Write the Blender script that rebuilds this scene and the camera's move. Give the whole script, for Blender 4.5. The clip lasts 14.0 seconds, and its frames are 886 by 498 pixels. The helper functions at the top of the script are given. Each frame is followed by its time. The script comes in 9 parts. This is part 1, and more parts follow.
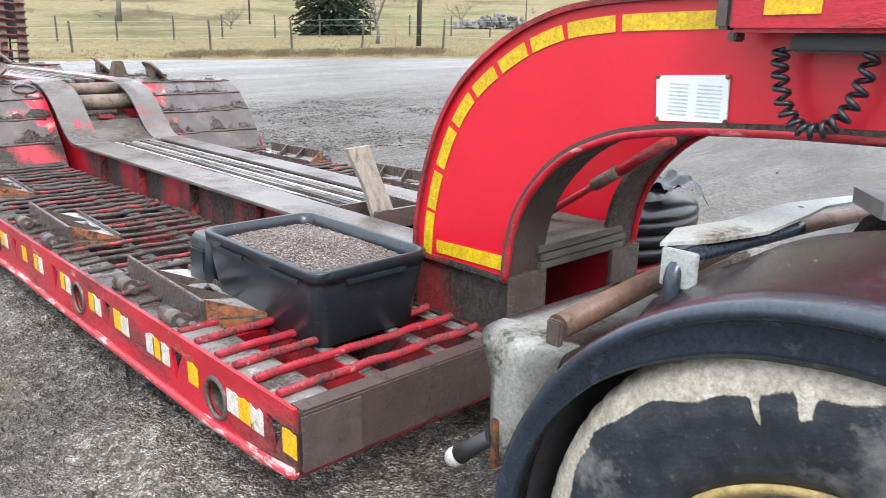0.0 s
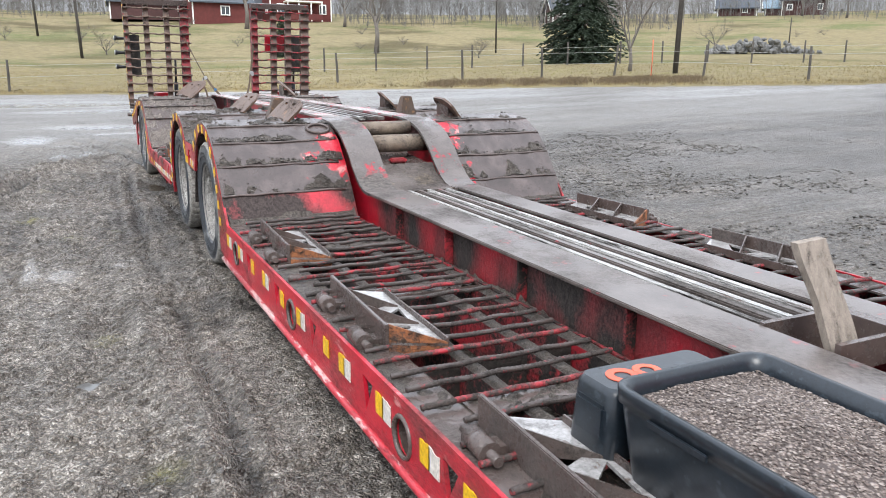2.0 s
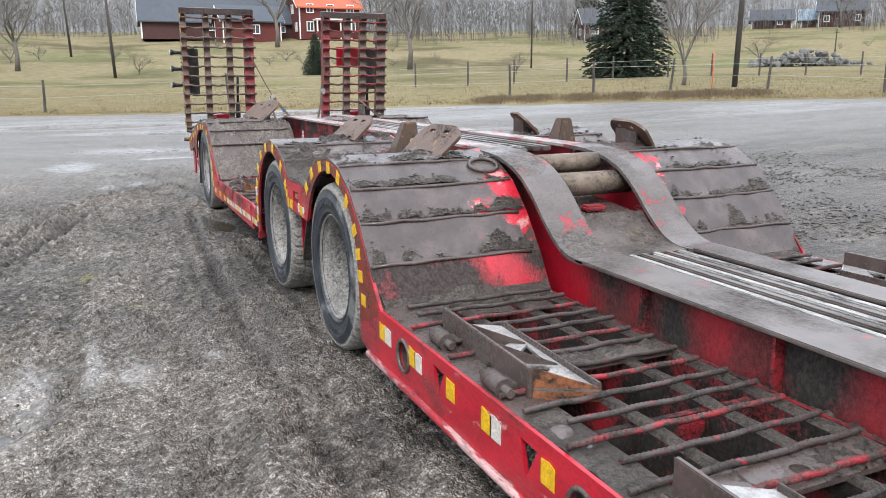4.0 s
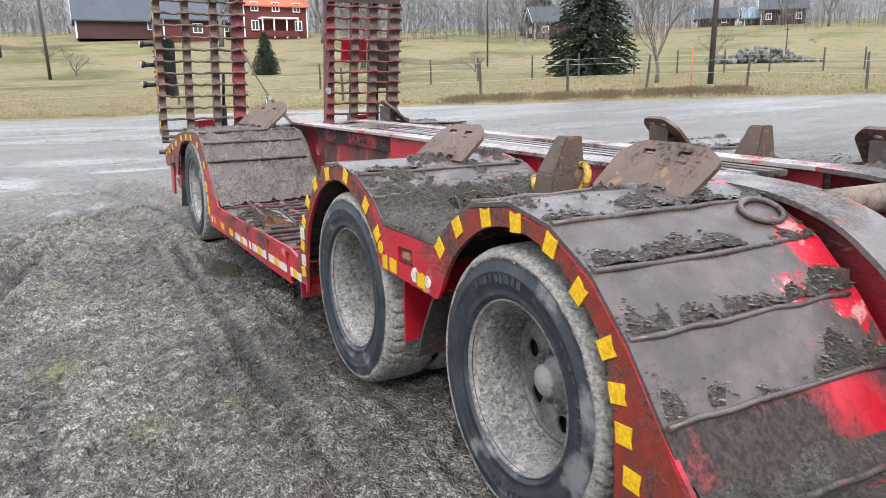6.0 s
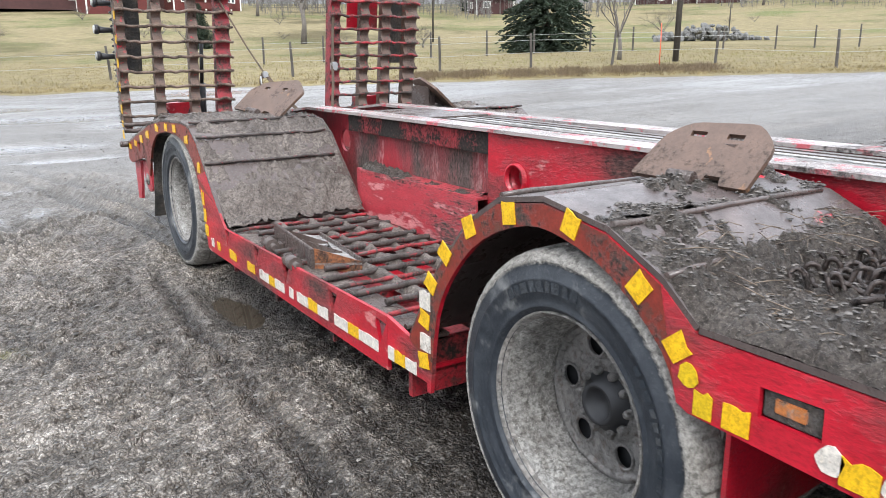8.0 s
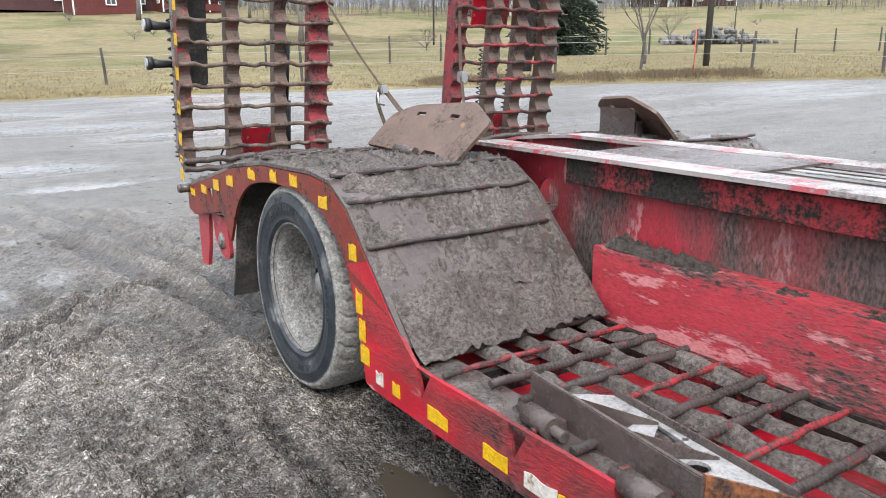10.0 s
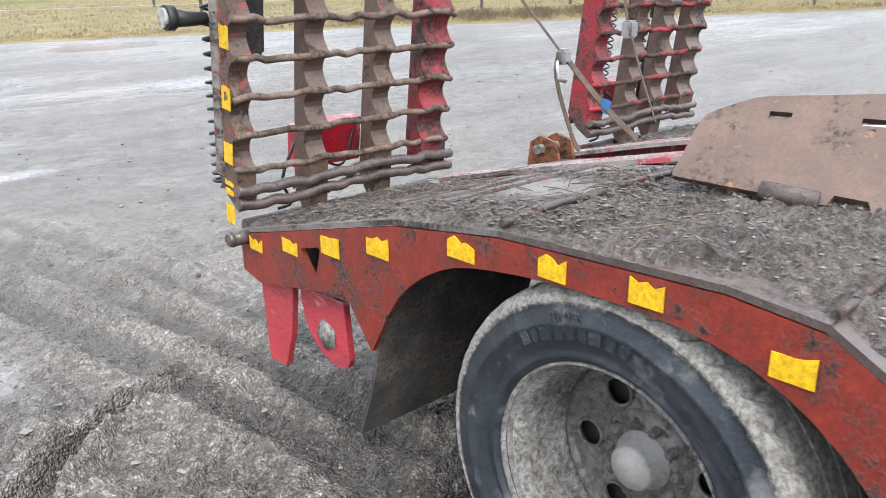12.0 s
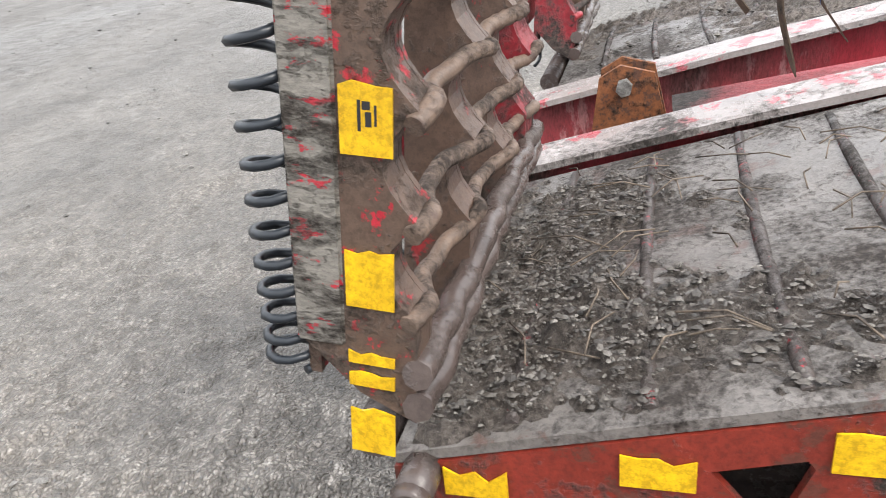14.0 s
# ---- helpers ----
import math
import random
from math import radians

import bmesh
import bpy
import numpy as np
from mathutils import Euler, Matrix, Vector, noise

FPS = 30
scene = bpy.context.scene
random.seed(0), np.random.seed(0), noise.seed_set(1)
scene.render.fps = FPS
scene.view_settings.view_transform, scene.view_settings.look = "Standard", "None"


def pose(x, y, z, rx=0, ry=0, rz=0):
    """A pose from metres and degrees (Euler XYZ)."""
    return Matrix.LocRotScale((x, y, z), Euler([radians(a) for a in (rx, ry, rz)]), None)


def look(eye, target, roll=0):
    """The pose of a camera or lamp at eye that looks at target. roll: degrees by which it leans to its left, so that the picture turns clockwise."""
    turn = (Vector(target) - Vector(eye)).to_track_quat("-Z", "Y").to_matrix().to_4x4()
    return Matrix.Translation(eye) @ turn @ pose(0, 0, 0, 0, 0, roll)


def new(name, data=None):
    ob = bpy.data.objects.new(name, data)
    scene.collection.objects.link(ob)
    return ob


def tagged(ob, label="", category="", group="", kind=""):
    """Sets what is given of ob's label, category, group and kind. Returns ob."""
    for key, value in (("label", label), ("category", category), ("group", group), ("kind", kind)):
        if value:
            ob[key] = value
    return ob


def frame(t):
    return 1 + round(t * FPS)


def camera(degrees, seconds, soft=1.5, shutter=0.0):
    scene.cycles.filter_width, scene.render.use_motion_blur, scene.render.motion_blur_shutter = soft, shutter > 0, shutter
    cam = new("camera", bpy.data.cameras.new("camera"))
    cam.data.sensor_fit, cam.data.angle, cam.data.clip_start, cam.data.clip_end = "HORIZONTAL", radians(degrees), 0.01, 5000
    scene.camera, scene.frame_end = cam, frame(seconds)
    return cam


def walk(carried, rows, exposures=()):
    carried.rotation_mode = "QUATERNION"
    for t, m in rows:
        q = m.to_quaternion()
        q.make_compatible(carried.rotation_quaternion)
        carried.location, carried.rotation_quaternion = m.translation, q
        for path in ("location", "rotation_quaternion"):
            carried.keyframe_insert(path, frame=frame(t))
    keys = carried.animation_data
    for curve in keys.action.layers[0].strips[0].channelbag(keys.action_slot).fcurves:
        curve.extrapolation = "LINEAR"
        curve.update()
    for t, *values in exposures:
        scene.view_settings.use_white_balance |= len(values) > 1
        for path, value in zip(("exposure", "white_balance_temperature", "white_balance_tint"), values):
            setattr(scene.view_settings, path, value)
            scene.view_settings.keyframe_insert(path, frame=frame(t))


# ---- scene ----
cam = camera(60.3, 14.0, soft=0.6, shutter=0.1)
PATH = [
    (0, (-0.949, -2.672, 1.367), (0.369, -1.264, 0.836), 1.0),
    (0.5, (-0.837, -2.435, 1.352), (0.294, -0.878, 0.81), 1.1),
    (1, (-0.814, -2.145, 1.346), (0.194, -0.502, 0.814), 1.1),
    (1.5, (-0.836, -1.794, 1.377), (0.088, -0.093, 0.873), 0.8),
    (2, (-0.804, -1.373, 1.389), (0.043, 0.376, 0.917), 0.3),
    (2.5, (-0.843, -0.972, 1.408), (-0.04, 0.803, 0.955), -0.1),
    (3, (-0.92, -0.521, 1.406), (-0.136, 1.265, 0.964), -0.2),
    (3.5, (-0.922, -0.063, 1.381), (-0.14, 1.726, 0.946), -0.2),
    (4, (-1.018, 0.394, 1.366), (-0.224, 2.178, 0.934), -0.3),
    (4.2, (-1.055, 0.574, 1.358), (-0.251, 2.354, 0.93), -0.3),
    (6.3, (-1.198, 2.587, 1.343), (-0.254, 4.293, 0.9), -0.6),
    (6.5, (-1.221, 2.77, 1.353), (-0.257, 4.464, 0.902), -0.5),
    (7, (-1.278, 3.206, 1.345), (-0.273, 4.869, 0.874), -0.6),
    (7.5, (-1.228, 3.67, 1.315), (-0.192, 5.311, 0.83), -0.4),
    (8, (-1.19, 4.104, 1.322), (-0.137, 5.731, 0.829), -0.3),
    (8.2, (-1.188, 4.302, 1.327), (-0.134, 5.93, 0.837), -0.1),
    (10.3, (-1.141, 6.552, 1.362), (-0.045, 8.152, 0.873), -0.2),
    (10.5, (-1.115, 6.765, 1.368), (-0.005, 8.352, 0.868), -0.2),
    (11, (-1.165, 7.291, 1.367), (-0.013, 8.835, 0.83), -0.4),
    (11.5, (-1.159, 7.789, 1.371), (0.046, 9.276, 0.791), -0.4),
    (12, (-1.078, 8.318, 1.39), (0.19, 9.726, 0.75), -0.7),
    (12.5, (-1.025, 8.826, 1.353), (0.327, 10.122, 0.651), -1.1),
    (13, (-0.854, 9.329, 1.292), (0.618, 10.466, 0.558), -2.4),
    (13.5, (-0.731, 9.742, 1.279), (0.861, 10.660, 0.489), -4.6),
    (13.8, (-0.699, 10.022, 1.281), (0.978, 10.722, 0.445), -5.5),
    (14, (-0.658, 10.187, 1.289), (1.064, 10.716, 0.42), -6.3),
]
walk(cam, [(t, look(eye, target, roll)) for t, eye, target, roll in PATH], ((0, 1.3, 6500, 10), (1.0, 1.12, 6500, 10), (1.6, 1.06, 6500, 10), (3.0, 0.85, 6500, 10), (4.2, 0.87, 6500, 10), (6.4, 1.06, 6500, 10), (8.2, 1.16, 6500, 10), (10.4, 1.05, 6500, 10), (12.0, 1.28, 6500, 10), (13.0, 1.22, 6850, 10), (14.0, 1.2, 6900, 10)))


# ---- world and light ----
world = bpy.data.worlds.new("overcast_sky")
scene.world = world
world.use_nodes = True
wn, wl = world.node_tree.nodes, world.node_tree.links
sky = wn.new("ShaderNodeTexSky")
sky.sky_type, sky.sun_disc = "NISHITA", False
sky.sun_elevation, sky.sun_rotation = radians(38), radians(150)
cloud = wn.new("ShaderNodeMix")
cloud.data_type = "RGBA"
cloud.inputs[0].default_value = 0.9
cloud.inputs[7].default_value = (8.3, 8.9, 9.9, 1)
wl.new(sky.outputs[0], cloud.inputs[6])
# an overcast sky is brighter overhead than at the horizon
up = wn.new("ShaderNodeTexCoord")
height = wn.new("ShaderNodeSeparateXYZ")
wl.new(up.outputs["Generated"], height.inputs[0])
dome = wn.new("ShaderNodeMapRange")
dome.inputs[1].default_value, dome.inputs[2].default_value = 0.0, 1.0
dome.inputs[3].default_value, dome.inputs[4].default_value = 0.80, 1.42
wl.new(height.outputs[2], dome.inputs[0])
overcast = wn.new("ShaderNodeVectorMath")
overcast.operation = "SCALE"
wl.new(cloud.outputs[2], overcast.inputs[0])
wl.new(dome.outputs[0], overcast.inputs["Scale"])
wl.new(overcast.outputs[0], wn["Background"].inputs[0])
wn["Background"].inputs[1].default_value = 0.115
sun_data = bpy.data.lights.new("sun", "SUN")
sun_data.energy, sun_data.angle, sun_data.color = 1.5, radians(22), (1.0, 0.985, 0.96)
sun = new("sun", sun_data)
sun.rotation_euler = (radians(42), 0, radians(-30))


# ---- materials ----
def nodes_of(name):
    m = bpy.data.materials.new(name)
    m.use_nodes = True
    return m, m.node_tree.nodes, m.node_tree.links, m.node_tree.nodes["Principled BSDF"]


def coords(n, l, scale=(1, 1, 1)):
    tc, mp = n.new("ShaderNodeTexCoord"), n.new("ShaderNodeMapping")
    info, add = n.new("ShaderNodeObjectInfo"), n.new("ShaderNodeVectorMath")
    mul = n.new("ShaderNodeMath")
    mul.operation, mul.inputs[1].default_value = "MULTIPLY", 7.0
    l.new(info.outputs["Random"], mul.inputs[0])
    l.new(tc.outputs["Object"], add.inputs[0])
    l.new(mul.outputs[0], add.inputs[1])
    l.new(add.outputs[0], mp.inputs[0])
    mp.inputs[3].default_value = scale
    return mp.outputs[0]


def noise_tex(n, l, vec, scale, detail=6, rough=0.6):
    t = n.new("ShaderNodeTexNoise")
    t.inputs["Scale"].default_value, t.inputs["Detail"].default_value = scale, detail
    t.inputs["Roughness"].default_value = rough
    l.new(vec, t.inputs["Vector"])
    return t.outputs["Fac"]


def ramp(n, l, fac, a, b, ca=(0, 0, 0, 1), cb=(1, 1, 1, 1)):
    r = n.new("ShaderNodeValToRGB")
    r.color_ramp.elements[0].position, r.color_ramp.elements[1].position = a, b
    r.color_ramp.elements[0].color, r.color_ramp.elements[1].color = ca, cb
    l.new(fac, r.inputs[0])
    return r.outputs[0]


def blend(n, l, fac, a, b, mode="MIX"):
    m = n.new("ShaderNodeMix")
    m.data_type, m.blend_type = "RGBA", mode
    for sock, v in ((m.inputs[0], fac), (m.inputs[6], a), (m.inputs[7], b)):
        if isinstance(v, bpy.types.NodeSocket):
            l.new(v, sock)
        elif isinstance(v, (int, float)):
            sock.default_value = v
        else:
            sock.default_value = (*v, 1)
    return m.outputs[2]


def bump(n, l, bsdf, height, strength=0.4, dist=0.01):
    b = n.new("ShaderNodeBump")
    b.inputs["Strength"].default_value, b.inputs["Distance"].default_value = strength, dist
    l.new(height, b.inputs["Height"])
    l.new(b.outputs[0], bsdf.inputs["Normal"])


def worn(name, base, second, dirt, amount=0.5, scale=4.0, rough=0.45, metal=0.0, soft=0.05, relief=0.55, stretch=(1, 1, 1), fine=60, chip=0.60, grit=0.30, ragged=0.35, tone=0.6):
    """Paint or bare metal with patches of a second colour, and dirt in patches over both. amount: share of dirt."""
    m, n, l, p = nodes_of(name)
    v = coords(n, l, stretch)
    big, mid, tiny = noise_tex(n, l, v, scale, 8 if ragged > 0.2 else 3, 0.65 if ragged > 0.2 else 0.5), noise_tex(n, l, v, scale * 2.7, 10, 0.7), noise_tex(n, l, v, fine, 6, 0.7)
    tone = blend(n, l, ramp(n, l, mid, 0.35, 0.65), base, [c * tone for c in base])
    col = blend(n, l, ramp(n, l, mid, chip, chip + 0.035), tone, second)
    mixed = blend(n, l, ragged, big, tiny)
    edge = 0.72 - 0.44 * amount
    mask = ramp(n, l, mixed, edge - soft, edge + soft)
    dirty = blend(n, l, ramp(n, l, tiny, 0.40, 0.62), dirt, [c * 0.38 for c in dirt])
    col = blend(n, l, mask, col, dirty)
    col = blend(n, l, ramp(n, l, noise_tex(n, l, v, fine * 1.7, 4, 0.8), 0.46, 0.60), col, blend(n, l, 1.0, col, (1 - grit,) * 3, "MULTIPLY"))
    l.new(col, p.inputs["Base Color"])
    p.inputs["Metallic"].default_value = metal
    l.new(ramp(n, l, mask, 0.0, 1.0, (rough,) * 3 + (1,), (min(1, rough + 0.35),) * 3 + (1,)), p.inputs["Roughness"])
    l.new(ramp(n, l, mask, 0.0, 1.0, (0.5, 0.5, 0.5, 1), (0.22, 0.22, 0.22, 1)), p.inputs["Specular IOR Level"])
    bump(n, l, p, blend(n, l, mask, blend(n, l, 0.15, (0.0,) * 3, tiny), tiny, "MIX"), relief, 0.014)
    return m


def plain(name, base, rough=0.5, metal=0.0, vary=0.25, scale=30, relief=0.15):
    m, n, l, p = nodes_of(name)
    v = coords(n, l)
    a, b = noise_tex(n, l, v, scale, 6), noise_tex(n, l, v, scale * 0.12, 4)
    col = blend(n, l, ramp(n, l, a, 0.3, 0.75), base, [c * (1 - vary) for c in base])
    col = blend(n, l, ramp(n, l, b, 0.4, 0.65), col, blend(n, l, 1.0, col, (1 - vary * 0.6,) * 3, "MULTIPLY"))
    l.new(col, p.inputs["Base Color"])
    p.inputs["Roughness"].default_value, p.inputs["Metallic"].default_value = rough, metal
    bump(n, l, p, a, relief, 0.004)
    return m


def speckle(name, dark, middle, pale, rough=0.6):
    """Loose lumps, each with a shade of its own."""
    m, n, l, p = nodes_of(name)
    geo = n.new("ShaderNodeNewGeometry")
    r = n.new("ShaderNodeValToRGB")
    e = r.color_ramp.elements
    e[0].color, e[1].color = (*dark, 1), (*pale, 1)
    e.new(0.62).color = (*middle, 1)
    l.new(geo.outputs["Random Per Island"], r.inputs[0])
    tiny = noise_tex(n, l, coords(n, l), 140, 5, 0.75)
    l.new(blend(n, l, ramp(n, l, tiny, 0.42, 0.62), r.outputs[0], blend(n, l, 1.0, r.outputs[0], (0.55, 0.54, 0.52), "MULTIPLY")), p.inputs["Base Color"])
    p.inputs["Roughness"].default_value = rough
    bump(n, l, p, tiny, 0.5, 0.004)
    return m


def earth(name, dark, middle, pale):
    """Crumbly damp earth: dark pores, a few pale grains, wetter and drier areas."""
    m, n, l, p = nodes_of(name)
    v = coords(n, l)
    crumb, pore, area, grains = noise_tex(n, l, v, 75, 9, 0.8), noise_tex(n, l, v, 28, 7, 0.75), noise_tex(n, l, v, 4.5, 5, 0.6), noise_tex(n, l, v, 240, 4, 0.7)
    col = blend(n, l, ramp(n, l, crumb, 0.42, 0.60), dark, middle)
    col = blend(n, l, ramp(n, l, pore, 0.36, 0.50), blend(n, l, 1.0, col, (0.5, 0.48, 0.46), "MULTIPLY"), col)
    col = blend(n, l, ramp(n, l, grains, 0.60, 0.66), col, pale)
    col = blend(n, l, ramp(n, l, area, 0.36, 0.64), blend(n, l, 1.0, col, (0.78, 0.76, 0.74), "MULTIPLY"), blend(n, l, 1.0, col, (1.28, 1.27, 1.25), "MULTIPLY"))
    l.new(col, p.inputs["Base Color"])
    l.new(ramp(n, l, area, 0.36, 0.64, (0.34, 0.34, 0.34, 1), (0.6, 0.6, 0.6, 1)), p.inputs["Roughness"])
    p.inputs["Specular IOR Level"].default_value = 0.3
    bump(n, l, p, blend(n, l, 0.45, crumb, pore), 1.0, 0.03)
    return m


MUD = (0.112, 0.100, 0.090)
M_RED = worn("red_paint", (0.54, 0.012, 0.030), (0.56, 0.20, 0.19), (0.120, 0.062, 0.055), 0.36, 3.0, 0.33, soft=0.08, chip=0.61, stretch=(1, 0.5, 1.4), ragged=0.2)
M_RED_CLEAN = worn("red_gloss_paint", (0.60, 0.011, 0.028), (0.10, 0.045, 0.038), (0.20, 0.05, 0.045), 0.06, 1.6, 0.30, relief=0.06, tone=0.9, chip=0.70, grit=0.05)
M_RED_MUD = worn("red_paint_under_mud", (0.50, 0.013, 0.028), (0.17, 0.022, 0.022), (0.060, 0.050, 0.045), 0.56, 1.5, 0.36, soft=0.085, stretch=(1, 1, 0.7), ragged=0.10, chip=0.67)
M_LIP = worn("scraped_red_lip", (0.50, 0.030, 0.045), (0.60, 0.36, 0.34), (0.16, 0.12, 0.105), 0.30, 7.0, 0.4, chip=0.50, stretch=(1, 0.25, 1))
# wet bracket floor; its white sky reflection is painted as a pale base
M_SHEEN_FLOOR = worn("wet_bare_floor_with_painted_sky_sheen", (0.40, 0.385, 0.375), (0.16, 0.13, 0.115), (0.07, 0.058, 0.05), 0.26, 6.0, 0.12, soft=0.05, relief=0.2, chip=0.60, ragged=0.2)
M_RUSTRED = worn("rust_red_primer", (0.24, 0.030, 0.018), (0.12, 0.035, 0.024), (0.10, 0.078, 0.066), 0.34, 6.0, 0.42, soft=0.035, chip=0.56)
M_BROWN = worn("brown_steel", (0.105, 0.078, 0.069), (0.060, 0.043, 0.037), (0.130, 0.108, 0.096), 0.36, 3.4, 0.26, grit=0.18, relief=0.4)
M_BROWN_RED = worn("brown_steel_with_red_paint", (0.082, 0.054, 0.046), (0.36, 0.018, 0.030), (0.088, 0.066, 0.058), 0.40, 2.6, 0.44, chip=0.625)
M_RUST = worn("orange_rust", (0.30, 0.105, 0.036), (0.12, 0.05, 0.03), (0.095, 0.065, 0.05), 0.42, 16, 0.7, chip=0.54)
M_TAN = worn("tan_weathered_steel", (0.21, 0.158, 0.115), (0.12, 0.08, 0.058), (0.14, 0.115, 0.098), 0.42, 6, 0.6)
M_TREAD_STEEL = worn("wet_deck_steel", (0.145, 0.120, 0.108), (0.30, 0.055, 0.060), (0.080, 0.066, 0.058), 0.34, 2.4, 0.30, 0.0, soft=0.09, chip=0.615, stretch=(1, 0.7, 1), relief=0.25, grit=0.14, ragged=0.2)
M_BRIGHT = worn("bright_worn_steel", (0.58, 0.56, 0.53), (0.25, 0.2, 0.18), (0.09, 0.078, 0.07), 0.44, 5.0, 0.26, 0.4, stretch=(1, 0.15, 1))
M_REBAR = worn("ribbed_bar_red_and_mud", (0.40, 0.026, 0.036), (0.085, 0.06, 0.052), (0.088, 0.072, 0.064), 0.52, 9.0, 0.40, chip=0.53, fine=110)
M_REBAR_RED = worn("ribbed_bar_red_paint", (0.40, 0.018, 0.034), (0.48, 0.15, 0.15), (0.10, 0.072, 0.064), 0.42, 9.0, 0.34, chip=0.60, fine=110)
M_GREY_SILT = worn("wet_grey_silt_on_steel", (0.235, 0.215, 0.198), (0.34, 0.325, 0.305), (0.105, 0.088, 0.078), 0.40, 5.0, 0.34, chip=0.58, fine=90, grit=0.35)
M_TAIL_DECK = worn("wet_silty_tail_deck", (0.215, 0.192, 0.175), (0.13, 0.085, 0.072), (0.085, 0.070, 0.061), 0.46, 4.0, 0.32, chip=0.585, fine=80, grit=0.35)
M_REBAR_MUD = worn("ribbed_bar_mud", (0.076, 0.058, 0.051), (0.34, 0.026, 0.036), (0.078, 0.066, 0.059), 0.44, 12.0, 0.36, chip=0.585, fine=120)
M_MUD = earth("loose_mud", (0.040, 0.033, 0.029), (0.140, 0.120, 0.104), (0.30, 0.27, 0.24))
M_CLAY = earth("drying_grey_clay", (0.072, 0.060, 0.053), (0.250, 0.216, 0.193), (0.34, 0.305, 0.275))
M_ARCH_FOOT = worn("scraped_red_arch_foot", (0.50, 0.013, 0.028), (0.56, 0.20, 0.19), (0.070, 0.052, 0.047), 0.58, 2.4, 0.30, soft=0.05, chip=0.60, ragged=0.12, stretch=(1, 1, 0.6))


def arch_material(name, brown, red, keep):
    """Wet brown sheet steel whose red paint is left towards the spine. keep: share of paint left there."""
    m, n, l, p = nodes_of(name)
    v = coords(n, l)
    place, sep, off, far_out = n.new("ShaderNodeTexCoord"), n.new("ShaderNodeSeparateXYZ"), n.new("ShaderNodeMath"), n.new("ShaderNodeMath")
    l.new(place.outputs["Object"], sep.inputs[0])
    off.operation, off.inputs[1].default_value = "SUBTRACT", 1.25
    l.new(sep.outputs[0], off.inputs[0])
    far_out.operation = "ABSOLUTE"
    l.new(off.outputs[0], far_out.inputs[0])
    inner = n.new("ShaderNodeMapRange")
    inner.inputs[1].default_value, inner.inputs[2].default_value = 0.95, 0.50
    inner.inputs[3].default_value, inner.inputs[4].default_value = -0.16, keep
    l.new(far_out.outputs[0], inner.inputs[0])
    big, mid, tiny = noise_tex(n, l, v, 4.2, 8, 0.62), noise_tex(n, l, v, 9, 8, 0.68), noise_tex(n, l, v, 70, 6, 0.7)
    left = n.new("ShaderNodeMath")
    left.operation = "ADD"
    l.new(blend(n, l, 0.3, big, mid), left.inputs[0])
    l.new(inner.outputs[0], left.inputs[1])
    steel = blend(n, l, ramp(n, l, mid, 0.38, 0.62), brown, [c * 0.62 for c in brown])
    steel = blend(n, l, ramp(n, l, big, 0.52, 0.66), steel, [c * 1.45 for c in brown])
    worn_red = blend(n, l, ramp(n, l, mid, 0.57, 0.61), red, (0.52, 0.22, 0.21))
    paint = ramp(n, l, left.outputs[0], 0.56, 0.585)
    col = blend(n, l, paint, steel, worn_red)
    col = blend(n, l, ramp(n, l, tiny, 0.56, 0.64), col, blend(n, l, 1.0, col, (0.62, 0.60, 0.58), "MULTIPLY"))
    l.new(col, p.inputs["Base Color"])
    l.new(ramp(n, l, mid, 0.40, 0.62, (0.24, 0.24, 0.24, 1), (0.42, 0.42, 0.42, 1)), p.inputs["Roughness"])
    bump(n, l, p, blend(n, l, 0.4, tiny, paint), 0.35, 0.006)
    return m


M_ARCH = arch_material("wet_brown_arch_sheet", (0.086, 0.066, 0.061), (0.47, 0.016, 0.032), 0.05)
M_FADED_RED = worn("sun_faded_red_paint", (0.50, 0.050, 0.066), (0.58, 0.22, 0.22), (0.13, 0.100, 0.088), 0.36, 2.2, 0.40, soft=0.04, chip=0.55, stretch=(1, 0.4, 1.6))
M_WEB_MUD = worn("red_web_under_dried_mud", (0.46, 0.040, 0.055), (0.52, 0.20, 0.20), (0.14, 0.108, 0.096), 0.40, 1.7, 0.40, soft=0.07, chip=0.57, stretch=(1, 1.5, 0.55), ragged=0.16)
M_RAMP_BROWN = worn("brown_ramp_steel", (0.135, 0.084, 0.062), (0.30, 0.025, 0.030), (0.105, 0.080, 0.066), 0.36, 7.0, 0.42, chip=0.60, relief=0.7)
M_YEL = worn("yellow_reflective_tape", (0.86, 0.50, 0.012), (0.80, 0.44, 0.01), (0.20, 0.11, 0.05), 0.14, 16, 0.38, soft=0.03, relief=0.05)
M_YEL_DULL = worn("yellow_paint_stripe", (0.74, 0.49, 0.012), (0.66, 0.42, 0.01), (0.30, 0.20, 0.05), 0.10, 12, 0.4, soft=0.03, relief=0.05)
M_WHITE_TAPE = worn("white_reflective_tape", (0.74, 0.68, 0.60), (0.68, 0.60, 0.50), (0.35, 0.20, 0.14), 0.25, 14, 0.4, soft=0.04, relief=0.05)
M_TYRE = worn("tyre_rubber", (0.018, 0.024, 0.032), (0.05, 0.058, 0.067), (0.125, 0.13, 0.132), 0.36, 8.0, 0.42, soft=0.09, chip=0.56)


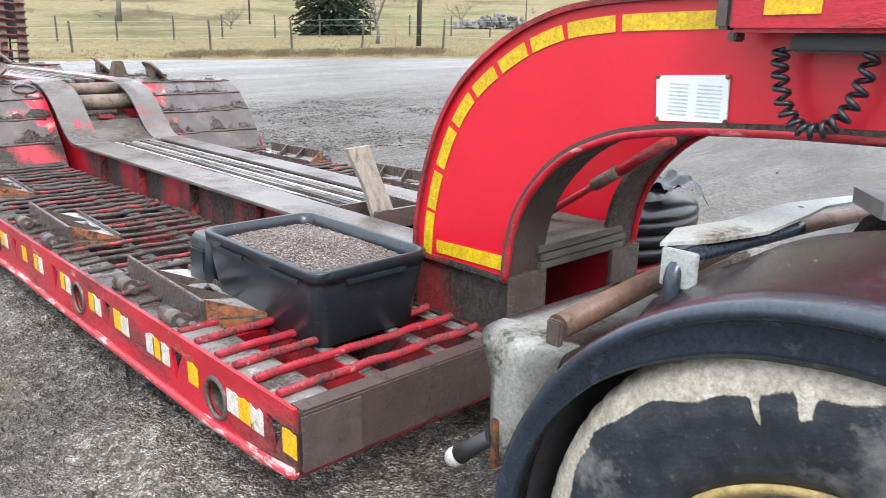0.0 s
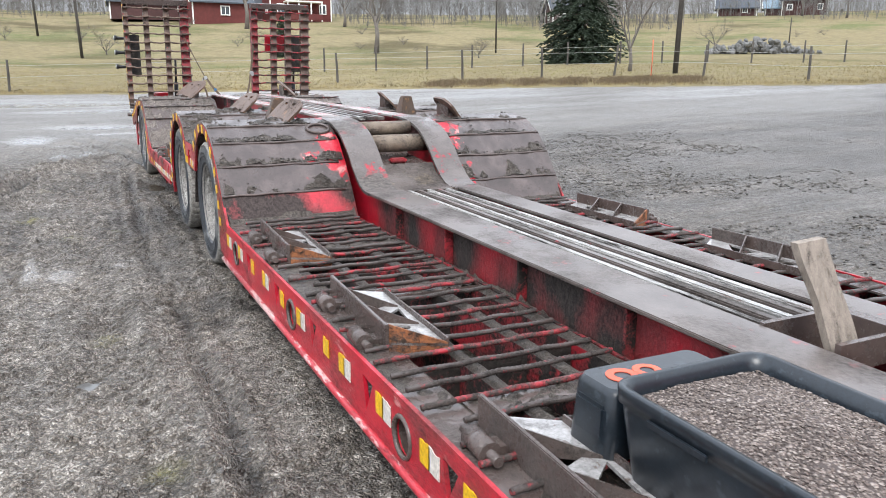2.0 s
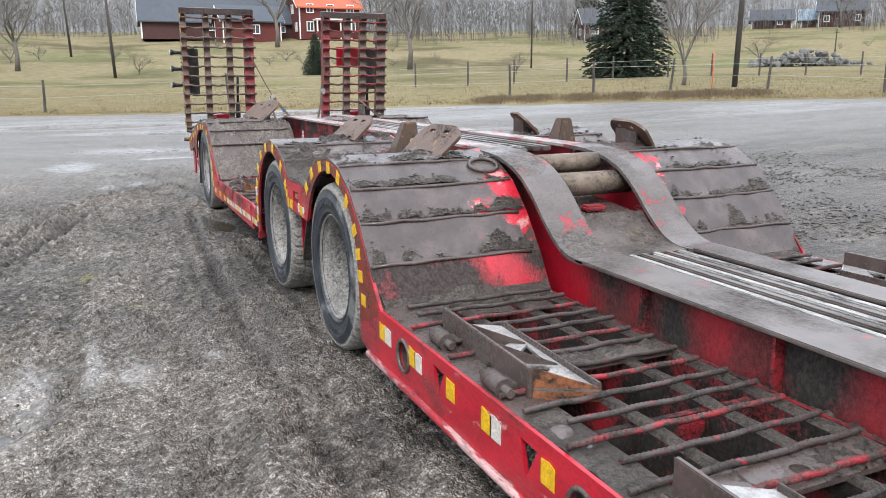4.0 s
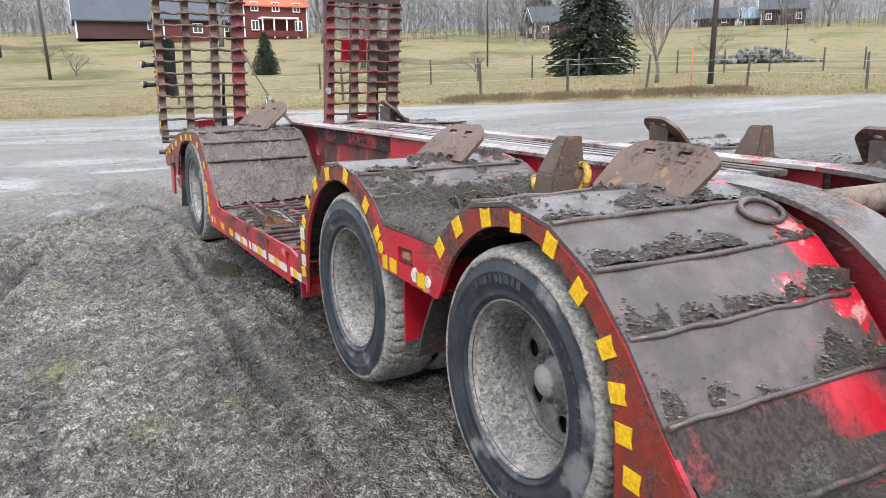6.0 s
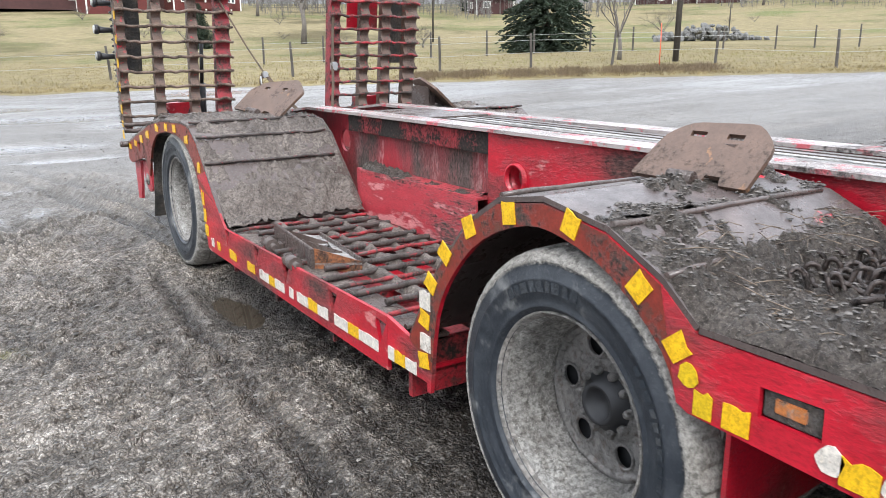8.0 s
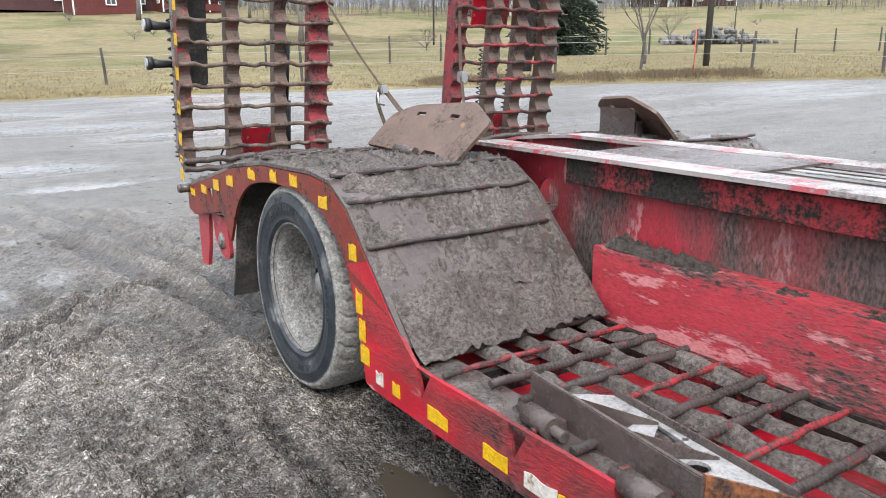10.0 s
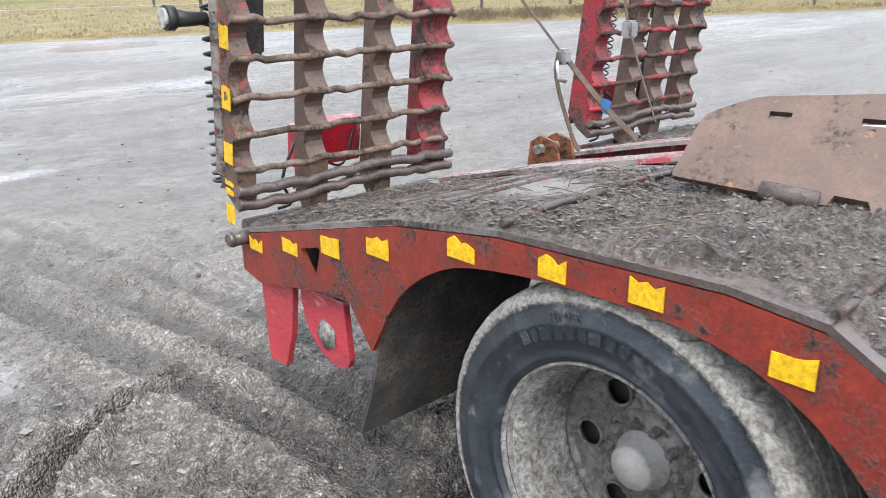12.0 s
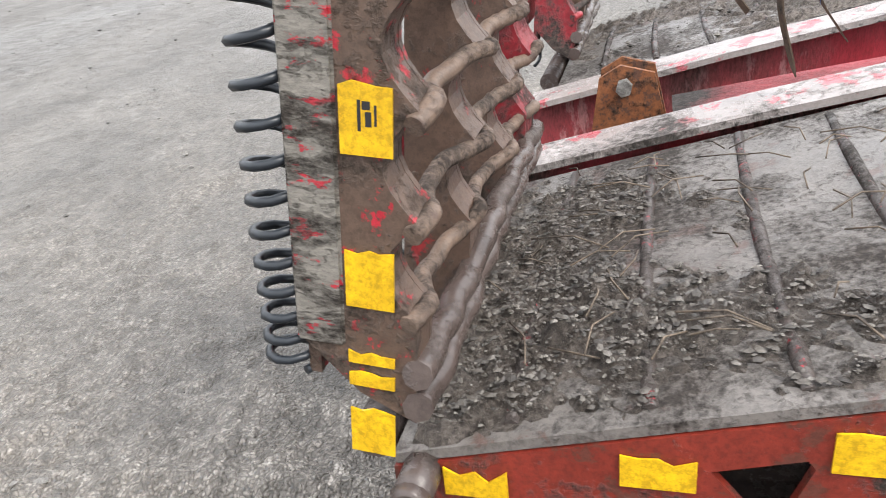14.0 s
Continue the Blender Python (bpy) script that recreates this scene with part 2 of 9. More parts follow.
def muddy_tyre(name, cake_dark, cake_pale):
    """Black rubber with grey mud that thins out from the tread down the shoulder."""
    m, n, l, p = nodes_of(name)
    v = coords(n, l)
    at = n.new("ShaderNodeAttribute")
    at.attribute_name = "mud"
    big, tiny = noise_tex(n, l, v, 16, 8, 0.72), noise_tex(n, l, v, 90, 6, 0.75)
    rubber = blend(n, l, ramp(n, l, big, 0.45, 0.60), (0.012, 0.016, 0.022), (0.028, 0.033, 0.040))
    rubber = blend(n, l, ramp(n, l, tiny, 0.58, 0.70), rubber, (0.085, 0.090, 0.094))
    smear = noise_tex(n, l, v, 5.5, 7, 0.66)
    rubber = blend(n, l, ramp(n, l, smear, 0.55, 0.66), rubber, (0.150, 0.152, 0.150))
    cake = blend(n, l, ramp(n, l, tiny, 0.38, 0.62), cake_dark, cake_pale)
    cake = blend(n, l, ramp(n, l, big, 0.40, 0.62), blend(n, l, 1.0, cake, (0.78, 0.77, 0.75), "MULTIPLY"), cake)
    height = blend(n, l, 0.5, at.outputs["Fac"], blend(n, l, 0.35, big, tiny))
    mask = ramp(n, l, height, 0.49, 0.56)
    l.new(blend(n, l, mask, rubber, cake), p.inputs["Base Color"])
    l.new(ramp(n, l, mask, 0.0, 1.0, (0.42, 0.42, 0.42, 1), (0.85, 0.85, 0.85, 1)), p.inputs["Roughness"])
    bump(n, l, p, blend(n, l, mask, blend(n, l, 0.2, (0.0,) * 3, tiny), blend(n, l, 0.5, big, tiny)), 0.8, 0.012)
    return m


M_TYRE_MUD = muddy_tyre("tyre_with_muddy_tread", (0.14, 0.131, 0.118), (0.38, 0.360, 0.330))
M_TRUCKTYRE = muddy_tyre("truck_tyre_with_tan_mud", (0.34, 0.305, 0.25), (0.60, 0.55, 0.465))
M_RIM = worn("wheel_rim_caked_in_grey_mud", (0.33, 0.305, 0.28), (0.10, 0.086, 0.076), (0.50, 0.48, 0.45), 0.46, 9.0, 0.7, soft=0.06, relief=1.0, chip=0.56)
M_CAKE = earth("grey_caked_wheel_mud", (0.17, 0.164, 0.156), (0.50, 0.488, 0.466), (0.62, 0.61, 0.59))
M_DARK = plain("dark_rubber", (0.022, 0.022, 0.024), 0.55)
M_FLAP = worn("mud_flap_rubber", (0.05, 0.048, 0.046), (0.03, 0.03, 0.03), (0.17, 0.15, 0.13), 0.5, 7, 0.8, relief=0.7)
M_PLASTIC = worn("black_tub_plastic", (0.017, 0.024, 0.032), (0.030, 0.040, 0.050), (0.15, 0.15, 0.148), 0.20, 9, 0.32, soft=0.035, relief=0.12, fine=70, ragged=0.5, chip=0.57)
M_CABLE = plain("black_cable", (0.016, 0.02, 0.026), 0.35)
M_WOOD = worn("weathered_plank_wood", (0.33, 0.275, 0.225), (0.20, 0.155, 0.12), (0.13, 0.11, 0.095), 0.33, 3.0, 0.8, stretch=(7, 7, 1), relief=0.6)
M_PAPER = worn("white_type_plate", (0.74, 0.78, 0.78), (0.70, 0.74, 0.74), (0.55, 0.50, 0.42), 0.03, 9, 0.35, relief=0.02, tone=0.96, grit=0.04)
M_CHROME = plain("galvanised_steel", (0.5, 0.5, 0.5), 0.35, 0.9)
M_GREYPLATE = worn("grey_white_plastic_sheet", (0.52, 0.52, 0.49), (0.42, 0.42, 0.39), (0.30, 0.27, 0.22), 0.25, 5, 0.5)
M_LENS = worn("faded_amber_lens", (0.50, 0.17, 0.05), (0.36, 0.20, 0.13), (0.30, 0.26, 0.22), 0.36, 40, 0.35, relief=0.2)
M_STRAP = worn("brown_dirty_strap_webbing", (0.11, 0.075, 0.05), (0.07, 0.05, 0.035), MUD, 0.3, 18, 0.85)
M_BLUE = plain("blue_cloth", (0.05, 0.22, 0.50), 0.7)
M_HOOK = worn("yellow_painted_hook", (0.62, 0.36, 0.03), (0.40, 0.22, 0.03), (0.14, 0.085, 0.045), 0.42, 20, 0.45)
M_SPRAY = plain("orange_red_spray_paint", (0.75, 0.13, 0.07), 0.6)
M_BARS = plain("grey_print", (0.55, 0.59, 0.60), 0.5)
M_BAG = plain("black_glossy_plastic", (0.010, 0.011, 0.013), 0.28)
M_PALE_FLANGE = worn("pale_worn_flange_steel", (0.36, 0.315, 0.298), (0.46, 0.10, 0.115), (0.125, 0.108, 0.098), 0.36, 3.0, 0.26, 0.0, chip=0.545, grit=0.15, tone=0.8)
M_SCUFFED = worn("scuffed_grey_edge_with_red_flecks", (0.27, 0.245, 0.212), (0.44, 0.02, 0.035), (0.13, 0.108, 0.092), 0.40, 9.0, 0.5, chip=0.585, relief=0.9, stretch=(1, 1, 2.5))
M_RAMP_SIDE = worn("brown_ramp_side_with_peeling_red", (0.125, 0.078, 0.056), (0.44, 0.02, 0.035), (0.115, 0.085, 0.068), 0.34, 11.0, 0.45, chip=0.56, relief=0.7)
M_RUNG = worn("tan_worn_rung", (0.19, 0.128, 0.094), (0.10, 0.062, 0.048), (0.105, 0.080, 0.067), 0.42, 9.0, 0.5, chip=0.56)
M_HUMP = worn("brown_wet_hump_steel", (0.135, 0.112, 0.102), (0.34, 0.022, 0.032), (0.150, 0.130, 0.118), 0.36, 2.6, 0.26, chip=0.575, ragged=0.15)
M_HUMP_PLATE = worn("brown_stained_hump_plate", (0.105, 0.078, 0.064), (0.17, 0.125, 0.075), (0.075, 0.060, 0.052), 0.40, 2.2, 0.34, chip=0.56, ragged=0.15)
M_HUB = worn("dull_grey_hub_cap", (0.30, 0.285, 0.265), (0.20, 0.185, 0.17), (0.40, 0.38, 0.355), 0.34, 14.0, 0.5, relief=0.2, grit=0.12, tone=0.85)
M_DISC = worn("wheel_disc_in_brown_grey_mud", (0.200, 0.188, 0.176), (0.105, 0.082, 0.070), (0.33, 0.317, 0.300), 0.42, 11.0, 0.5, soft=0.06, relief=0.9, chip=0.55)
M_PAD = worn("stained_brown_pad_steel", (0.130, 0.078, 0.054), (0.20, 0.100, 0.048), (0.082, 0.062, 0.052), 0.34, 3.0, 0.45, chip=0.59, grit=0.15, relief=0.3)
M_RED_OLD = worn("old_dull_red_paint", (0.30, 0.016, 0.026), (0.12, 0.026, 0.023), (0.095, 0.075, 0.066), 0.48, 6.0, 0.42, chip=0.55)
M_WEDGE = worn("rust_stained_wedge_steel", (0.115, 0.076, 0.054), (0.22, 0.12, 0.06), (0.17, 0.145, 0.125), 0.34, 7.0, 0.5, chip=0.57)
# muddy red, darkened further to put the shade of gaps into its colour
M_RED_DARK = worn("muddy_red_with_painted_shade", (0.38, 0.013, 0.024), (0.10, 0.024, 0.021), (0.042, 0.035, 0.031), 0.58, 4.0, 0.5)


# ---- mesh helpers ----
def part(name, bm, mat, parent=None, label="", smooth=False):
    """Links a bmesh as one mesh object under a thing or under a part."""
    me = bpy.data.meshes.new(name)
    bmesh.ops.recalc_face_normals(bm, faces=bm.faces)
    bm.to_mesh(me)
    bm.free()
    for m in mat if isinstance(mat, (list, tuple)) else [mat]:
        me.materials.append(m)
    if smooth:
        me.shade_smooth()
    ob = new(name, me)
    ob.parent = parent
    return tagged(ob, label)


def share(name, me, parent, place):
    """One more object on a mesh that alike pieces share."""
    ob = new(name, me)
    ob.parent = parent
    ob.location = place
    return ob


def root(name, place, label, category, group="", kind=""):
    ob = new(name)
    ob.empty_display_size = 0.1
    ob.location = place
    return tagged(ob, label, category, group, kind)


def box(bm, x0, x1, y0, y1, z0, z1, bev=0.0, mat=0):
    vs = [bm.verts.new((x, y, z)) for x in (x0, x1) for y in (y0, y1) for z in (z0, z1)]
    fs = [bm.faces.new([vs[i] for i in q]) for q in ((0, 1, 3, 2), (4, 6, 7, 5), (0, 4, 5, 1), (2, 3, 7, 6), (0, 2, 6, 4), (1, 5, 7, 3))]
    for f in fs:
        f.material_index = mat
    if bev:
        bmesh.ops.bevel(bm, geom=list({e for f in fs for e in f.edges}), offset=bev, segments=2, affect="EDGES")
    return bm


def plate(bm, outer, holes, a0, a1, axis="x", mat=0, m=None):
    """A flat plate with real holes. outer, holes: loops of two coordinates in the plane across axis."""
    from mathutils.geometry import tessellate_polygon

    def put(u, v, a):
        p = Vector({"x": (a, u, v), "y": (u, a, v), "z": (u, v, a)}[axis])
        return bm.verts.new(m @ p if m else p)

    loops = [outer] + list(holes)
    tris = tessellate_polygon([[Vector((u, v, 0)) for u, v in lo] for lo in loops])
    sides = []
    for a in (a0, a1):
        sides.append([[put(u, v, a) for u, v in lo] for lo in loops])
    for s in sides:
        flat = [v for lo in s for v in lo]
        for t in tris:
            try:
                bm.faces.new([flat[i] for i in t]).material_index = mat
            except ValueError:
                pass
    for la, lb in zip(*sides):
        for i in range(len(la)):
            j = (i + 1) % len(la)
            bm.faces.new((la[i], la[j], lb[j], lb[i])).material_index = mat
    return bm


def strip(bm, prof, x0, x1, thick, mat=0):
    """A bent sheet: a profile of (y, z), from x0 to x1, thick below the profile."""
    low = []
    for i, (y, z) in enumerate(prof):
        a, b = prof[max(0, i - 1)], prof[min(len(prof) - 1, i + 1)]
        d = Vector((b[0] - a[0], b[1] - a[1])).normalized()
        low.append((y + d.y * thick, z - d.x * thick))
    rows = [[bm.verts.new((x, *p)) for x in (x0, x1)] + [bm.verts.new((x, *q)) for x in (x1, x0)] for p, q in zip(prof, low)]
    for a, b in zip(rows, rows[1:]):
        for i in range(4):
            bm.faces.new((a[i], a[(i + 1) % 4], b[(i + 1) % 4], b[i])).material_index = mat
    for r in (rows[0], rows[-1]):
        bm.faces.new(r).material_index = mat
    return bm


def tube(bm, pts, r, n=8, mat=0, caps=True):
    """A round bar along points; r may be a list."""
    pts = [Vector(p) for p in pts]
    rs = r if isinstance(r, (list, tuple)) else [r] * len(pts)
    rings, ref = [], None
    for i, p in enumerate(pts):
        d = (pts[min(i + 1, len(pts) - 1)] - pts[max(i - 1, 0)]).normalized()
        if ref is None:
            ref = d.orthogonal().normalized()
        ref = (ref - d * ref.dot(d)).normalized()
        side = d.cross(ref)
        rings.append([bm.verts.new(p + (ref * math.cos(6.28318 * k / n) + side * math.sin(6.28318 * k / n)) * rs[i]) for k in range(n)])
    for a, b in zip(rings, rings[1:]):
        for k in range(n):
            f = bm.faces.new((a[k], a[(k + 1) % n], b[(k + 1) % n], b[k]))
            f.smooth, f.material_index = True, mat
    if caps:
        for ring in (rings[0], rings[-1]):
            bm.faces.new(ring).material_index = mat
    return bm


def lathe(bm, prof, cx, cy, cz, n=48, mats=None, closed=False, notch=None):
    """Turns a profile of (radius, x) about the x axis through the place. notch: profile indices set back on every other segment."""
    rings = []
    for k in range(n):
        a = 2 * math.pi * k / n
        ring = []
        for i, (r, x) in enumerate(prof):
            rr = r - (0.009 if notch and i in notch and k % 4 == (i // 3) % 4 else 0)
            ring.append(bm.verts.new((cx + x, cy + rr * math.cos(a), cz + rr * math.sin(a))))
        rings.append(ring)
    m = len(prof)
    for k in range(n):
        a, b = rings[k], rings[(k + 1) % n]
        for i in range(m if closed else m - 1):
            j = (i + 1) % m
            f = bm.faces.new((a[i], a[j], b[j], b[i]))
            f.smooth = True
            f.material_index = mats[i] if mats else 0
    return bm


def smooth_line(pts, steps=5):
    """A Catmull-Rom curve through points."""
    out = []
    for i in range(len(pts) - 1):
        p0, p1, p2, p3 = (Vector(pts[max(0, min(len(pts) - 1, k))]) for k in (i - 1, i, i + 1, i + 2))
        for s in range(steps):
            t = s / steps
            out.append(tuple(0.5 * (2 * p1 + (p2 - p0) * t + (2 * p0 - 5 * p1 + 4 * p2 - p3) * t * t + (3 * p1 - p0 - 3 * p2 + p3) * t ** 3)))
    return out + [tuple(pts[-1])]


def circle(u, v, r, n=18):
    return [(u + r * math.cos(2 * math.pi * k / n), v + r * math.sin(2 * math.pi * k / n)) for k in range(n)]


def coil(p, q, r, turns, wire=0.006, sag=0.0, per=12, pull=1.0):
    """A coiled cable from p to q."""
    p, q = Vector(p), Vector(q)
    d = (q - p).normalized()
    u = d.orthogonal().normalized()
    w = d.cross(u)
    pts = []
    for i in range(int(turns * per) + 1):
        t = i / (turns * per)
        a = 2 * math.pi * i / per
        t = 1 - (1 - t) ** pull
        pts.append(p.lerp(q, t) + Vector((0, 0, -sag * 4 * t * (1 - t))) + (u * math.cos(a) + w * math.sin(a)) * r)
    bm = bmesh.new()
    return tube(bm, pts, wire, 6)


RNG = np.random.RandomState(7)
LATTICE = RNG.rand(256, 256)


def grain(x, y, scale, octaves=4, gain=0.5, shift=0.0):
    """Smooth value noise on arrays, 0 to 1."""
    total, amp, norm = np.zeros_like(x, dtype=float), 1.0, 0.0
    for o in range(octaves):
        u, v = x * scale * 2 ** o + 37.1 * o + shift, y * scale * 2 ** o + 17.7 * o + shift * 1.7
        iu, iv = np.floor(u).astype(int), np.floor(v).astype(int)
        fu, fv = u - iu, v - iv
        fu, fv = fu * fu * (3 - 2 * fu), fv * fv * (3 - 2 * fv)
        a, b = LATTICE[iu % 256, iv % 256], LATTICE[(iu + 1) % 256, iv % 256]
        c, d = LATTICE[iu % 256, (iv + 1) % 256], LATTICE[(iu + 1) % 256, (iv + 1) % 256]
        total += amp * ((a * (1 - fu) + b * fu) * (1 - fv) + (c * (1 - fu) + d * fu) * fv)
        norm += amp
        amp *= gain
    return total / norm


def cells(x, y, scale, shift, flat=0.7):
    """Height in metres of many rounded clods, one in each cell of a jittered grid."""
    u, v = x * scale + shift, y * scale + shift * 1.3
    iu, iv = np.floor(u).astype(int), np.floor(v).astype(int)
    top = np.zeros_like(x, dtype=float)
    for di in (-1, 0, 1):
        for dj in (-1, 0, 1):
            a, b = iu + di, iv + dj
            px, py = a + LATTICE[a % 256, b % 256], b + LATTICE[(a + 91) % 256, (b + 47) % 256]
            r = 0.10 + 0.48 * LATTICE[(a + 13) % 256, (b + 171) % 256] ** 1.6
            top = np.maximum(top, np.sqrt(np.clip(r * r - (u - px) ** 2 - (v - py) ** 2, 0, None)))
    return flat * top / scale


def sheet(name, X, Y, Z, mat, parent=None, label="", smooth=True):
    """A grid mesh from arrays of equal shape."""
    h, w = X.shape
    co = np.stack([X, Y, Z], -1).reshape(-1, 3)
    i = np.arange(h * w).reshape(h, w)
    quads = np.stack([i[:-1, :-1], i[:-1, 1:], i[1:, 1:], i[1:, :-1]], -1).reshape(-1, 4)
    me = bpy.data.meshes.new(name)
    me.vertices.add(len(co))
    me.vertices.foreach_set("co", co.ravel())
    me.loops.add(quads.size)
    me.loops.foreach_set("vertex_index", quads.ravel())
    me.polygons.add(len(quads))
    me.polygons.foreach_set("loop_start", np.arange(0, quads.size, 4))
    me.update()
    me.validate()
    if smooth:
        me.shade_smooth()
    me.materials.append(mat)
    ob = new(name, me)
    ob.parent = parent
    return tagged(ob, label)


# ---- ground ----
EDGE_X, EDGE_Y = (-400, -60, -5, 2, 8, 13.2, 22, 40, 400), (50, 38, 33.5, 33, 30, 26.7, 19.2, 6, -200)
BANK_E, BANK_Z = (-1e4, 0, 3, 8, 1e4), (0, 0, 0.25, 0.35, 0.35)
RISE_R, RISE_Z = (0, 35, 50, 70, 95, 130, 200, 300, 500, 900, 2000), (0, 0, 0.35, 1.2, 3.8, 7.4, 12.5, 20, 36, 70, 150)


def far_ground(x, y):
    """The lie of the land: a yard that climbs to one side, then a bank and a rising field."""
    e = y - np.interp(x, EDGE_X, EDGE_Y)
    ahead = np.clip((y + 0.6 * x + 10) / 20, 0, 1)
    return 0.030 * np.clip(x - 1.5, 0, 26) + 0.004 * np.clip(y - 6, 0, 26) + np.interp(e, BANK_E, BANK_Z) + ahead * np.interp(np.hypot(x, y), RISE_R, RISE_Z)


def rut(x, y, x0, width, depth, swing=0.05, phase=0.0):
    c = x0 + swing * np.sin(y * 0.9 + phase)
    d = (x - c) / width
    return -depth * np.exp(-d ** 4) + 0.6 * depth * np.exp(-((np.abs(d) - 1.45) / 0.35) ** 2)


FAR_POOLS = ((2.1, 19.8, 1.2, 0.8), (3.95, 19.4, 0.7, 0.7), (0.7, 22.2, 2.2, 1.0), (-1.5, 26.0, 3.2, 1.6), (-0.2, 16.8, 1.1, 0.7), (0.1, 15.2, 0.7, 0.25), (-2.0, 9.72, 0.28, 0.16), (-1.5, 14.2, 0.5, 0.9), (5.7, 28.6, 1.2, 1.1), (-7.0, 12.0, 2.4, 1.6))
# wheel tracks: half width, depth, then the line from (x, y) to (x, y)
TRACKS = (
    (0.075, 0.036, ((-0.9, 14.5), (-0.41, 12.46), (-0.06, 10.55), (0.05, 10.02), (0.10, 9.0))),
    (0.070, 0.034, ((-0.5, 14.5), (-0.07, 12.34), (0.14, 11.14), (0.20, 10.5), (0.24, 9.0))),
    (0.070, 0.030, ((-0.2, 14.5), (0.22, 12.3), (0.44, 11.0), (0.52, 9.5), (0.52, 8.0))),
    (0.060, 0.061, ((-2.3, 6.2), (-1.87, 7.27), (-1.55, 8.8), (-1.32, 9.8), (-0.52, 10.73), (0.4, 11.2))),
    (0.060, 0.051, ((-2.1, 6.0), (-1.60, 7.27), (-1.28, 8.8), (-1.02, 9.7), (-0.30, 10.45))),
    (0.045, 0.017, ((-0.36, 0.5), (-0.34, 2.63), (-0.38, 4.46), (-0.32, 6.4), (-0.28, 7.8), (-0.18, 9.2))),
    (0.040, 0.014, ((-0.10, 3.0), (0.02, 4.6), (0.02, 6.0), (-0.06, 7.4))),
    (0.075, 0.010, ((-1.27, 2.2), (-1.29, 3.0), (-1.30, 3.6), (-1.30, 4.9), (-1.22, 6.4))),
)


def track_field(x, y):
    """Depth of the wheel tracks, and how wet their bottoms are."""
    z, wet = np.zeros_like(x, dtype=float), np.zeros_like(x, dtype=float)
    broken = np.clip(grain(x, y, 1.3, 3, 0.6, 51.0) * 3.4 - 0.8, 0.35, 1)
    for half, depth, pts in TRACKS:
        pts = sorted(pts, key=lambda p: p[1])
        ys = [p[1] for p in pts]
        c = np.interp(y, ys, [p[0] for p in pts]) + 0.05 * (grain(x * 0.2, y, 3.0, 2, 0.5, half * 90) - 0.5)
        d = (x - c) / half
        ends = np.clip((y - ys[0]) / 0.4, 0, 1) * np.clip((ys[-1] - y) / 0.4, 0, 1)
        z += ends * broken * depth * (-np.exp(-d ** 2) + 0.85 * np.exp(-((np.abs(d) - 1.9) / 0.8) ** 2) * (0.2 + 1.6 * grain(x, y, 14, 3, 0.6, 60.0)))
        wet = np.maximum(wet, ends * broken * np.exp(-(d / 1.1) ** 2))
    return z, wet



def clod_field(x, y):
    """Trodden and torn earth: clods in patches, fewer in the wheel tracks."""
    patch = np.clip(grain(x, y, 0.9, 4, 0.6, 81.0) * 3.2 - 1.05, 0.12, 1)
    lane = (1 - np.exp(-((x - 0.02) / 0.30) ** 4 - ((y - 8.05) / 0.65) ** 4)) * (1 - 0.85 * np.exp(-((x + 0.30 - 0.05 * np.sin(y * 0.9)) / 0.22) ** 4) * np.clip((7.5 - y) / 1.0, 0, 1))
    near = np.clip((x + 3.4) / 0.8, 0, 1) * np.clip((1.5 - x) / 0.5, 0, 1) * np.clip((y + 1.5) / 1.0, 0, 1) * np.clip((14.5 - y) / 2.0, 0, 1)
    patch = patch * (1 - 0.55 * np.clip((y - 9.8) / 1.2, 0, 1))
    return near * lane * patch * (cells(x, y, 15.0, 3.0, 0.62) + 0.8 * cells(x, y, 27.0, 11.0, 0.8))


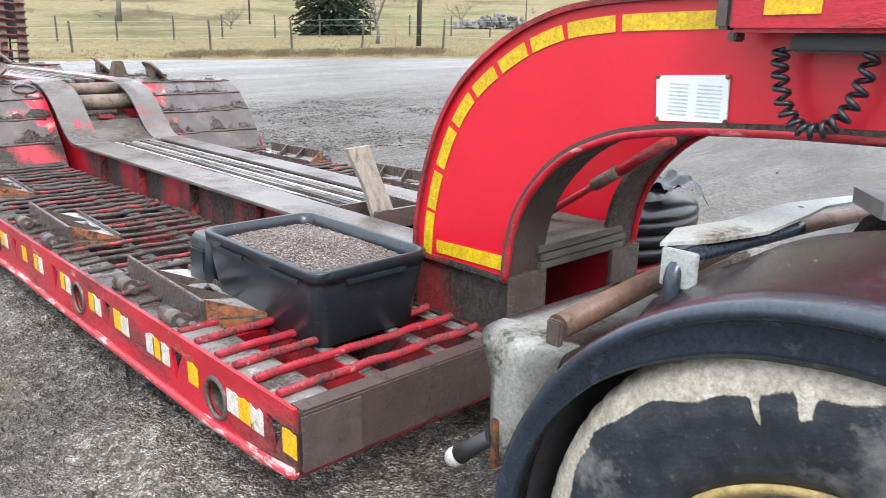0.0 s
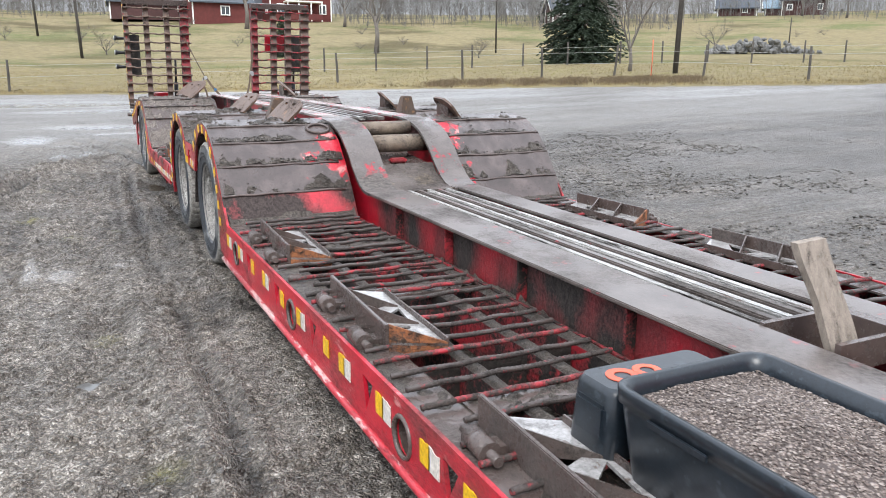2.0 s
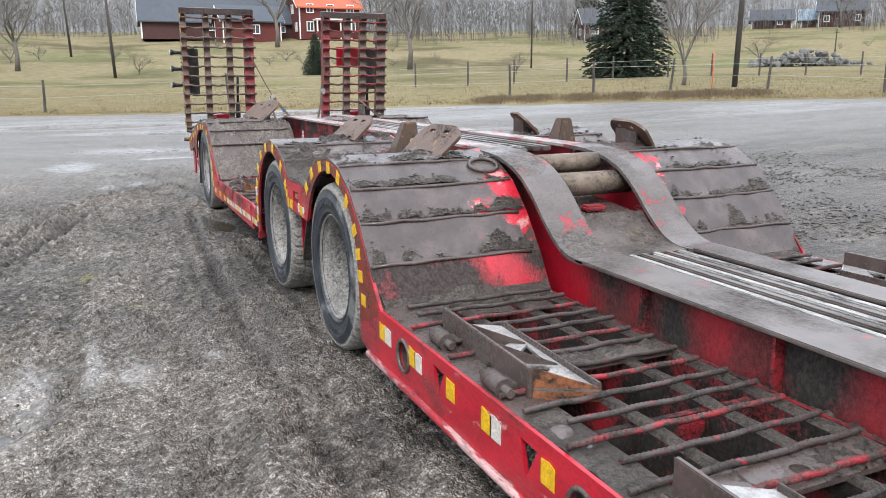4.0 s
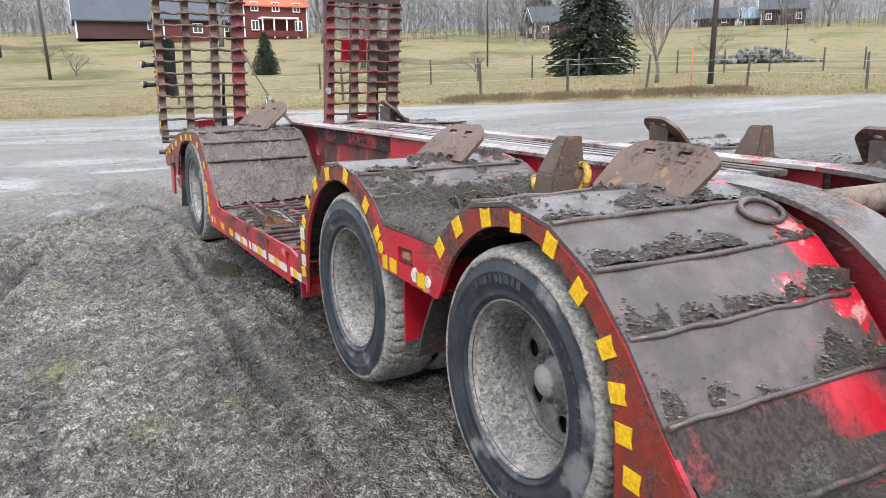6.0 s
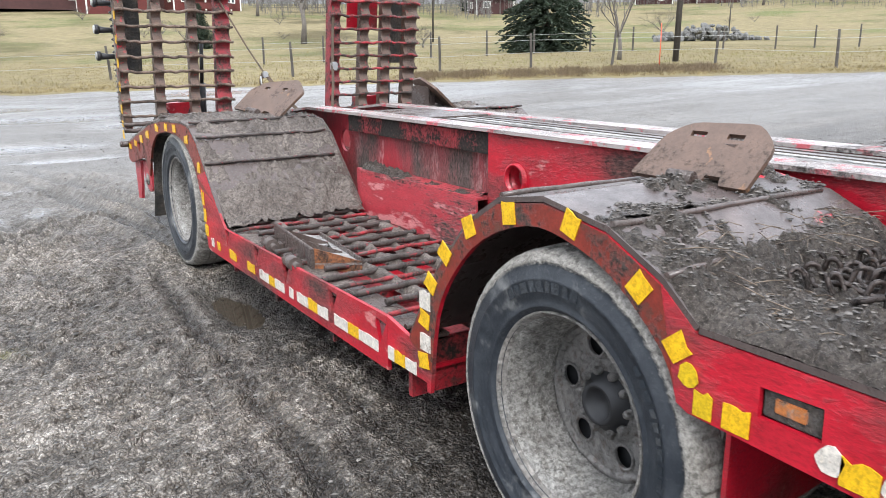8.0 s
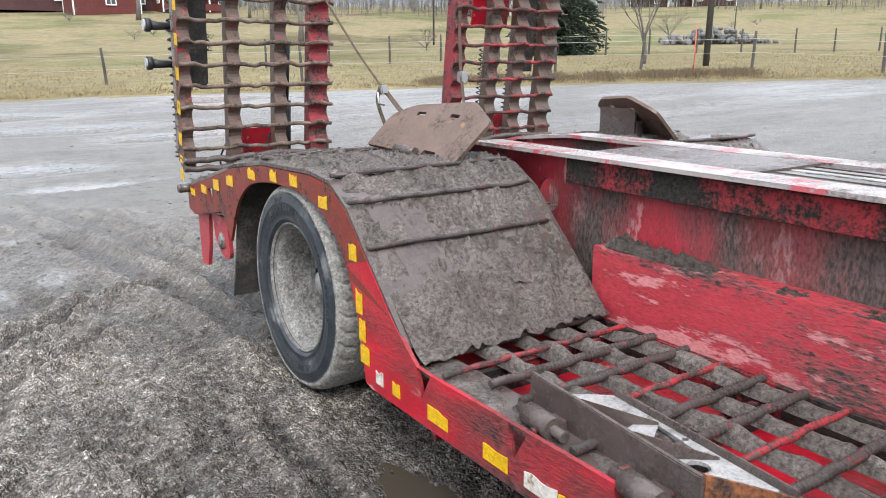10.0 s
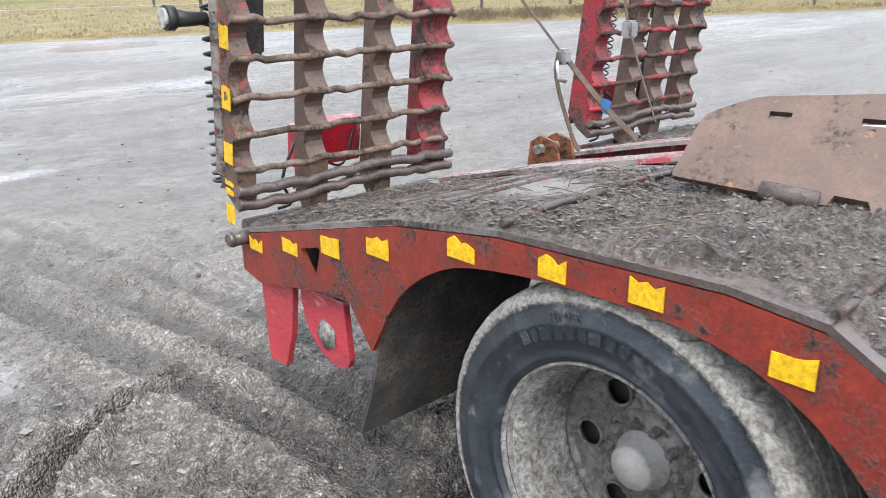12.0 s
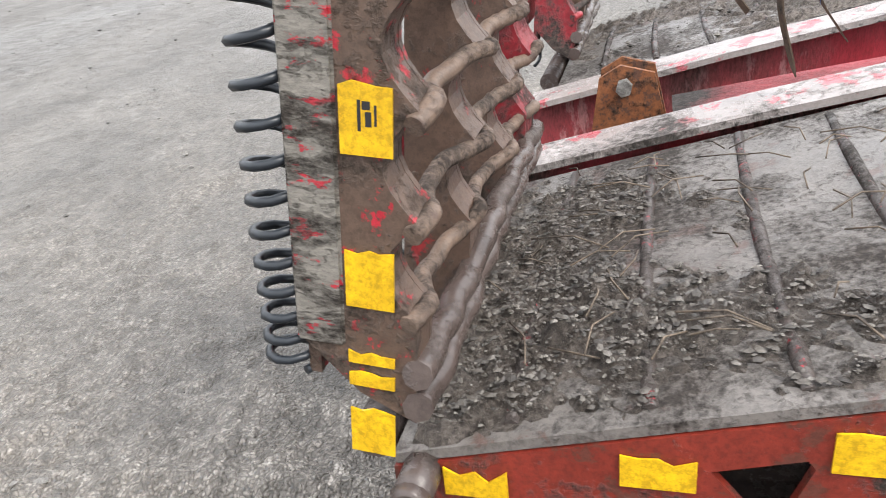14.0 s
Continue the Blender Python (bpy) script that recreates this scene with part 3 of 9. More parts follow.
def yard(x, y):
    near = np.clip(1.4 - np.hypot((x + 0.5) / 9, (y - 6) / 16), 0, 1) * np.clip(1.25 - (y - 11) / 5, 0.12, 1)
    z = far_ground(x, y)
    soft = grain(x, y, 0.35, 3, shift=3.0) - 0.5
    z = z + 0.05 * soft * np.clip(1.2 - np.abs(y - 10) / 40, 0.2, 1)
    z = z + near * (0.045 * (grain(x, y, 2.2, 4, 0.55) - 0.5) + 0.085 * np.maximum(grain(x, y, 6, 3, 0.6, 5.0) - 0.5, 0) + 0.050 * np.abs(grain(x, y, 13, 3, 0.7, 9.0) - 0.5))
    lump = np.clip(grain(x, y, 0.8, 2, shift=21.0) * 2.4 - 0.6, 0.3, 1)
    z = z + near * lump * (rut(x, y, -0.34, 0.17, 0.022) + rut(x, y, -0.72, 0.13, 0.022, 0.04, 1.0) + rut(x, y, -1.35, 0.16, 0.018, 0.10, 2.0) + rut(x, y, -2.3, 0.2, 0.02, 0.15, 0.4))
    tread = np.exp(-((x + 0.34 - 0.05 * np.sin(y * 0.9)) / 0.16) ** 4) + 0.8 * np.exp(-((x + 0.72 - 0.04 * np.sin(y * 0.9 + 1)) / 0.14) ** 4) + 0.6 * np.exp(-((x + 1.35) / 0.2) ** 4)
    z = z + near * lump * 0.009 * tread * np.sin(2 * np.pi * (y + 0.6 * np.abs(x + 0.34)) / 0.075)
    z = z + track_field(x, y)[0] + clod_field(x, y)
    wheels = sum(np.exp(-((x - 0.15) / 0.35) ** 2 - ((y - c) / 0.45) ** 2) for c in (4.11, 5.43, 9.08))
    z = z - 0.02 * wheels
    pool = sum(np.exp(-((x - a) / r) ** 2 - ((y - b) / s) ** 2) for a, b, r, s in ((0.02, 8.05, 0.16, 0.48), (-1.48, 3.76, 0.10, 0.12), (-0.87, 2.23, 0.09, 0.12), (-0.75, 11.0, 0.10, 0.12), (-1.25, 4.1, 0.07, 0.12)))
    z = z - 0.075 * pool
    far_pool = sum(np.exp(-((x - a) / r) ** 2 - ((y - b) / s) ** 2) for a, b, r, s in FAR_POOLS)
    return z - 0.07 * far_pool


def spread(core0, core1, step, lo, hi, growth):
    out = list(np.arange(core0, core1, step))
    for sign, end in ((-1, lo), (1, hi)):
        s, v, add = step, (out[0] if sign < 0 else out[-1]), []
        while (v > end) if sign < 0 else (v < end):
            s = min(s * growth, 60)
            v += sign * s
            add.append(v)
        out = add[::-1] + out if sign < 0 else out + add
    return np.array(out)


GX, GY = spread(-2.4, 0.5, 0.0150, -900, 900, 1.055), spread(0.3, 12.6, 0.0155, -600, 1500, 1.05)
gx, gy = np.meshgrid(GX, GY)
gz = yard(gx, gy)


def ground_material():
    m, n, l, p = nodes_of("wet_gravel_mud_and_grass")
    tc = n.new("ShaderNodeTexCoord")
    v = tc.outputs["Object"]
    fine, mid, big = noise_tex(n, l, v, 46, 4, 0.62), noise_tex(n, l, v, 6, 8, 0.7), noise_tex(n, l, v, 0.7, 5, 0.6)
    vor = n.new("ShaderNodeTexVoronoi")
    vor.inputs["Scale"].default_value = 60
    l.new(v, vor.inputs["Vector"])
    stone = ramp(n, l, vor.outputs["Distance"], 0.10, 0.34, (1, 1, 1, 1), (0, 0, 0, 1))
    pick = n.new("ShaderNodeSeparateColor")
    l.new(vor.outputs["Color"], pick.inputs[0])
    few = n.new("ShaderNodeMath")
    few.operation = "MULTIPLY"
    l.new(stone, few.inputs[0])
    l.new(ramp(n, l, pick.outputs[0], 0.60, 0.70), few.inputs[1])
    clump = noise_tex(n, l, v, 17, 6, 0.7)
    # crumbs and small gravel, each with a shade of its own, in two sizes
    warp = n.new("ShaderNodeVectorMath")
    warp.operation = "MULTIPLY_ADD"
    wander = n.new("ShaderNodeTexNoise")
    wander.inputs["Scale"].default_value = 40
    l.new(v, wander.inputs["Vector"])
    l.new(wander.outputs["Color"], warp.inputs[0])
    warp.inputs[1].default_value = (0.020, 0.020, 0.020)
    l.new(v, warp.inputs[2])

    def crumbs(scale):
        tex, shade = n.new("ShaderNodeTexVoronoi"), n.new("ShaderNodeSeparateColor")
        tex.inputs["Scale"].default_value = scale
        l.new(warp.outputs[0], tex.inputs["Vector"])
        l.new(tex.outputs["Color"], shade.inputs[0])
        return shade.outputs[0], ramp(n, l, tex.outputs["Distance"], 0.15, 0.75, (1, 1, 1, 1), (0, 0, 0, 1))
    small_shade, small_top = crumbs(95)
    large_shade, large_top = crumbs(38)
    mud = blend(n, l, ramp(n, l, small_shade, 0.1, 0.95), (0.118, 0.110, 0.100), (0.300, 0.286, 0.268))
    mud = blend(n, l, ramp(n, l, small_top, 0.12, 0.50), (0.085, 0.078, 0.070), mud)
    # shade in the pits between larger crumbs, painted into the mud colour
    mud = blend(n, l, ramp(n, l, large_top, 0.05, 0.40), blend(n, l, 1.0, mud, (0.72, 0.70, 0.68), "MULTIPLY"), mud)
    mud = blend(n, l, ramp(n, l, large_shade, 0.15, 0.85), blend(n, l, 1.0, mud, (0.70, 0.68, 0.66), "MULTIPLY"), blend(n, l, 1.0, mud, (1.22, 1.21, 1.20), "MULTIPLY"))
    mud = blend(n, l, ramp(n, l, fine, 0.40, 0.60), blend(n, l, 1.0, mud, (0.80, 0.79, 0.78), "MULTIPLY"), mud)
    mud = blend(n, l, ramp(n, l, clump, 0.42, 0.56), blend(n, l, 1.0, mud, (0.55, 0.53, 0.51), "MULTIPLY"), mud)
    mud = blend(n, l, ramp(n, l, mid, 0.40, 0.60), mud, blend(n, l, 1.0, mud, (0.76, 0.74, 0.72), "MULTIPLY"))
    mud = blend(n, l, ramp(n, l, big, 0.42, 0.62), mud, blend(n, l, 1.0, mud, (1.75, 1.74, 1.73), "MULTIPLY"))
    sep = n.new("ShaderNodeSeparateXYZ")
    l.new(v, sep.inputs[0])
    # relief shading put into the mud's colour: crests paler, hollows darker
    crest_shading = n.new("ShaderNodeAttribute")
    crest_shading.attribute_name = "crest_shading"
    mud = blend(n, l, ramp(n, l, crest_shading.outputs["Fac"], 0.30, 0.72), blend(n, l, 1.0, mud, (0.56, 0.54, 0.52), "MULTIPLY"), blend(n, l, 1.0, mud, (1.62, 1.59, 1.55), "MULTIPLY"))
    drier = n.new("ShaderNodeMapRange")
    drier.inputs[1].default_value, drier.inputs[2].default_value = 2.5, 6.0
    l.new(sep.outputs[0], drier.inputs[0])
    outfield = n.new("ShaderNodeMapRange")
    outfield.inputs[1].default_value, outfield.inputs[2].default_value = 11.0, 15.0
    l.new(sep.outputs[1], outfield.inputs[0])
    bald = blend(n, l, ramp(n, l, blend(n, l, 0.5, mid, clump), 0.40, 0.62), (0.092, 0.080, 0.068), (0.225, 0.206, 0.184))
    mud = blend(n, l, drier.outputs[0], mud, blend(n, l, 0.62, mud, bald))
    mud = blend(n, l, outfield.outputs[0], mud, blend(n, l, 0.75, mud, bald))
    # streaks of silt and of torn earth away from the trailer
    lie = n.new("ShaderNodeMapping")
    lie.inputs[2].default_value = (0, 0, 0.25)
    lie.inputs[3].default_value = (0.35, 1.5, 1)
    l.new(v, lie.inputs[0])
    silt = noise_tex(n, l, lie.outputs[0], 1.1, 8, 0.68)
    open_yard = blend(n, l, 1.0, drier.outputs[0], outfield.outputs[0], "LIGHTEN")
    mud = blend(n, l, open_yard, mud, blend(n, l, ramp(n, l, silt, 0.38, 0.62), blend(n, l, 1.0, mud, (0.52, 0.49, 0.46), "MULTIPLY"), blend(n, l, 1.0, mud, (1.15, 1.15, 1.15), "MULTIPLY")))
    # smooth pale silt behind the trailer
    silty = n.new("ShaderNodeMapRange")
    silty.inputs[1].default_value, silty.inputs[2].default_value, silty.inputs[4].default_value = 9.2, 11.5, 0.42
    l.new(sep.outputs[1], silty.inputs[0])
    mud = blend(n, l, silty.outputs[0], mud, blend(n, l, ramp(n, l, mid, 0.36, 0.62), (0.122, 0.114, 0.105), (0.255, 0.243, 0.227)))
    moss_here = n.new("ShaderNodeAttribute")
    moss_here.attribute_name = "moss"
    moss = moss_here.outputs["Fac"]
    mud = blend(n, l, moss, mud, blend(n, l, ramp(n, l, fine, 0.44, 0.57), (0.16, 0.15, 0.045), (0.40, 0.37, 0.13)))
    # wet lanes and tracks, plus shade painted under the trailer
    soaked_and_shaded = n.new("ShaderNodeAttribute")
    soaked_and_shaded.attribute_name = "soaked_and_shaded"
    mud = blend(n, l, soaked_and_shaded.outputs["Fac"], mud, blend(n, l, 1.0, mud, (0.74, 0.72, 0.70), "MULTIPLY"))
    mud = blend(n, l, few.outputs[0], mud, (0.21, 0.203, 0.193))
    # grass beyond the yard's edge
    edge = n.new("ShaderNodeFloatCurve")
    cm = edge.mapping
    cv = cm.curves[0]
    span, low, high = 480.0, -80.0, 400.0
    pts = [((x + 80) / span, (y + 200) / 300) for x, y in zip((-80, -60, -5, 2, 8, 13.2, 22, 40, 400), (38.8, 38, 33.5, 33, 30, 26.7, 19.2, 6, -200))]
    cv.points[0].location, cv.points[1].location = pts[0], pts[-1]
    for q in pts[1:-1]:
        cv.points.new(*q)
    for q in cv.points:
        q.handle_type = "VECTOR"
    cm.update()
    norm = n.new("ShaderNodeMapRange")
    norm.inputs[1].default_value, norm.inputs[2].default_value = low, high
    l.new(sep.outputs[0], norm.inputs[0])
    l.new(norm.outputs[0], edge.inputs[1])
    scaled = n.new("ShaderNodeMath")
    scaled.operation, scaled.inputs[1].default_value = "MULTIPLY_ADD", 300.0
    scaled.inputs[2].default_value = -200.0
    l.new(edge.outputs[0], scaled.inputs[0])
    diff = n.new("ShaderNodeMath")
    diff.operation = "SUBTRACT"
    l.new(sep.outputs[1], diff.inputs[0])
    l.new(scaled.outputs[0], diff.inputs[1])
    wob = n.new("ShaderNodeMath")
    wob.operation, wob.inputs[1].default_value = "MULTIPLY_ADD", 2.2
    l.new(noise_tex(n, l, v, 0.5, 6, 0.7), wob.inputs[0])
    l.new(diff.outputs[0], wob.inputs[2])
    grass_mask = ramp(n, l, wob.outputs[0], 0.75, 1.0)
    patch, tuft = noise_tex(n, l, v, 0.11, 6, 0.65), noise_tex(n, l, v, 1.6, 6, 0.7)
    green = blend(n, l, ramp(n, l, tuft, 0.3, 0.7), (0.165, 0.168, 0.072), (0.105, 0.112, 0.050))
    straw = blend(n, l, ramp(n, l, tuft, 0.3, 0.7), (0.268, 0.225, 0.122), (0.150, 0.122, 0.074))
    broad = noise_tex(n, l, v, 0.045, 5, 0.6)
    green = blend(n, l, ramp(n, l, broad, 0.42, 0.60), green, (0.100, 0.083, 0.043))
    dist = n.new("ShaderNodeMapRange")
    dist.inputs[1].default_value, dist.inputs[2].default_value = 2.0, 26.0
    dist.inputs[3].default_value, dist.inputs[4].default_value = 0.62, 0.46
    l.new(diff.outputs[0], dist.inputs[0])
    comb = n.new("ShaderNodeMath")
    comb.operation = "SUBTRACT"
    l.new(patch, comb.inputs[0])
    l.new(dist.outputs[0], comb.inputs[1])
    dry_mask = ramp(n, l, comb.outputs[0], -0.14, 0.14, (1, 1, 1, 1), (0, 0, 0, 1))
    grass = blend(n, l, dry_mask, green, straw)
    # a film of water over the flat parts of the yard
    stretch = n.new("ShaderNodeMapping")
    stretch.inputs[3].default_value = (0.17, 0.42, 1)
    l.new(v, stretch.inputs[0])
    lies = n.new("ShaderNodeAttribute")
    lies.attribute_name = "film"
    add = n.new("ShaderNodeMath")
    add.operation = "ADD"
    l.new(blend(n, l, 0.42, noise_tex(n, l, stretch.outputs[0], 1.0, 7, 0.6), blend(n, l, 0.4, mid, clump)), add.inputs[0])
    l.new(lies.outputs["Fac"], add.inputs[1])
    film = ramp(n, l, add.outputs[0], 0.47, 0.58)
    dry = n.new("ShaderNodeInvert")
    l.new(film, dry.inputs[1])
    mud = blend(n, l, film, mud, blend(n, l, 1.0, mud, (0.72, 0.71, 0.70), "MULTIPLY"))
    col = blend(n, l, grass_mask, mud, grass)
    l.new(col, p.inputs["Base Color"])
    wet = ramp(n, l, blend(n, l, 0.5, big, mid), 0.42, 0.58, (0.36, 0.36, 0.36, 1), (0.60, 0.58, 0.58, 1))
    wet = blend(n, l, drier.outputs[0], wet, blend(n, l, 0.5, wet, (0.50, 0.50, 0.50)))
    wet = blend(n, l, soaked_and_shaded.outputs["Fac"], wet, (0.26, 0.26, 0.26))
    wet = blend(n, l, outfield.outputs[0], wet, blend(n, l, 0.6, wet, (0.42, 0.42, 0.42)))
    wet = blend(n, l, film, wet, (0.30, 0.30, 0.30))
    wet = blend(n, l, ramp(n, l, add.outputs[0], 0.62, 0.70), wet, (0.12, 0.12, 0.12))
    l.new(blend(n, l, grass_mask, wet, (0.9, 0.9, 0.9)), p.inputs["Roughness"])
    h = blend(n, l, 0.25, blend(n, l, 0.30, blend(n, l, 0.5, small_top, large_top), clump), few.outputs[0], "ADD")
    h = blend(n, l, silty.outputs[0], h, clump)
    shine = blend(n, l, soaked_and_shaded.outputs["Fac"], (0.32, 0.32, 0.32), (0.5, 0.5, 0.5))
    shine = blend(n, l, drier.outputs[0], shine, (0.42, 0.42, 0.42))
    shine = blend(n, l, outfield.outputs[0], shine, (0.34, 0.34, 0.34))
    shine = blend(n, l, film, shine, (0.9, 0.9, 0.9))
    l.new(blend(n, l, grass_mask, shine, (0.1, 0.1, 0.1)), p.inputs["Specular IOR Level"])
    ripple = blend(n, l, 0.45, (0.0,) * 3, noise_tex(n, l, v, 9, 3, 0.5))
    bump(n, l, p, blend(n, l, 1.0, blend(n, l, 1.0, h, dry.outputs[0], "MULTIPLY"), ripple, "ADD"), 1.0, 0.038)
    return m


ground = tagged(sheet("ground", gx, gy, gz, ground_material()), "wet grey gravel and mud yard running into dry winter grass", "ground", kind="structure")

depth_of_tracks, wet_tracks = track_field(gx, gy)
# wheel lanes are wet; the x = 0.5 term paints shade under the trailer
soak_and_shade = np.exp(-((gx + 0.36 - 0.05 * np.sin(gy * 0.9)) / 0.17) ** 4) + 0.7 * np.exp(-((gx + 0.74) / 0.12) ** 4) + 0.35 * np.exp(-((gx - 0.5) / 0.7) ** 4) * np.clip(9.6 - gy, 0, 1)
soak_and_shade = soak_and_shade + 0.22 * np.clip((gy - 4.5) / 2, 0, 1) * np.clip((11.8 - gy) / 1.5, 0, 1) * np.clip((gx + 3.2) / 1.2, 0, 1) * np.clip(1.2 - gx, 0, 1)
soak_and_shade = np.maximum(0.62 * soak_and_shade, 1.2 * wet_tracks)
soak_and_shade = np.clip(soak_and_shade * (0.4 + 1.2 * grain(gx, gy, 1.7, 3, 0.6, 14.0)) - 0.25, 0, 1) * np.clip((14 - gy) / 3, 0, 1) * np.clip((gy + 4) / 2, 0, 1)
# local height that drives the painted shading, with brighter areas added
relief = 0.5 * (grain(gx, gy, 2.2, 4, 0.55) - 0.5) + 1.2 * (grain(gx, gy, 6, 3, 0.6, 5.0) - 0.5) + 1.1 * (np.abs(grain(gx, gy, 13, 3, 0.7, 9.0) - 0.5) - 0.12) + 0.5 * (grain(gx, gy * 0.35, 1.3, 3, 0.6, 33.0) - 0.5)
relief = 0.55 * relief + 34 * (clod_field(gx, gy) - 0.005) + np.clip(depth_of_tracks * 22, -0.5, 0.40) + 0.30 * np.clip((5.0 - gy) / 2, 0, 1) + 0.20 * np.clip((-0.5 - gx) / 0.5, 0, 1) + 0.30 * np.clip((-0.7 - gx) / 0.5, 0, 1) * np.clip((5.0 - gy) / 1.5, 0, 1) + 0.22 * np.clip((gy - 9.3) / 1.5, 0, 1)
MOSS = ((-0.56, 0.35, 0.16), (-0.71, 0.21, 0.14), (-0.42, 0.55, 0.10), (-1.21, 6.15, 0.10), (-0.89, 5.29, 0.07), (-0.55, 5.44, 0.05), (-0.76, 2.75, 0.06), (-1.39, 2.8, 0.09), (-1.62, 4.6, 0.08), (-0.62, 1.2, 0.06), (-1.1, 7.9, 0.06))
moss = sum(np.exp(-((gx - a) ** 2 + (gy - b) ** 2) / r ** 2) for a, b, r in MOSS)
ground.data.attributes.new("moss", "FLOAT", "POINT").data.foreach_set("value", np.clip(moss * 1.3 * (grain(gx, gy, 28, 3, 0.7, 70.0) - 0.22), 0, 1).ravel().astype(np.float32))
ground.data.attributes.new("crest_shading", "FLOAT", "POINT").data.foreach_set("value", np.clip(0.5 + 0.75 * relief + 0.42 * np.clip((gy - 1.2) / 0.8, 0, 1) * np.clip((5.4 - gy) / 1.2, 0, 1) * np.clip((-0.2 - gx) / 0.4, 0, 1) + 0.7 * (grain(gx, gy, 1.1, 4, 0.55, 91.0) - 0.5), 0, 1).ravel().astype(np.float32))
ground.data.attributes.new("soaked_and_shaded", "FLOAT", "POINT").data.foreach_set("value", soak_and_shade.ravel().astype(np.float32))

beyond = np.interp(gx, EDGE_X, EDGE_Y) - gy
film_lies = -0.30 + 0.12 * np.clip((gx - 2.5) / 3, 0, 1) + 0.175 * np.clip((gy - 11.0) / 5, 0, 1) * np.clip((30 - gx) / 20, 0, 1) + 0.10 * np.exp(-((beyond - 4) / 5) ** 2)
film_lies = film_lies + 0.17 * np.clip((gy - 9.5) / 2, 0, 1) * np.clip((13 - gy) / 2, 0, 1) * np.exp(-((gx + 0.6) / 1.6) ** 2)
SLICKS = ((-1.42, 4.0, 0.16, 0.9), (-1.15, 4.4, 0.05, 0.6), (-1.75, 3.0, 0.16, 0.9), (-0.95, 4.1, 0.14, 0.25), (-0.58, 4.2, 0.15, 0.3), (-0.30, 3.5, 0.06, 0.5), (-0.27, 2.4, 0.06, 0.4), (-0.25, 5.2, 0.05, 0.5), (-1.0, 11.0, 0.16, 0.25), (-0.62, 11.4, 0.14, 0.25), (-1.83, 9.0, 0.22, 0.3), (-1.55, 8.7, 0.10, 0.5), (4.4, 5.7, 0.5, 0.25), (-0.9, 12.6, 0.5, 0.25))
film_lies = film_lies + 0.10 * np.clip((5.2 - gy) / 1, 0, 1) * np.clip((gy - 1.6) / 1, 0, 1) * np.clip((-0.6 - gx) / 0.5, 0, 1) + 0.34 * np.clip(sum(np.exp(-((gx - a) / r) ** 2 - ((gy - b) / t) ** 2) for a, b, r, t in SLICKS), 0, 1)
film_lies = film_lies + 0.42 * np.clip(sum(np.exp(-((gx - a) / r) ** 2 - ((gy - b) / t) ** 2) for a, b, r, t in FAR_POOLS), 0, 1)
ground.data.attributes.new("film", "FLOAT", "POINT").data.foreach_set("value", film_lies.ravel().astype(np.float32))

M_WATER, n_, l_, p_ = nodes_of("puddle_water")
p_.inputs["Base Color"].default_value, p_.inputs["Roughness"].default_value = (0.09, 0.088, 0.084, 1), 0.16
bump(n_, l_, p_, noise_tex(n_, l_, n_.new("ShaderNodeTexCoord").outputs["Object"], 9.0, 3), 0.25, 0.02)


M_WATER_STILL, n_, l_, p_ = nodes_of("still_puddle_water")
p_.inputs["Base Color"].default_value, p_.inputs["Roughness"].default_value = (0.05, 0.040, 0.030, 1), 0.04
bump(n_, l_, p_, noise_tex(n_, l_, n_.new("ShaderNodeTexCoord").outputs["Object"], 1.5, 3), 0.03, 0.02)


def puddle(x0, x1, y0, y1, z, label, water=M_WATER):
    xs, ys = np.meshgrid(np.linspace(x0, x1, 2), np.linspace(y0, y1, 2))
    return tagged(sheet("puddle", xs, ys, np.full_like(xs, z), water), label, "puddle", "puddles in the yard", "structure")


puddle(-0.16, 0.32, 7.5, 8.7, float(np.median(yard(np.array([0.0, 0.02, 0.04, 0.02]), np.array([8.0, 8.05, 8.1, 7.95])))) + 0.026, "shallow brown puddle in a rut beside the trailer", M_WATER_STILL)
puddle(-0.92, -0.58, 10.8, 11.2, float(yard(np.array([-0.75]), np.array([11.0]))[0]) + 0.014, "small bright puddle in a wheel track")
puddle(-1.65, -1.3, 3.5, 4.0, float(yard(np.array([-1.48]), np.array([3.76]))[0]) + 0.012, "small bright puddle in the gravel")
puddle(-1.02, -0.72, 2.0, 2.46, float(yard(np.array([-0.87]), np.array([2.23]))[0]) + 0.012, "small bright puddle in the gravel")



# ---- the trailer ----
trailer = root("lowloader_trailer", (0, 0, 0), "red low-loader trailer, muddy and worn, with raised loading ramps", "trailer")
W = 2.5
ARCH1 = [(3.36, 0.40), (3.47, 0.57), (3.60, 0.735), (3.74, 0.87), (3.92, 0.965), (4.12, 1.0), (4.34, 0.965), (4.46, 0.89), (4.58, 0.80)]
MID = [(4.58, 0.80), (5.02, 0.80)]
ARCH2 = [(5.02, 0.80), (5.12, 0.88), (5.28, 0.955), (5.50, 0.99), (5.68, 0.96), (5.82, 0.875), (5.98, 0.70), (6.08, 0.55), (6.15, 0.44)]
ARCH3 = [(8.12, 0.42), (8.25, 0.55), (8.41, 0.71), (8.55, 0.85), (8.69, 0.93), (8.85, 0.945), (9.35, 0.925), (9.70, 0.875), (10.48, 0.68)]
DECK3 = [(8.165, 0.46), (8.25, 0.55), (8.345, 0.645), (8.42, 0.717)] + ARCH3[3:]
IN1 = [(3.62, 0.20), (3.63, 0.50), (3.69, 0.71), (3.82, 0.835), (3.96, 0.905), (4.12, 0.925), (4.28, 0.885), (4.44, 0.77), (4.54, 0.62)]
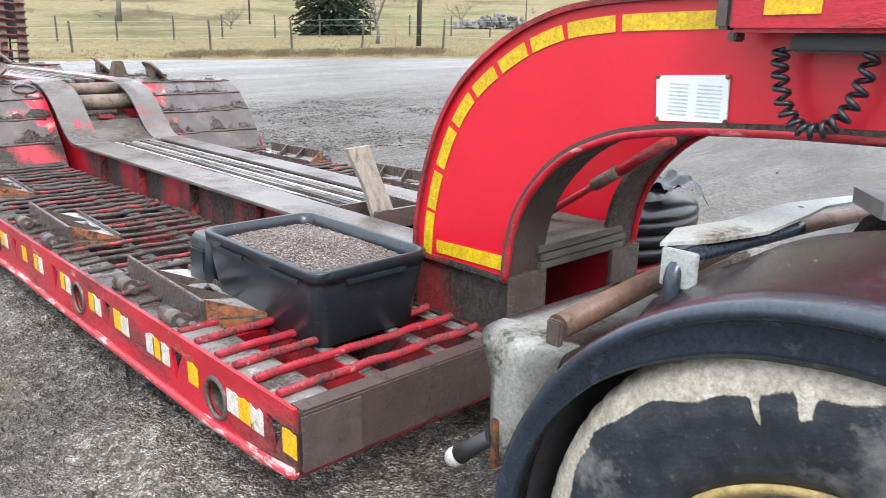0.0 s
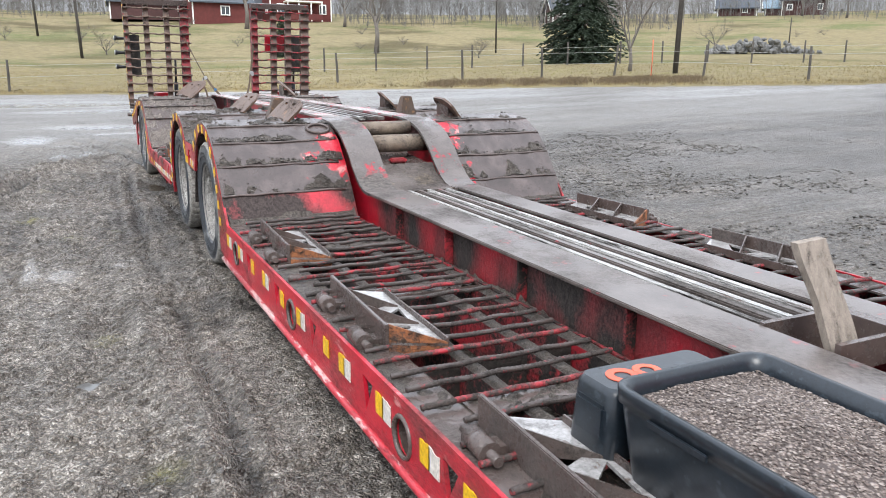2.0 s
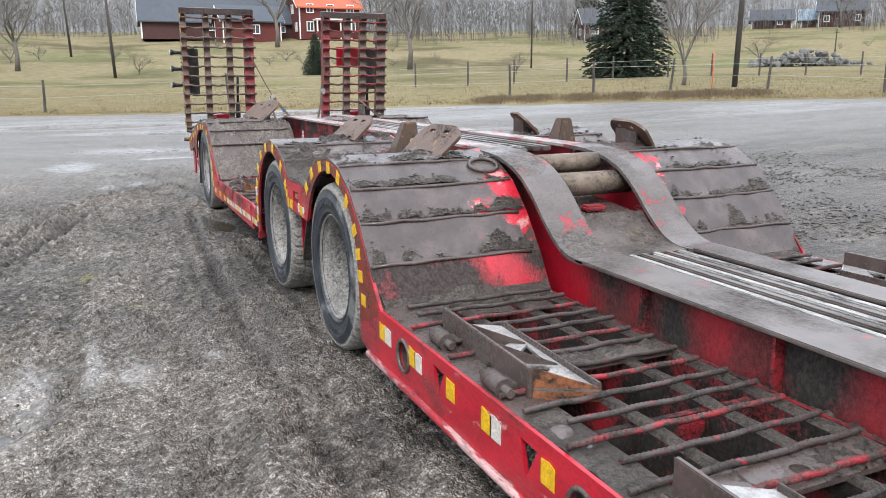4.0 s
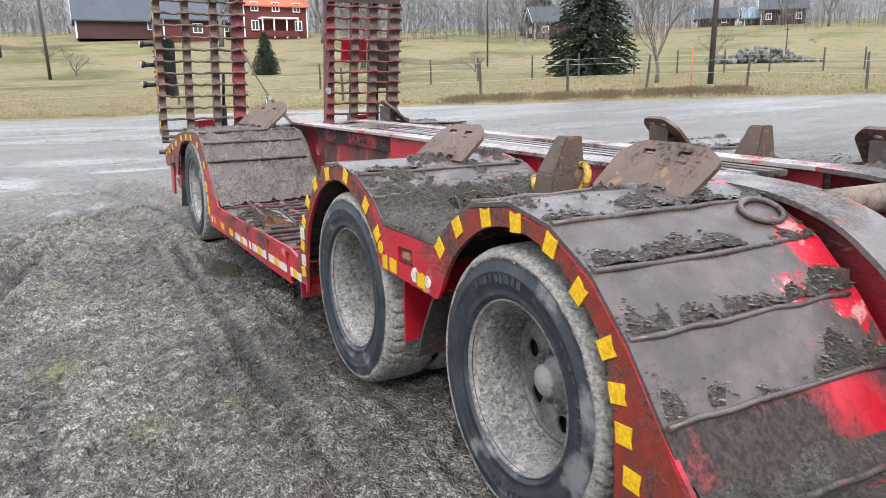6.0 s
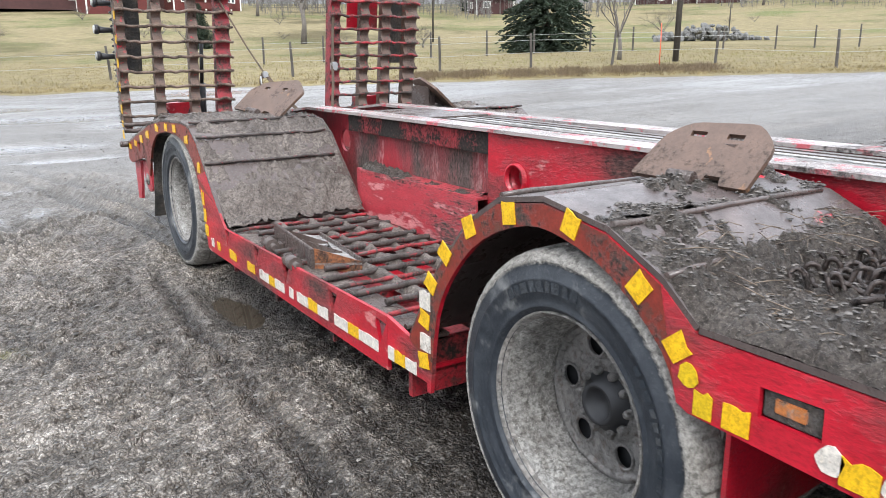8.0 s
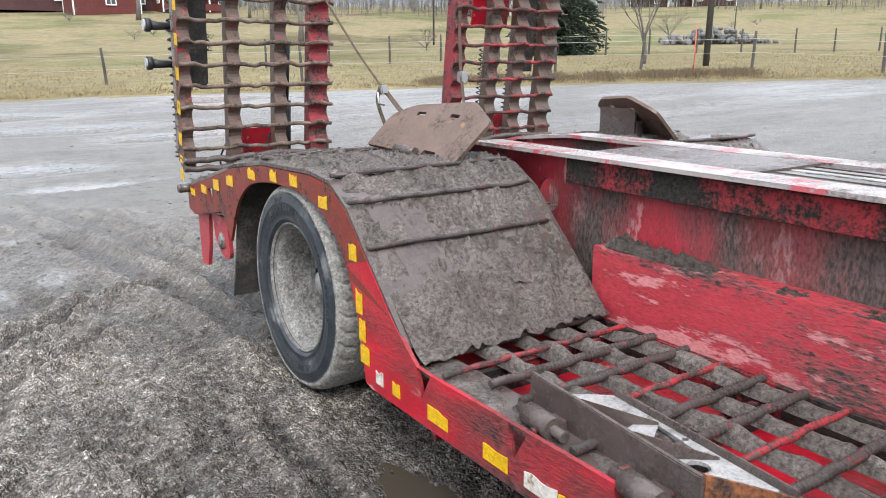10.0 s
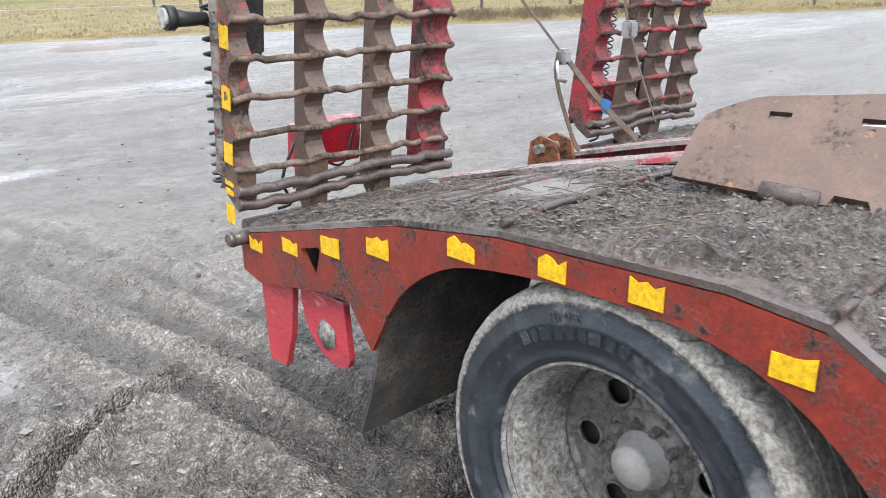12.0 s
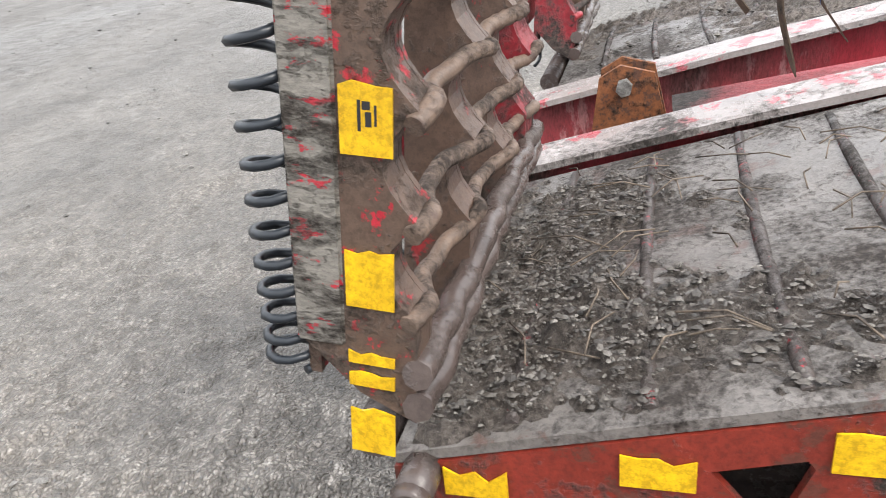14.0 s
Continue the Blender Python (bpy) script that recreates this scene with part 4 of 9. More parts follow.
IN2 = [(5.06, 0.625), (5.105, 0.72), (5.26, 0.845), (5.42, 0.90), (5.56, 0.905), (5.74, 0.835), (5.88, 0.71), (5.98, 0.54), (6.02, 0.27)]
IN3 = [(8.44, 0.25), (8.49, 0.48), (8.57, 0.65), (8.69, 0.77), (8.86, 0.84), (9.10, 0.855), (9.36, 0.835), (9.53, 0.79), (9.68, 0.68), (9.80, 0.49)]
IN1, IN2, IN3 = ([tuple(p) for p in smooth_line(q, 3)] for q in (IN1, IN2, IN3))
ARCH1_TAPES = ((4.53, 0.787), (4.407, 0.879), (4.233, 0.937), (4.071, 0.947), (3.905, 0.912), (3.781, 0.815), (3.668, 0.701), (3.622, 0.60), (3.594, 0.503), (3.56, 0.40))
ARCH2_TAPES = ((6.057, 0.372), (6.05, 0.514), (6.01, 0.642), (5.93, 0.754), (5.807, 0.857), (5.628, 0.926), (5.394, 0.939), (5.176, 0.842), (5.066, 0.744))
TRI_Y = (-1.0, -0.38, 0.24, 0.86, 1.50, 2.10, 2.73)
HOLE_Y = (-0.66, 0.56, 1.83, 3.07)


def on_side(far):
    """x for a place on the near side, or its mirror image on the far side."""
    return (lambda x: W - x) if far else (lambda x: x)


def tri_hole(y, z, s=0.05):
    return [(y - s, z + s), (y + s * 0.9, z + s * 1.1), (y + s * 0.25, z - s * 1.2)]


def sticker(parent, x, quad, mat, name="reflector"):
    """Tape on a side plate: a loop of (y, z)."""
    bm = bmesh.new()
    plate(bm, quad, [], x, x - 0.003)
    return part(name, bm, mat, parent)


def torn(y0, y1, z0, z1, tear, rnd):
    """A piece of tape with one ragged edge."""
    pts = [(y0, z0), (y1, z0), (y1, z1 - tear * rnd.random())]
    for k in (0.75, 0.5, 0.3):
        pts.append((y0 + (y1 - y0) * k, z1 - tear * rnd.random()))
    return pts + [(y0, z1 - tear * rnd.random())]


def side(far):
    X = on_side(far)
    x0, x1 = X(0.0), X(0.014)
    out = X(-0.0012)
    rnd = random.Random(11 if far else 10)
    # front rail
    outer = [(-1.10, 0.245), (-0.95, 0.222), (-0.6, 0.203), (3.5, 0.17)] + [IN1[0]] + IN1[1:] + [(4.56, 0.598), (5.03, 0.612)] + IN2 + [(6.04, 0.27)]
    top = [(-1.10, 0.43), (3.34, 0.41)] + [(y, z - 0.017) for y, z in ARCH1[1:] + ARCH2] + [(6.22, 0.45)]
    holes = [circle(y, 0.30, 0.062) for y in HOLE_Y] + [tri_hole(y, 0.315) for y in TRI_Y] + [[(4.748, 0.670), (4.874, 0.668), (4.874, 0.729), (4.750, 0.734)]]
    loop = outer + [(6.04, 0.30), (6.298, 0.30), (6.298, 0.45)] + top[::-1][1:]
    bm = bmesh.new()
    plate(bm, loop, holes, x0, x1)
    for f in bm.faces:
        c = f.calc_center_median()
        f.material_index = 0
    rail = part("side_plate", bm, [M_RED, M_RUSTRED], trailer, "red painted side plate with cut-outs, chipped and muddy")
    for prof, inn in ((ARCH1, IN1), (ARCH2, IN2)):
        bm = bmesh.new()
        plate(bm, [(y, z - 0.0185) for y, z in (prof[:-1] if prof is ARCH1 else prof[1:])] + [(y, z + 0.001) for y, z in inn[::-1][1:-1]], [], X(-0.0010), X(0.001))
        part("arch_band", bm, M_RUSTRED, rail, "rust-red band round the wheel opening")
    # pressed lip along the lower edge and rolled rings in the round holes
    bm = bmesh.new()
    tube(bm, [(X(-0.004), y, z) for y, z in ((-1.10, 0.245), (-0.95, 0.223), (-0.6, 0.203), (0.5, 0.194), (2.0, 0.182), (3.5, 0.17))], 0.016, 8)
    part("bottom_lip", bm, M_LIP, rail, "scraped lower lip, red paint worn to pale primer")
    for y in HOLE_Y:
        bm = bmesh.new()
        ring = [(X(0.0), y + 0.064 * math.cos(a), 0.30 + 0.064 * math.sin(a)) for a in np.linspace(0, 2 * math.pi, 21)]
        tube(bm, ring, 0.009, 6, caps=False)
        part("hole_ring", bm, M_BROWN, rail)
        bm = bmesh.new()
        lathe(bm, [(0.060, 0), (0.060, 0.16 if not far else -0.16)], x1, y, 0.30, 18)
        part("socket", bm, M_BROWN, rail)
    # rear rail, arch 3 and tail
    top3 = [(8.10, 0.42)] + [(y, z - 0.017) for y, z in ARCH3[1:]]
    low3 = [(6.30, 0.25), (8.40, 0.24)] + IN3 + [(9.89, 0.60), (9.92, 0.615), (10.38, 0.525), (10.48, 0.545)]
    loop = low3 + top3[::-1] + [(6.30, 0.45)]
    holes = [tri_hole(y, 0.378, 0.042) for y in (6.35, 6.747, 7.238, 7.617, 8.064)] + [[(10.122, 0.700), (10.03, 0.726), (10.022, 0.716), (10.052, 0.628), (10.064, 0.628)]]
    bm = bmesh.new()
    plate(bm, loop, holes, x0, x1)
    for f in bm.faces:
        c = f.calc_center_median()
        f.material_index = 1 if c.y > 8.45 else 0
    tail = part("side_plate", bm, [M_RED, M_RUSTRED], trailer, "rust-red side plate round the rear wheel")
    # tapes
    spots = ((-0.77, 1), (-0.84, 0), (-0.91, 1), (-1.08, 0), (-0.51, 0), (-0.18, 1), (-0.24, 0), (-0.30, 1), (0.12, 0), (0.05, 1), (0.39, 0), (0.33, 1), (0.74, 0), (0.68, 1), (1.06, 1), (1.12, 0), (1.31, 0), (1.64, 1), (1.70, 0), (1.99, 0), (2.29, 1), (2.35, 0), (2.62, 0), (2.91, 1), (2.97, 0), (3.24, 1), (3.31, 0))
    for y, white in spots:
        hgt = 0.039
        sticker(rail, out, torn(y - 0.034, y + 0.034, 0.33 - hgt, 0.33 + hgt, 0.012, rnd), M_WHITE_TAPE if white else M_YEL)
    for y0, y1, white in ((6.10, 6.175, 1), (6.175, 6.248, 0), (6.248, 6.294, 1), (6.363, 6.518, 1), (6.518, 6.608, 0), (6.608, 6.731, 1), (6.788, 6.892, 1), (6.892, 6.987, 0), (6.987, 7.112, 1), (7.15, 7.20, 1), (7.257, 7.375, 1), (7.375, 7.45, 0), (7.45, 7.579, 1), (7.644, 7.755, 0), (7.925, 8.037, 0), (8.20, 8.25, 0), (8.309, 8.36, 1)):
        mid = 0.303 + 0.020 * (7.4 - y0) if y0 < 7.4 else 0.303
        sticker(tail if y0 > 6.3 else rail, out, torn(y0 + 0.002, y1 - 0.002, mid - 0.026, mid + 0.024, 0.010, rnd), M_WHITE_TAPE if white else M_YEL)
    for z in (0.44, 0.58):
        sticker(rail, out, torn(6.045 - 0.03, 6.045 + 0.03, z - 0.032, z + 0.032, 0.01, rnd), M_WHITE_TAPE)
    # tapes round the two front wheel openings, each turned along the band
    for c, spots in ((4.10, ARCH1_TAPES), (5.53, ARCH2_TAPES)):
        for y, z in spots:
            a = math.atan2(z - 0.42, y - c) + 0.12 * rnd.uniform(-1, 1)
            t, r = (-math.sin(a), math.cos(a)), (math.cos(a), math.sin(a))
            loop = [(y + u * t[0] + v * r[0], z + u * t[1] + v * r[1]) for u, v in ((-0.026, -0.030), (-0.026, 0.031), (-0.008, 0.031 - 0.008 * rnd.random()), (0.010, 0.031 - 0.010 * rnd.random()), (0.027, 0.029), (0.026, -0.028))]
            sticker(rail, out, loop, M_YEL)
    for y, z, w, h, m in ((4.993, 0.647, 0.022, 0.030, M_YEL_DULL), (4.916, 0.647, 0.030, 0.030, M_YEL), (4.676, 0.641, 0.034, 0.028, M_YEL)):
        sticker(rail, out, torn(y - w, y + w, z - h, z + h, 0.012, rnd), m)
    for y, z, s in ((5.032, 0.694, 0.026), (4.728, 0.647, 0.027), (4.622, 0.645, 0.022)):
        sticker(rail, out, [(y + s * math.cos(a) * (0.8 + 0.3 * rnd.random()), z + s * math.sin(a) * (0.85 + 0.3 * rnd.random())) for a in np.linspace(0, 5.8, 11)], M_WHITE_TAPE if z < 0.69 else M_YEL_DULL, "tape_scrap")
    for y, z, w, h in ((8.435, 0.355, 0.03, 0.035), (8.45, 0.44, 0.022, 0.04), (8.468, 0.54, 0.022, 0.045), (8.506, 0.71, 0.026, 0.035), (8.73, 0.85, 0.035, 0.028), (8.99, 0.895, 0.035, 0.028), (9.20, 0.885, 0.034, 0.026), (9.455, 0.862, 0.042, 0.026), (9.755, 0.797, 0.044, 0.030), (9.967, 0.747, 0.042, 0.030), (10.176, 0.699, 0.040, 0.027), (10.380, 0.654, 0.038, 0.022)):
        sticker(tail, out, torn(y - w, y + w, z - h, z + h, 0.022, rnd), M_YEL)
    # side lamp in its recess
    bm = bmesh.new()
    box(bm, X(0.010), X(0.04), 4.750, 4.872, 0.671, 0.730, 0.004)
    lampbox = part("side_lamp", bm, M_FLAP, rail)
    bm = bmesh.new()
    box(bm, X(0.005), X(0.012), 4.782, 4.846, 0.687, 0.716, 0.003)
    part("lens", bm, M_LENS, lampbox, "faded amber lens")
    # tail lugs below the plate
    bm = bmesh.new()
    plate(bm, [(10.43, 0.56), (10.23, 0.56), (10.26, 0.38), (10.31, 0.25), (10.41, 0.24)], [], X(0.03), X(0.05))
    part("tail_lug", bm, M_FADED_RED, trailer, "bent faded red plate under the tail")
    bm = bmesh.new()
    plate(bm, [(10.215, 0.56), (9.99, 0.56), (9.972, 0.38), (9.985, 0.355), (10.02, 0.342), (10.07, 0.345), (10.12, 0.362), (10.165, 0.395), (10.198, 0.44), (10.213, 0.50)], [], X(0.045), X(0.065))
    lug = part("tail_lug", bm, M_FADED_RED, trailer, "faded red plate with a grey bolt")
    bm = bmesh.new()
    lathe(bm, [(0, 0), (0.028, 0), (0.028, 0.02)], X(0.030), 10.08, 0.43, 6)
    lathe(bm, [(0, 0), (0.05, 0), (0.05, 0.006)], X(0.038), 10.08, 0.43, 5)
    part("bolt", bm, M_RIM, lug)
    bm = bmesh.new()
    strip(bm, [(9.80, 0.60), (9.95, 0.60), (10.46, 0.535)], X(0.016), X(0.86), 0.010)
    box(bm, X(0.12), X(0.13), 9.82, 10.44, 0.54, 0.66)
    part("tail_floor", bm, M_BROWN, trailer)
    # mud flap behind the rear wheel
    bm = bmesh.new()
    strip(bm, smooth_line([(9.72, 0.78), (9.80, 0.55), (9.86, 0.34), (9.92, 0.18)], 4), X(0.03), X(0.62), 0.012)
    part("mud_flap", bm, M_FLAP, trailer, "mud-caked rubber flap")
    bm = bmesh.new()
    plate(bm, [(X(0.070), 0.62), (X(0.70), 0.62), (X(0.70), 0.36), (X(0.35), 0.33), (X(0.070), 0.305)], [], 4.972, 4.984, "y")
    part("splash_plate", bm, M_RED, trailer, "upright red splash plate between the wheels")
    bm = bmesh.new()
    tube(bm, smooth_line([(X(0.30), 4.74, 0.40), (X(0.16), 4.75, 0.405), (X(0.12), 4.80, 0.41), (X(0.11), 4.86, 0.41)], 3), 0.016, 8)
    part("bent_pipe", bm, M_BROWN, trailer)
    bm = bmesh.new()
    strip(bm, [(4.612, 0.60), (4.66, 0.52), (4.715, 0.42), (4.745, 0.335)], X(0.012), X(0.62), 0.012)
    part("mud_flap", bm, M_RED_MUD, trailer, "muddy red splash plate between the wheels")
    return rail, tail


for far in (False, True):
    side(far)


def mud_top(X, Y, prof, x0, x1, cover, seed, thick, patch=2.2):
    """Height of loose earth on a bent deck."""
    ys, zs = [p[0] for p in prof], [p[1] for p in prof]
    base = np.interp(Y, ys, zs)
    slope = (np.interp(Y + 0.008, ys, zs) - np.interp(Y - 0.008, ys, zs)) / 0.016
    h = np.clip((grain(X, Y, patch, 5, 0.62, seed) - 0.5) * 5.0 + (cover - 0.5) * 4.0, -0.5, 1.0)
    h = h - 0.25 * np.clip(np.abs(slope) - 0.7, 0, 2)
    rough = np.abs(grain(X, Y, 20, 3, 0.75, seed + 4) - 0.5) * 1.7 + 0.28
    lo, hi = min(x0, x1), max(x0, x1)
    rim = np.clip(np.minimum(X - lo, hi - 0.01 - X) / 0.025, 0, 1)
    return base + rim * (0.75 * thick * h + 0.060 * (rough - 0.5) * np.clip(h + 0.4, 0, 1)) - 0.004


def mud_patch(name, prof, x0, x1, cover, seed, thick=0.035, step=0.013, mat=None, patch=2.2):
    """Loose earth lying on a bent deck: only where it is thick enough does it come through the steel."""
    ys = [p[0] for p in prof]
    Y, X = np.meshgrid(np.arange(ys[0] + 0.02, ys[-1] - 0.02, step), np.arange(min(x0, x1) + 0.004, max(x0, x1) - 0.01, step), indexing="ij")
    Z = mud_top(X, Y, prof, x0, x1, cover, seed, thick, patch)
    return sheet(name, X, Y, Z, mat or M_MUD, trailer, "loose gravelly mud lying on the steel", smooth=True)


BERMS = []


def decks(far):
    X = on_side(far)
    rnd = random.Random(31 + far)
    for k, (prof, ribs) in enumerate(((ARCH1 + MID[1:], (1, 2, 3, 4, 6)), (ARCH2, (1, 2, 4, 5, 6)), (DECK3, (3, 4, 5, 7)))):
        bm = bmesh.new()
        strip(bm, prof, X(0.003), X(0.86), 0.014)
        if k == 0:
            for f in bm.faces:
                f.material_index = 1 if f.calc_center_median().z < 0.56 and not far else 0
        if k == 2:
            for f in bm.faces:
                f.material_index = 1 if f.calc_center_median().y > 9.3 else 0
        mats = [[M_ARCH, M_ARCH_FOOT], M_ARCH, [M_BROWN, M_TAIL_DECK]][k]
        arch = part("wheel_arch", bm, mats, trailer, "brown steel wheel arch sheet strewn with mud")
        for i in ribs:
            bm = bmesh.new()
            y, z = prof[i]
            pts = [(X(0.01 + 0.80 * t), y + 0.006 * rnd.uniform(-1, 1), z + (0.018 if k == 2 else 0.003) + 0.004 * rnd.uniform(-1, 1)) for t in np.linspace(0, 1, 9)]
            tube(bm, pts, 0.0085, 7)
            part("rib", bm, M_BROWN if k != 2 else M_REBAR_MUD, arch)
        mud = mud_patch("mud", prof[4:] if k == 0 else prof, X(0.0), X(0.86), (0.34, 0.42, 0.63)[k], 3.0 + 5 * k + 2 * far, 0.03, mat=M_CLAY if k == 2 else M_MUD, patch=(6.0, 5.0, 2.2)[k])
        mud["kind"] = "stuff"
    # earth caught above each rib
    for k, (prof, at) in enumerate(((ARCH1 + MID[1:], (1, 2, 3, 4)), (ARCH2, (1, 2, 5)), (DECK3, (1, 3, 4, 5)))):
        ys, zs = [p[0] for p in prof], [p[1] for p in prof]
        for i in at:
            upward = 1 if zs[i + 1] > zs[i] + 0.01 else -1
            U, V = np.meshgrid(np.arange(0.015, 0.85, 0.0085), np.linspace(0.0, 0.10, 13))
            Yb = ys[i] + upward * (V + 0.006)
            heapz = np.clip(grain(U, V * 0.7 + i, 8.0, 4, 0.65, 7.0 * k + i + 3 * far) * 3.4 - 1.15 - 17.0 * np.clip(V - 0.012, 0, 1), -0.6, 1)
            lump = 0.35 + 1.3 * grain(U, V, 42, 2, 0.7, 5.0 + i)
            Zb = np.interp(Yb, ys, zs) - 0.004 + 0.018 * heapz * lump * np.clip((U - 0.01) / 0.06, 0.0, 1)
            berm = sheet("mud", X(0) + U * (-1 if far else 1), Yb, Zb, M_CLAY if k == 2 else M_MUD, trailer, "earth caught above a rib", smooth=True)
            berm["kind"] = "stuff"
            if k < 2:
                keep = heapz > 0.02
                BERMS.append(np.stack([X(0) + U[keep] * (-1 if far else 1), Yb[keep], Zb[keep] + 0.001], -1))
    for i in range(5):
        bm = bmesh.new()
        y = 9.72 + 0.155 * i
        z = np.interp(y, [9.70, 10.48], [0.875, 0.68])
        tube(bm, [(X(0.03 + 0.81 * t), y + 0.01 * math.sin(3 * t), z - 0.004 + 0.004 * rnd.uniform(-1, 1)) for t in np.linspace(0, 1, 12)], 0.0105, 7)
        part("rib", bm, M_REBAR_MUD, arch)
    # housing walls behind the wheels
    for y0, y1, z1 in ((3.62, 5.85, 0.80), (8.56, 9.9, 0.80)):
        bm = bmesh.new()
        box(bm, X(0.80), X(0.84), y0, y1, 0.36, z1)
        part("wheel_housing", bm, M_BROWN, trailer)
    for c in (4.11, 5.43, 9.08):
        bm = bmesh.new()
        tube(bm, [(X(0.2), c, 0.43), (1.25, c, 0.43)], 0.07, 10)
        part("axle", bm, M_BROWN, trailer)


for far in (False, True):
    decks(far)


# wheels
def wheel(c, far):
    X = on_side(far)
    s = -1 if far else 1
    ox = X(0.0)
    bm = bmesh.new()
    lathe(bm, [(0.262, 0.030 * s), (0.268, 0.018 * s), (0.274, 0.026 * s), (0.262, 0.034 * s), (0.252, 0.050 * s), (0.243, 0.075 * s), (0.240, 0.12 * s), (0.236, 0.165 * s), (0.228, 0.205 * s)], ox, c, 0.43, 64)
    rim = part("wheel", bm, M_RIM, trailer, "steel wheel caked in grey mud", smooth=False)
    # mud caked inside the rim
    rows, turns = 22, 150
    bm = bmesh.new()
    grid = []
    for i in range(rows):
        t = i / (rows - 1)
        x = 0.044 + 0.156 * t
        base = float(np.interp(x, (0.044, 0.06, 0.15, 0.20), (0.2545, 0.246, 0.236, 0.228)))
        row = []
        for k in range(turns):
            a = 2 * math.pi * k / turns
            p = (x * 34, math.cos(a) * 8 + c, math.sin(a) * 8)
            thick = 0.007 * abs(noise.noise(p)) * 2 + 0.006 * noise.noise((p[0] * 0.4, p[1] * 0.45, p[2] * 0.45)) + 0.005 * noise.noise((p[0] * 2.6, p[1] * 2.6, p[2] * 2.6))
            rr = base + 0.001 - max(0.0, thick + 0.002) * min(1.0, 6 * t + 0.1)
            row.append(bm.verts.new((ox + x * s, c + rr * math.cos(a), 0.43 + rr * math.sin(a))))
        grid.append(row)
    for p, q in zip(grid, grid[1:]):
        for k in range(turns):
            bm.faces.new((p[k], p[(k + 1) % turns], q[(k + 1) % turns], q[k])).smooth = True
    part("caked_mud", bm, M_CAKE, rim, "lumpy grey mud caked inside the rim")["kind"] = "stuff"
    turn = {4.11: 0.35, 5.43: 0.12, 9.08: -0.05}[c]
    holes = [circle(c + 0.152 * math.cos(a), 0.43 + 0.152 * math.sin(a), 0.034, 16) for a in np.arange(6) * math.pi / 3 + turn]
    bm = bmesh.new()
    plate(bm, circle(c, 0.43, 0.226, 48), holes, ox + 0.196 * s, ox + 0.206 * s)
    lathe(bm, [(0.226, 0.198 * s), (0.214, 0.186 * s), (0.204, 0.184 * s), (0.196, 0.195 * s)], ox, c, 0.43, 48)
    lathe(bm, [(0.112, 0.1955 * s), (0.104, 0.184 * s), (0.060, 0.180 * s)], ox, c, 0.43, 36)
    for y, z in [(c + 0.152 * math.cos(a), 0.43 + 0.152 * math.sin(a)) for a in np.arange(6) * math.pi / 3 + turn]:
        tube(bm, [(ox + 0.195 * s, y + 0.034 * math.cos(b), z + 0.034 * math.sin(b)) for b in np.linspace(0, 2 * math.pi, 15)], 0.005, 5, caps=False)
    part("disc", bm, M_DISC, rim, "wheel disc with round holes")
    bm = bmesh.new()
    if c == 5.43:
        lathe(bm, [(0.0, 0.175 * s), (0.040, 0.172 * s), (0.044, 0.150 * s), (0.056, 0.146 * s), (0.062, 0.17 * s), (0.085, 0.182 * s), (0.085, 0.20 * s)], ox, c, 0.43, 24)
        part("hub", bm, M_DARK, rim, "dark greasy hub without its cap")
    else:
        lathe(bm, [(0.0, 0.122 * s), (0.030, 0.122 * s), (0.033, 0.126 * s), (0.046, 0.129 * s), (0.051, 0.137 * s), (0.053, 0.172 * s), (0.066, 0.176 * s), (0.068, 0.20 * s)], ox, c, 0.43, 28)
        part("hub", bm, M_HUB, rim, "grey hub cap")
    for a in np.arange(10) * math.pi / 5:
        bm = bmesh.new()
        lathe(bm, [(0, 0.160 * s), (0.011, 0.162 * s), (0.013, 0.182 * s)], ox, c + 0.086 * math.cos(a), 0.43 + 0.086 * math.sin(a), 6)
        part("wheel_nut", bm, M_DISC, rim)
    bm = bmesh.new()
    lathe(bm, [(0.235, 0.225 * s), (0.03, 0.235 * s)], ox, c, 0.43, 24)
    part("brake_drum", bm, M_DARK, rim)
    for k, shift in enumerate((0.0, 0.30)):
        bm = bmesh.new()
        prof = [(0.262, 0.034), (0.275, 0.022), (0.283, 0.013), (0.288, 0.010), (0.293, 0.014), (0.31, 0.008), (0.33, 0.004), (0.352, 0.002), (0.356, -0.001), (0.361, 0.002), (0.385, 0.006), (0.398, 0.011), (0.403, 0.008), (0.414, 0.016), (0.424, 0.026), (0.431, 0.042), (0.433, 0.060), (0.434, 0.092), (0.428, 0.094), (0.428, 0.099), (0.434, 0.101), (0.435, 0.142), (0.429, 0.144), (0.429, 0.149), (0.435, 0.151), (0.434, 0.194), (0.428, 0.196), (0.428, 0.201), (0.434, 0.203), (0.432, 0.238), (0.425, 0.256), (0.395, 0.274), (0.33, 0.28), (0.262, 0.256)]
        lathe(bm, [(r, (x + shift) * s) for r, x in prof], ox, c, 0.43, 168, None, True, (13, 14, 15, 16, 17, 20, 21, 24, 25, 28, 29, 30) if c == 5.43 else (14, 15, 16, 29, 30))
        for f in bm.faces:
            m = f.calc_center_median()
            if math.hypot(m.y - c, m.z - 0.43) > 0.415:
                f.smooth = False
        tyre = part("tyre", bm, M_TYRE_MUD, rim, "worn black tyre with pale mud on its tread")
        caked = [min(1.0, max(0.0, (math.hypot(v.co.y - c, v.co.z - 0.43) - 0.372) / 0.045)) for v in tyre.data.vertices]
        tyre.data.attributes.new("mud", "FLOAT", "POINT").data.foreach_set("value", caked)
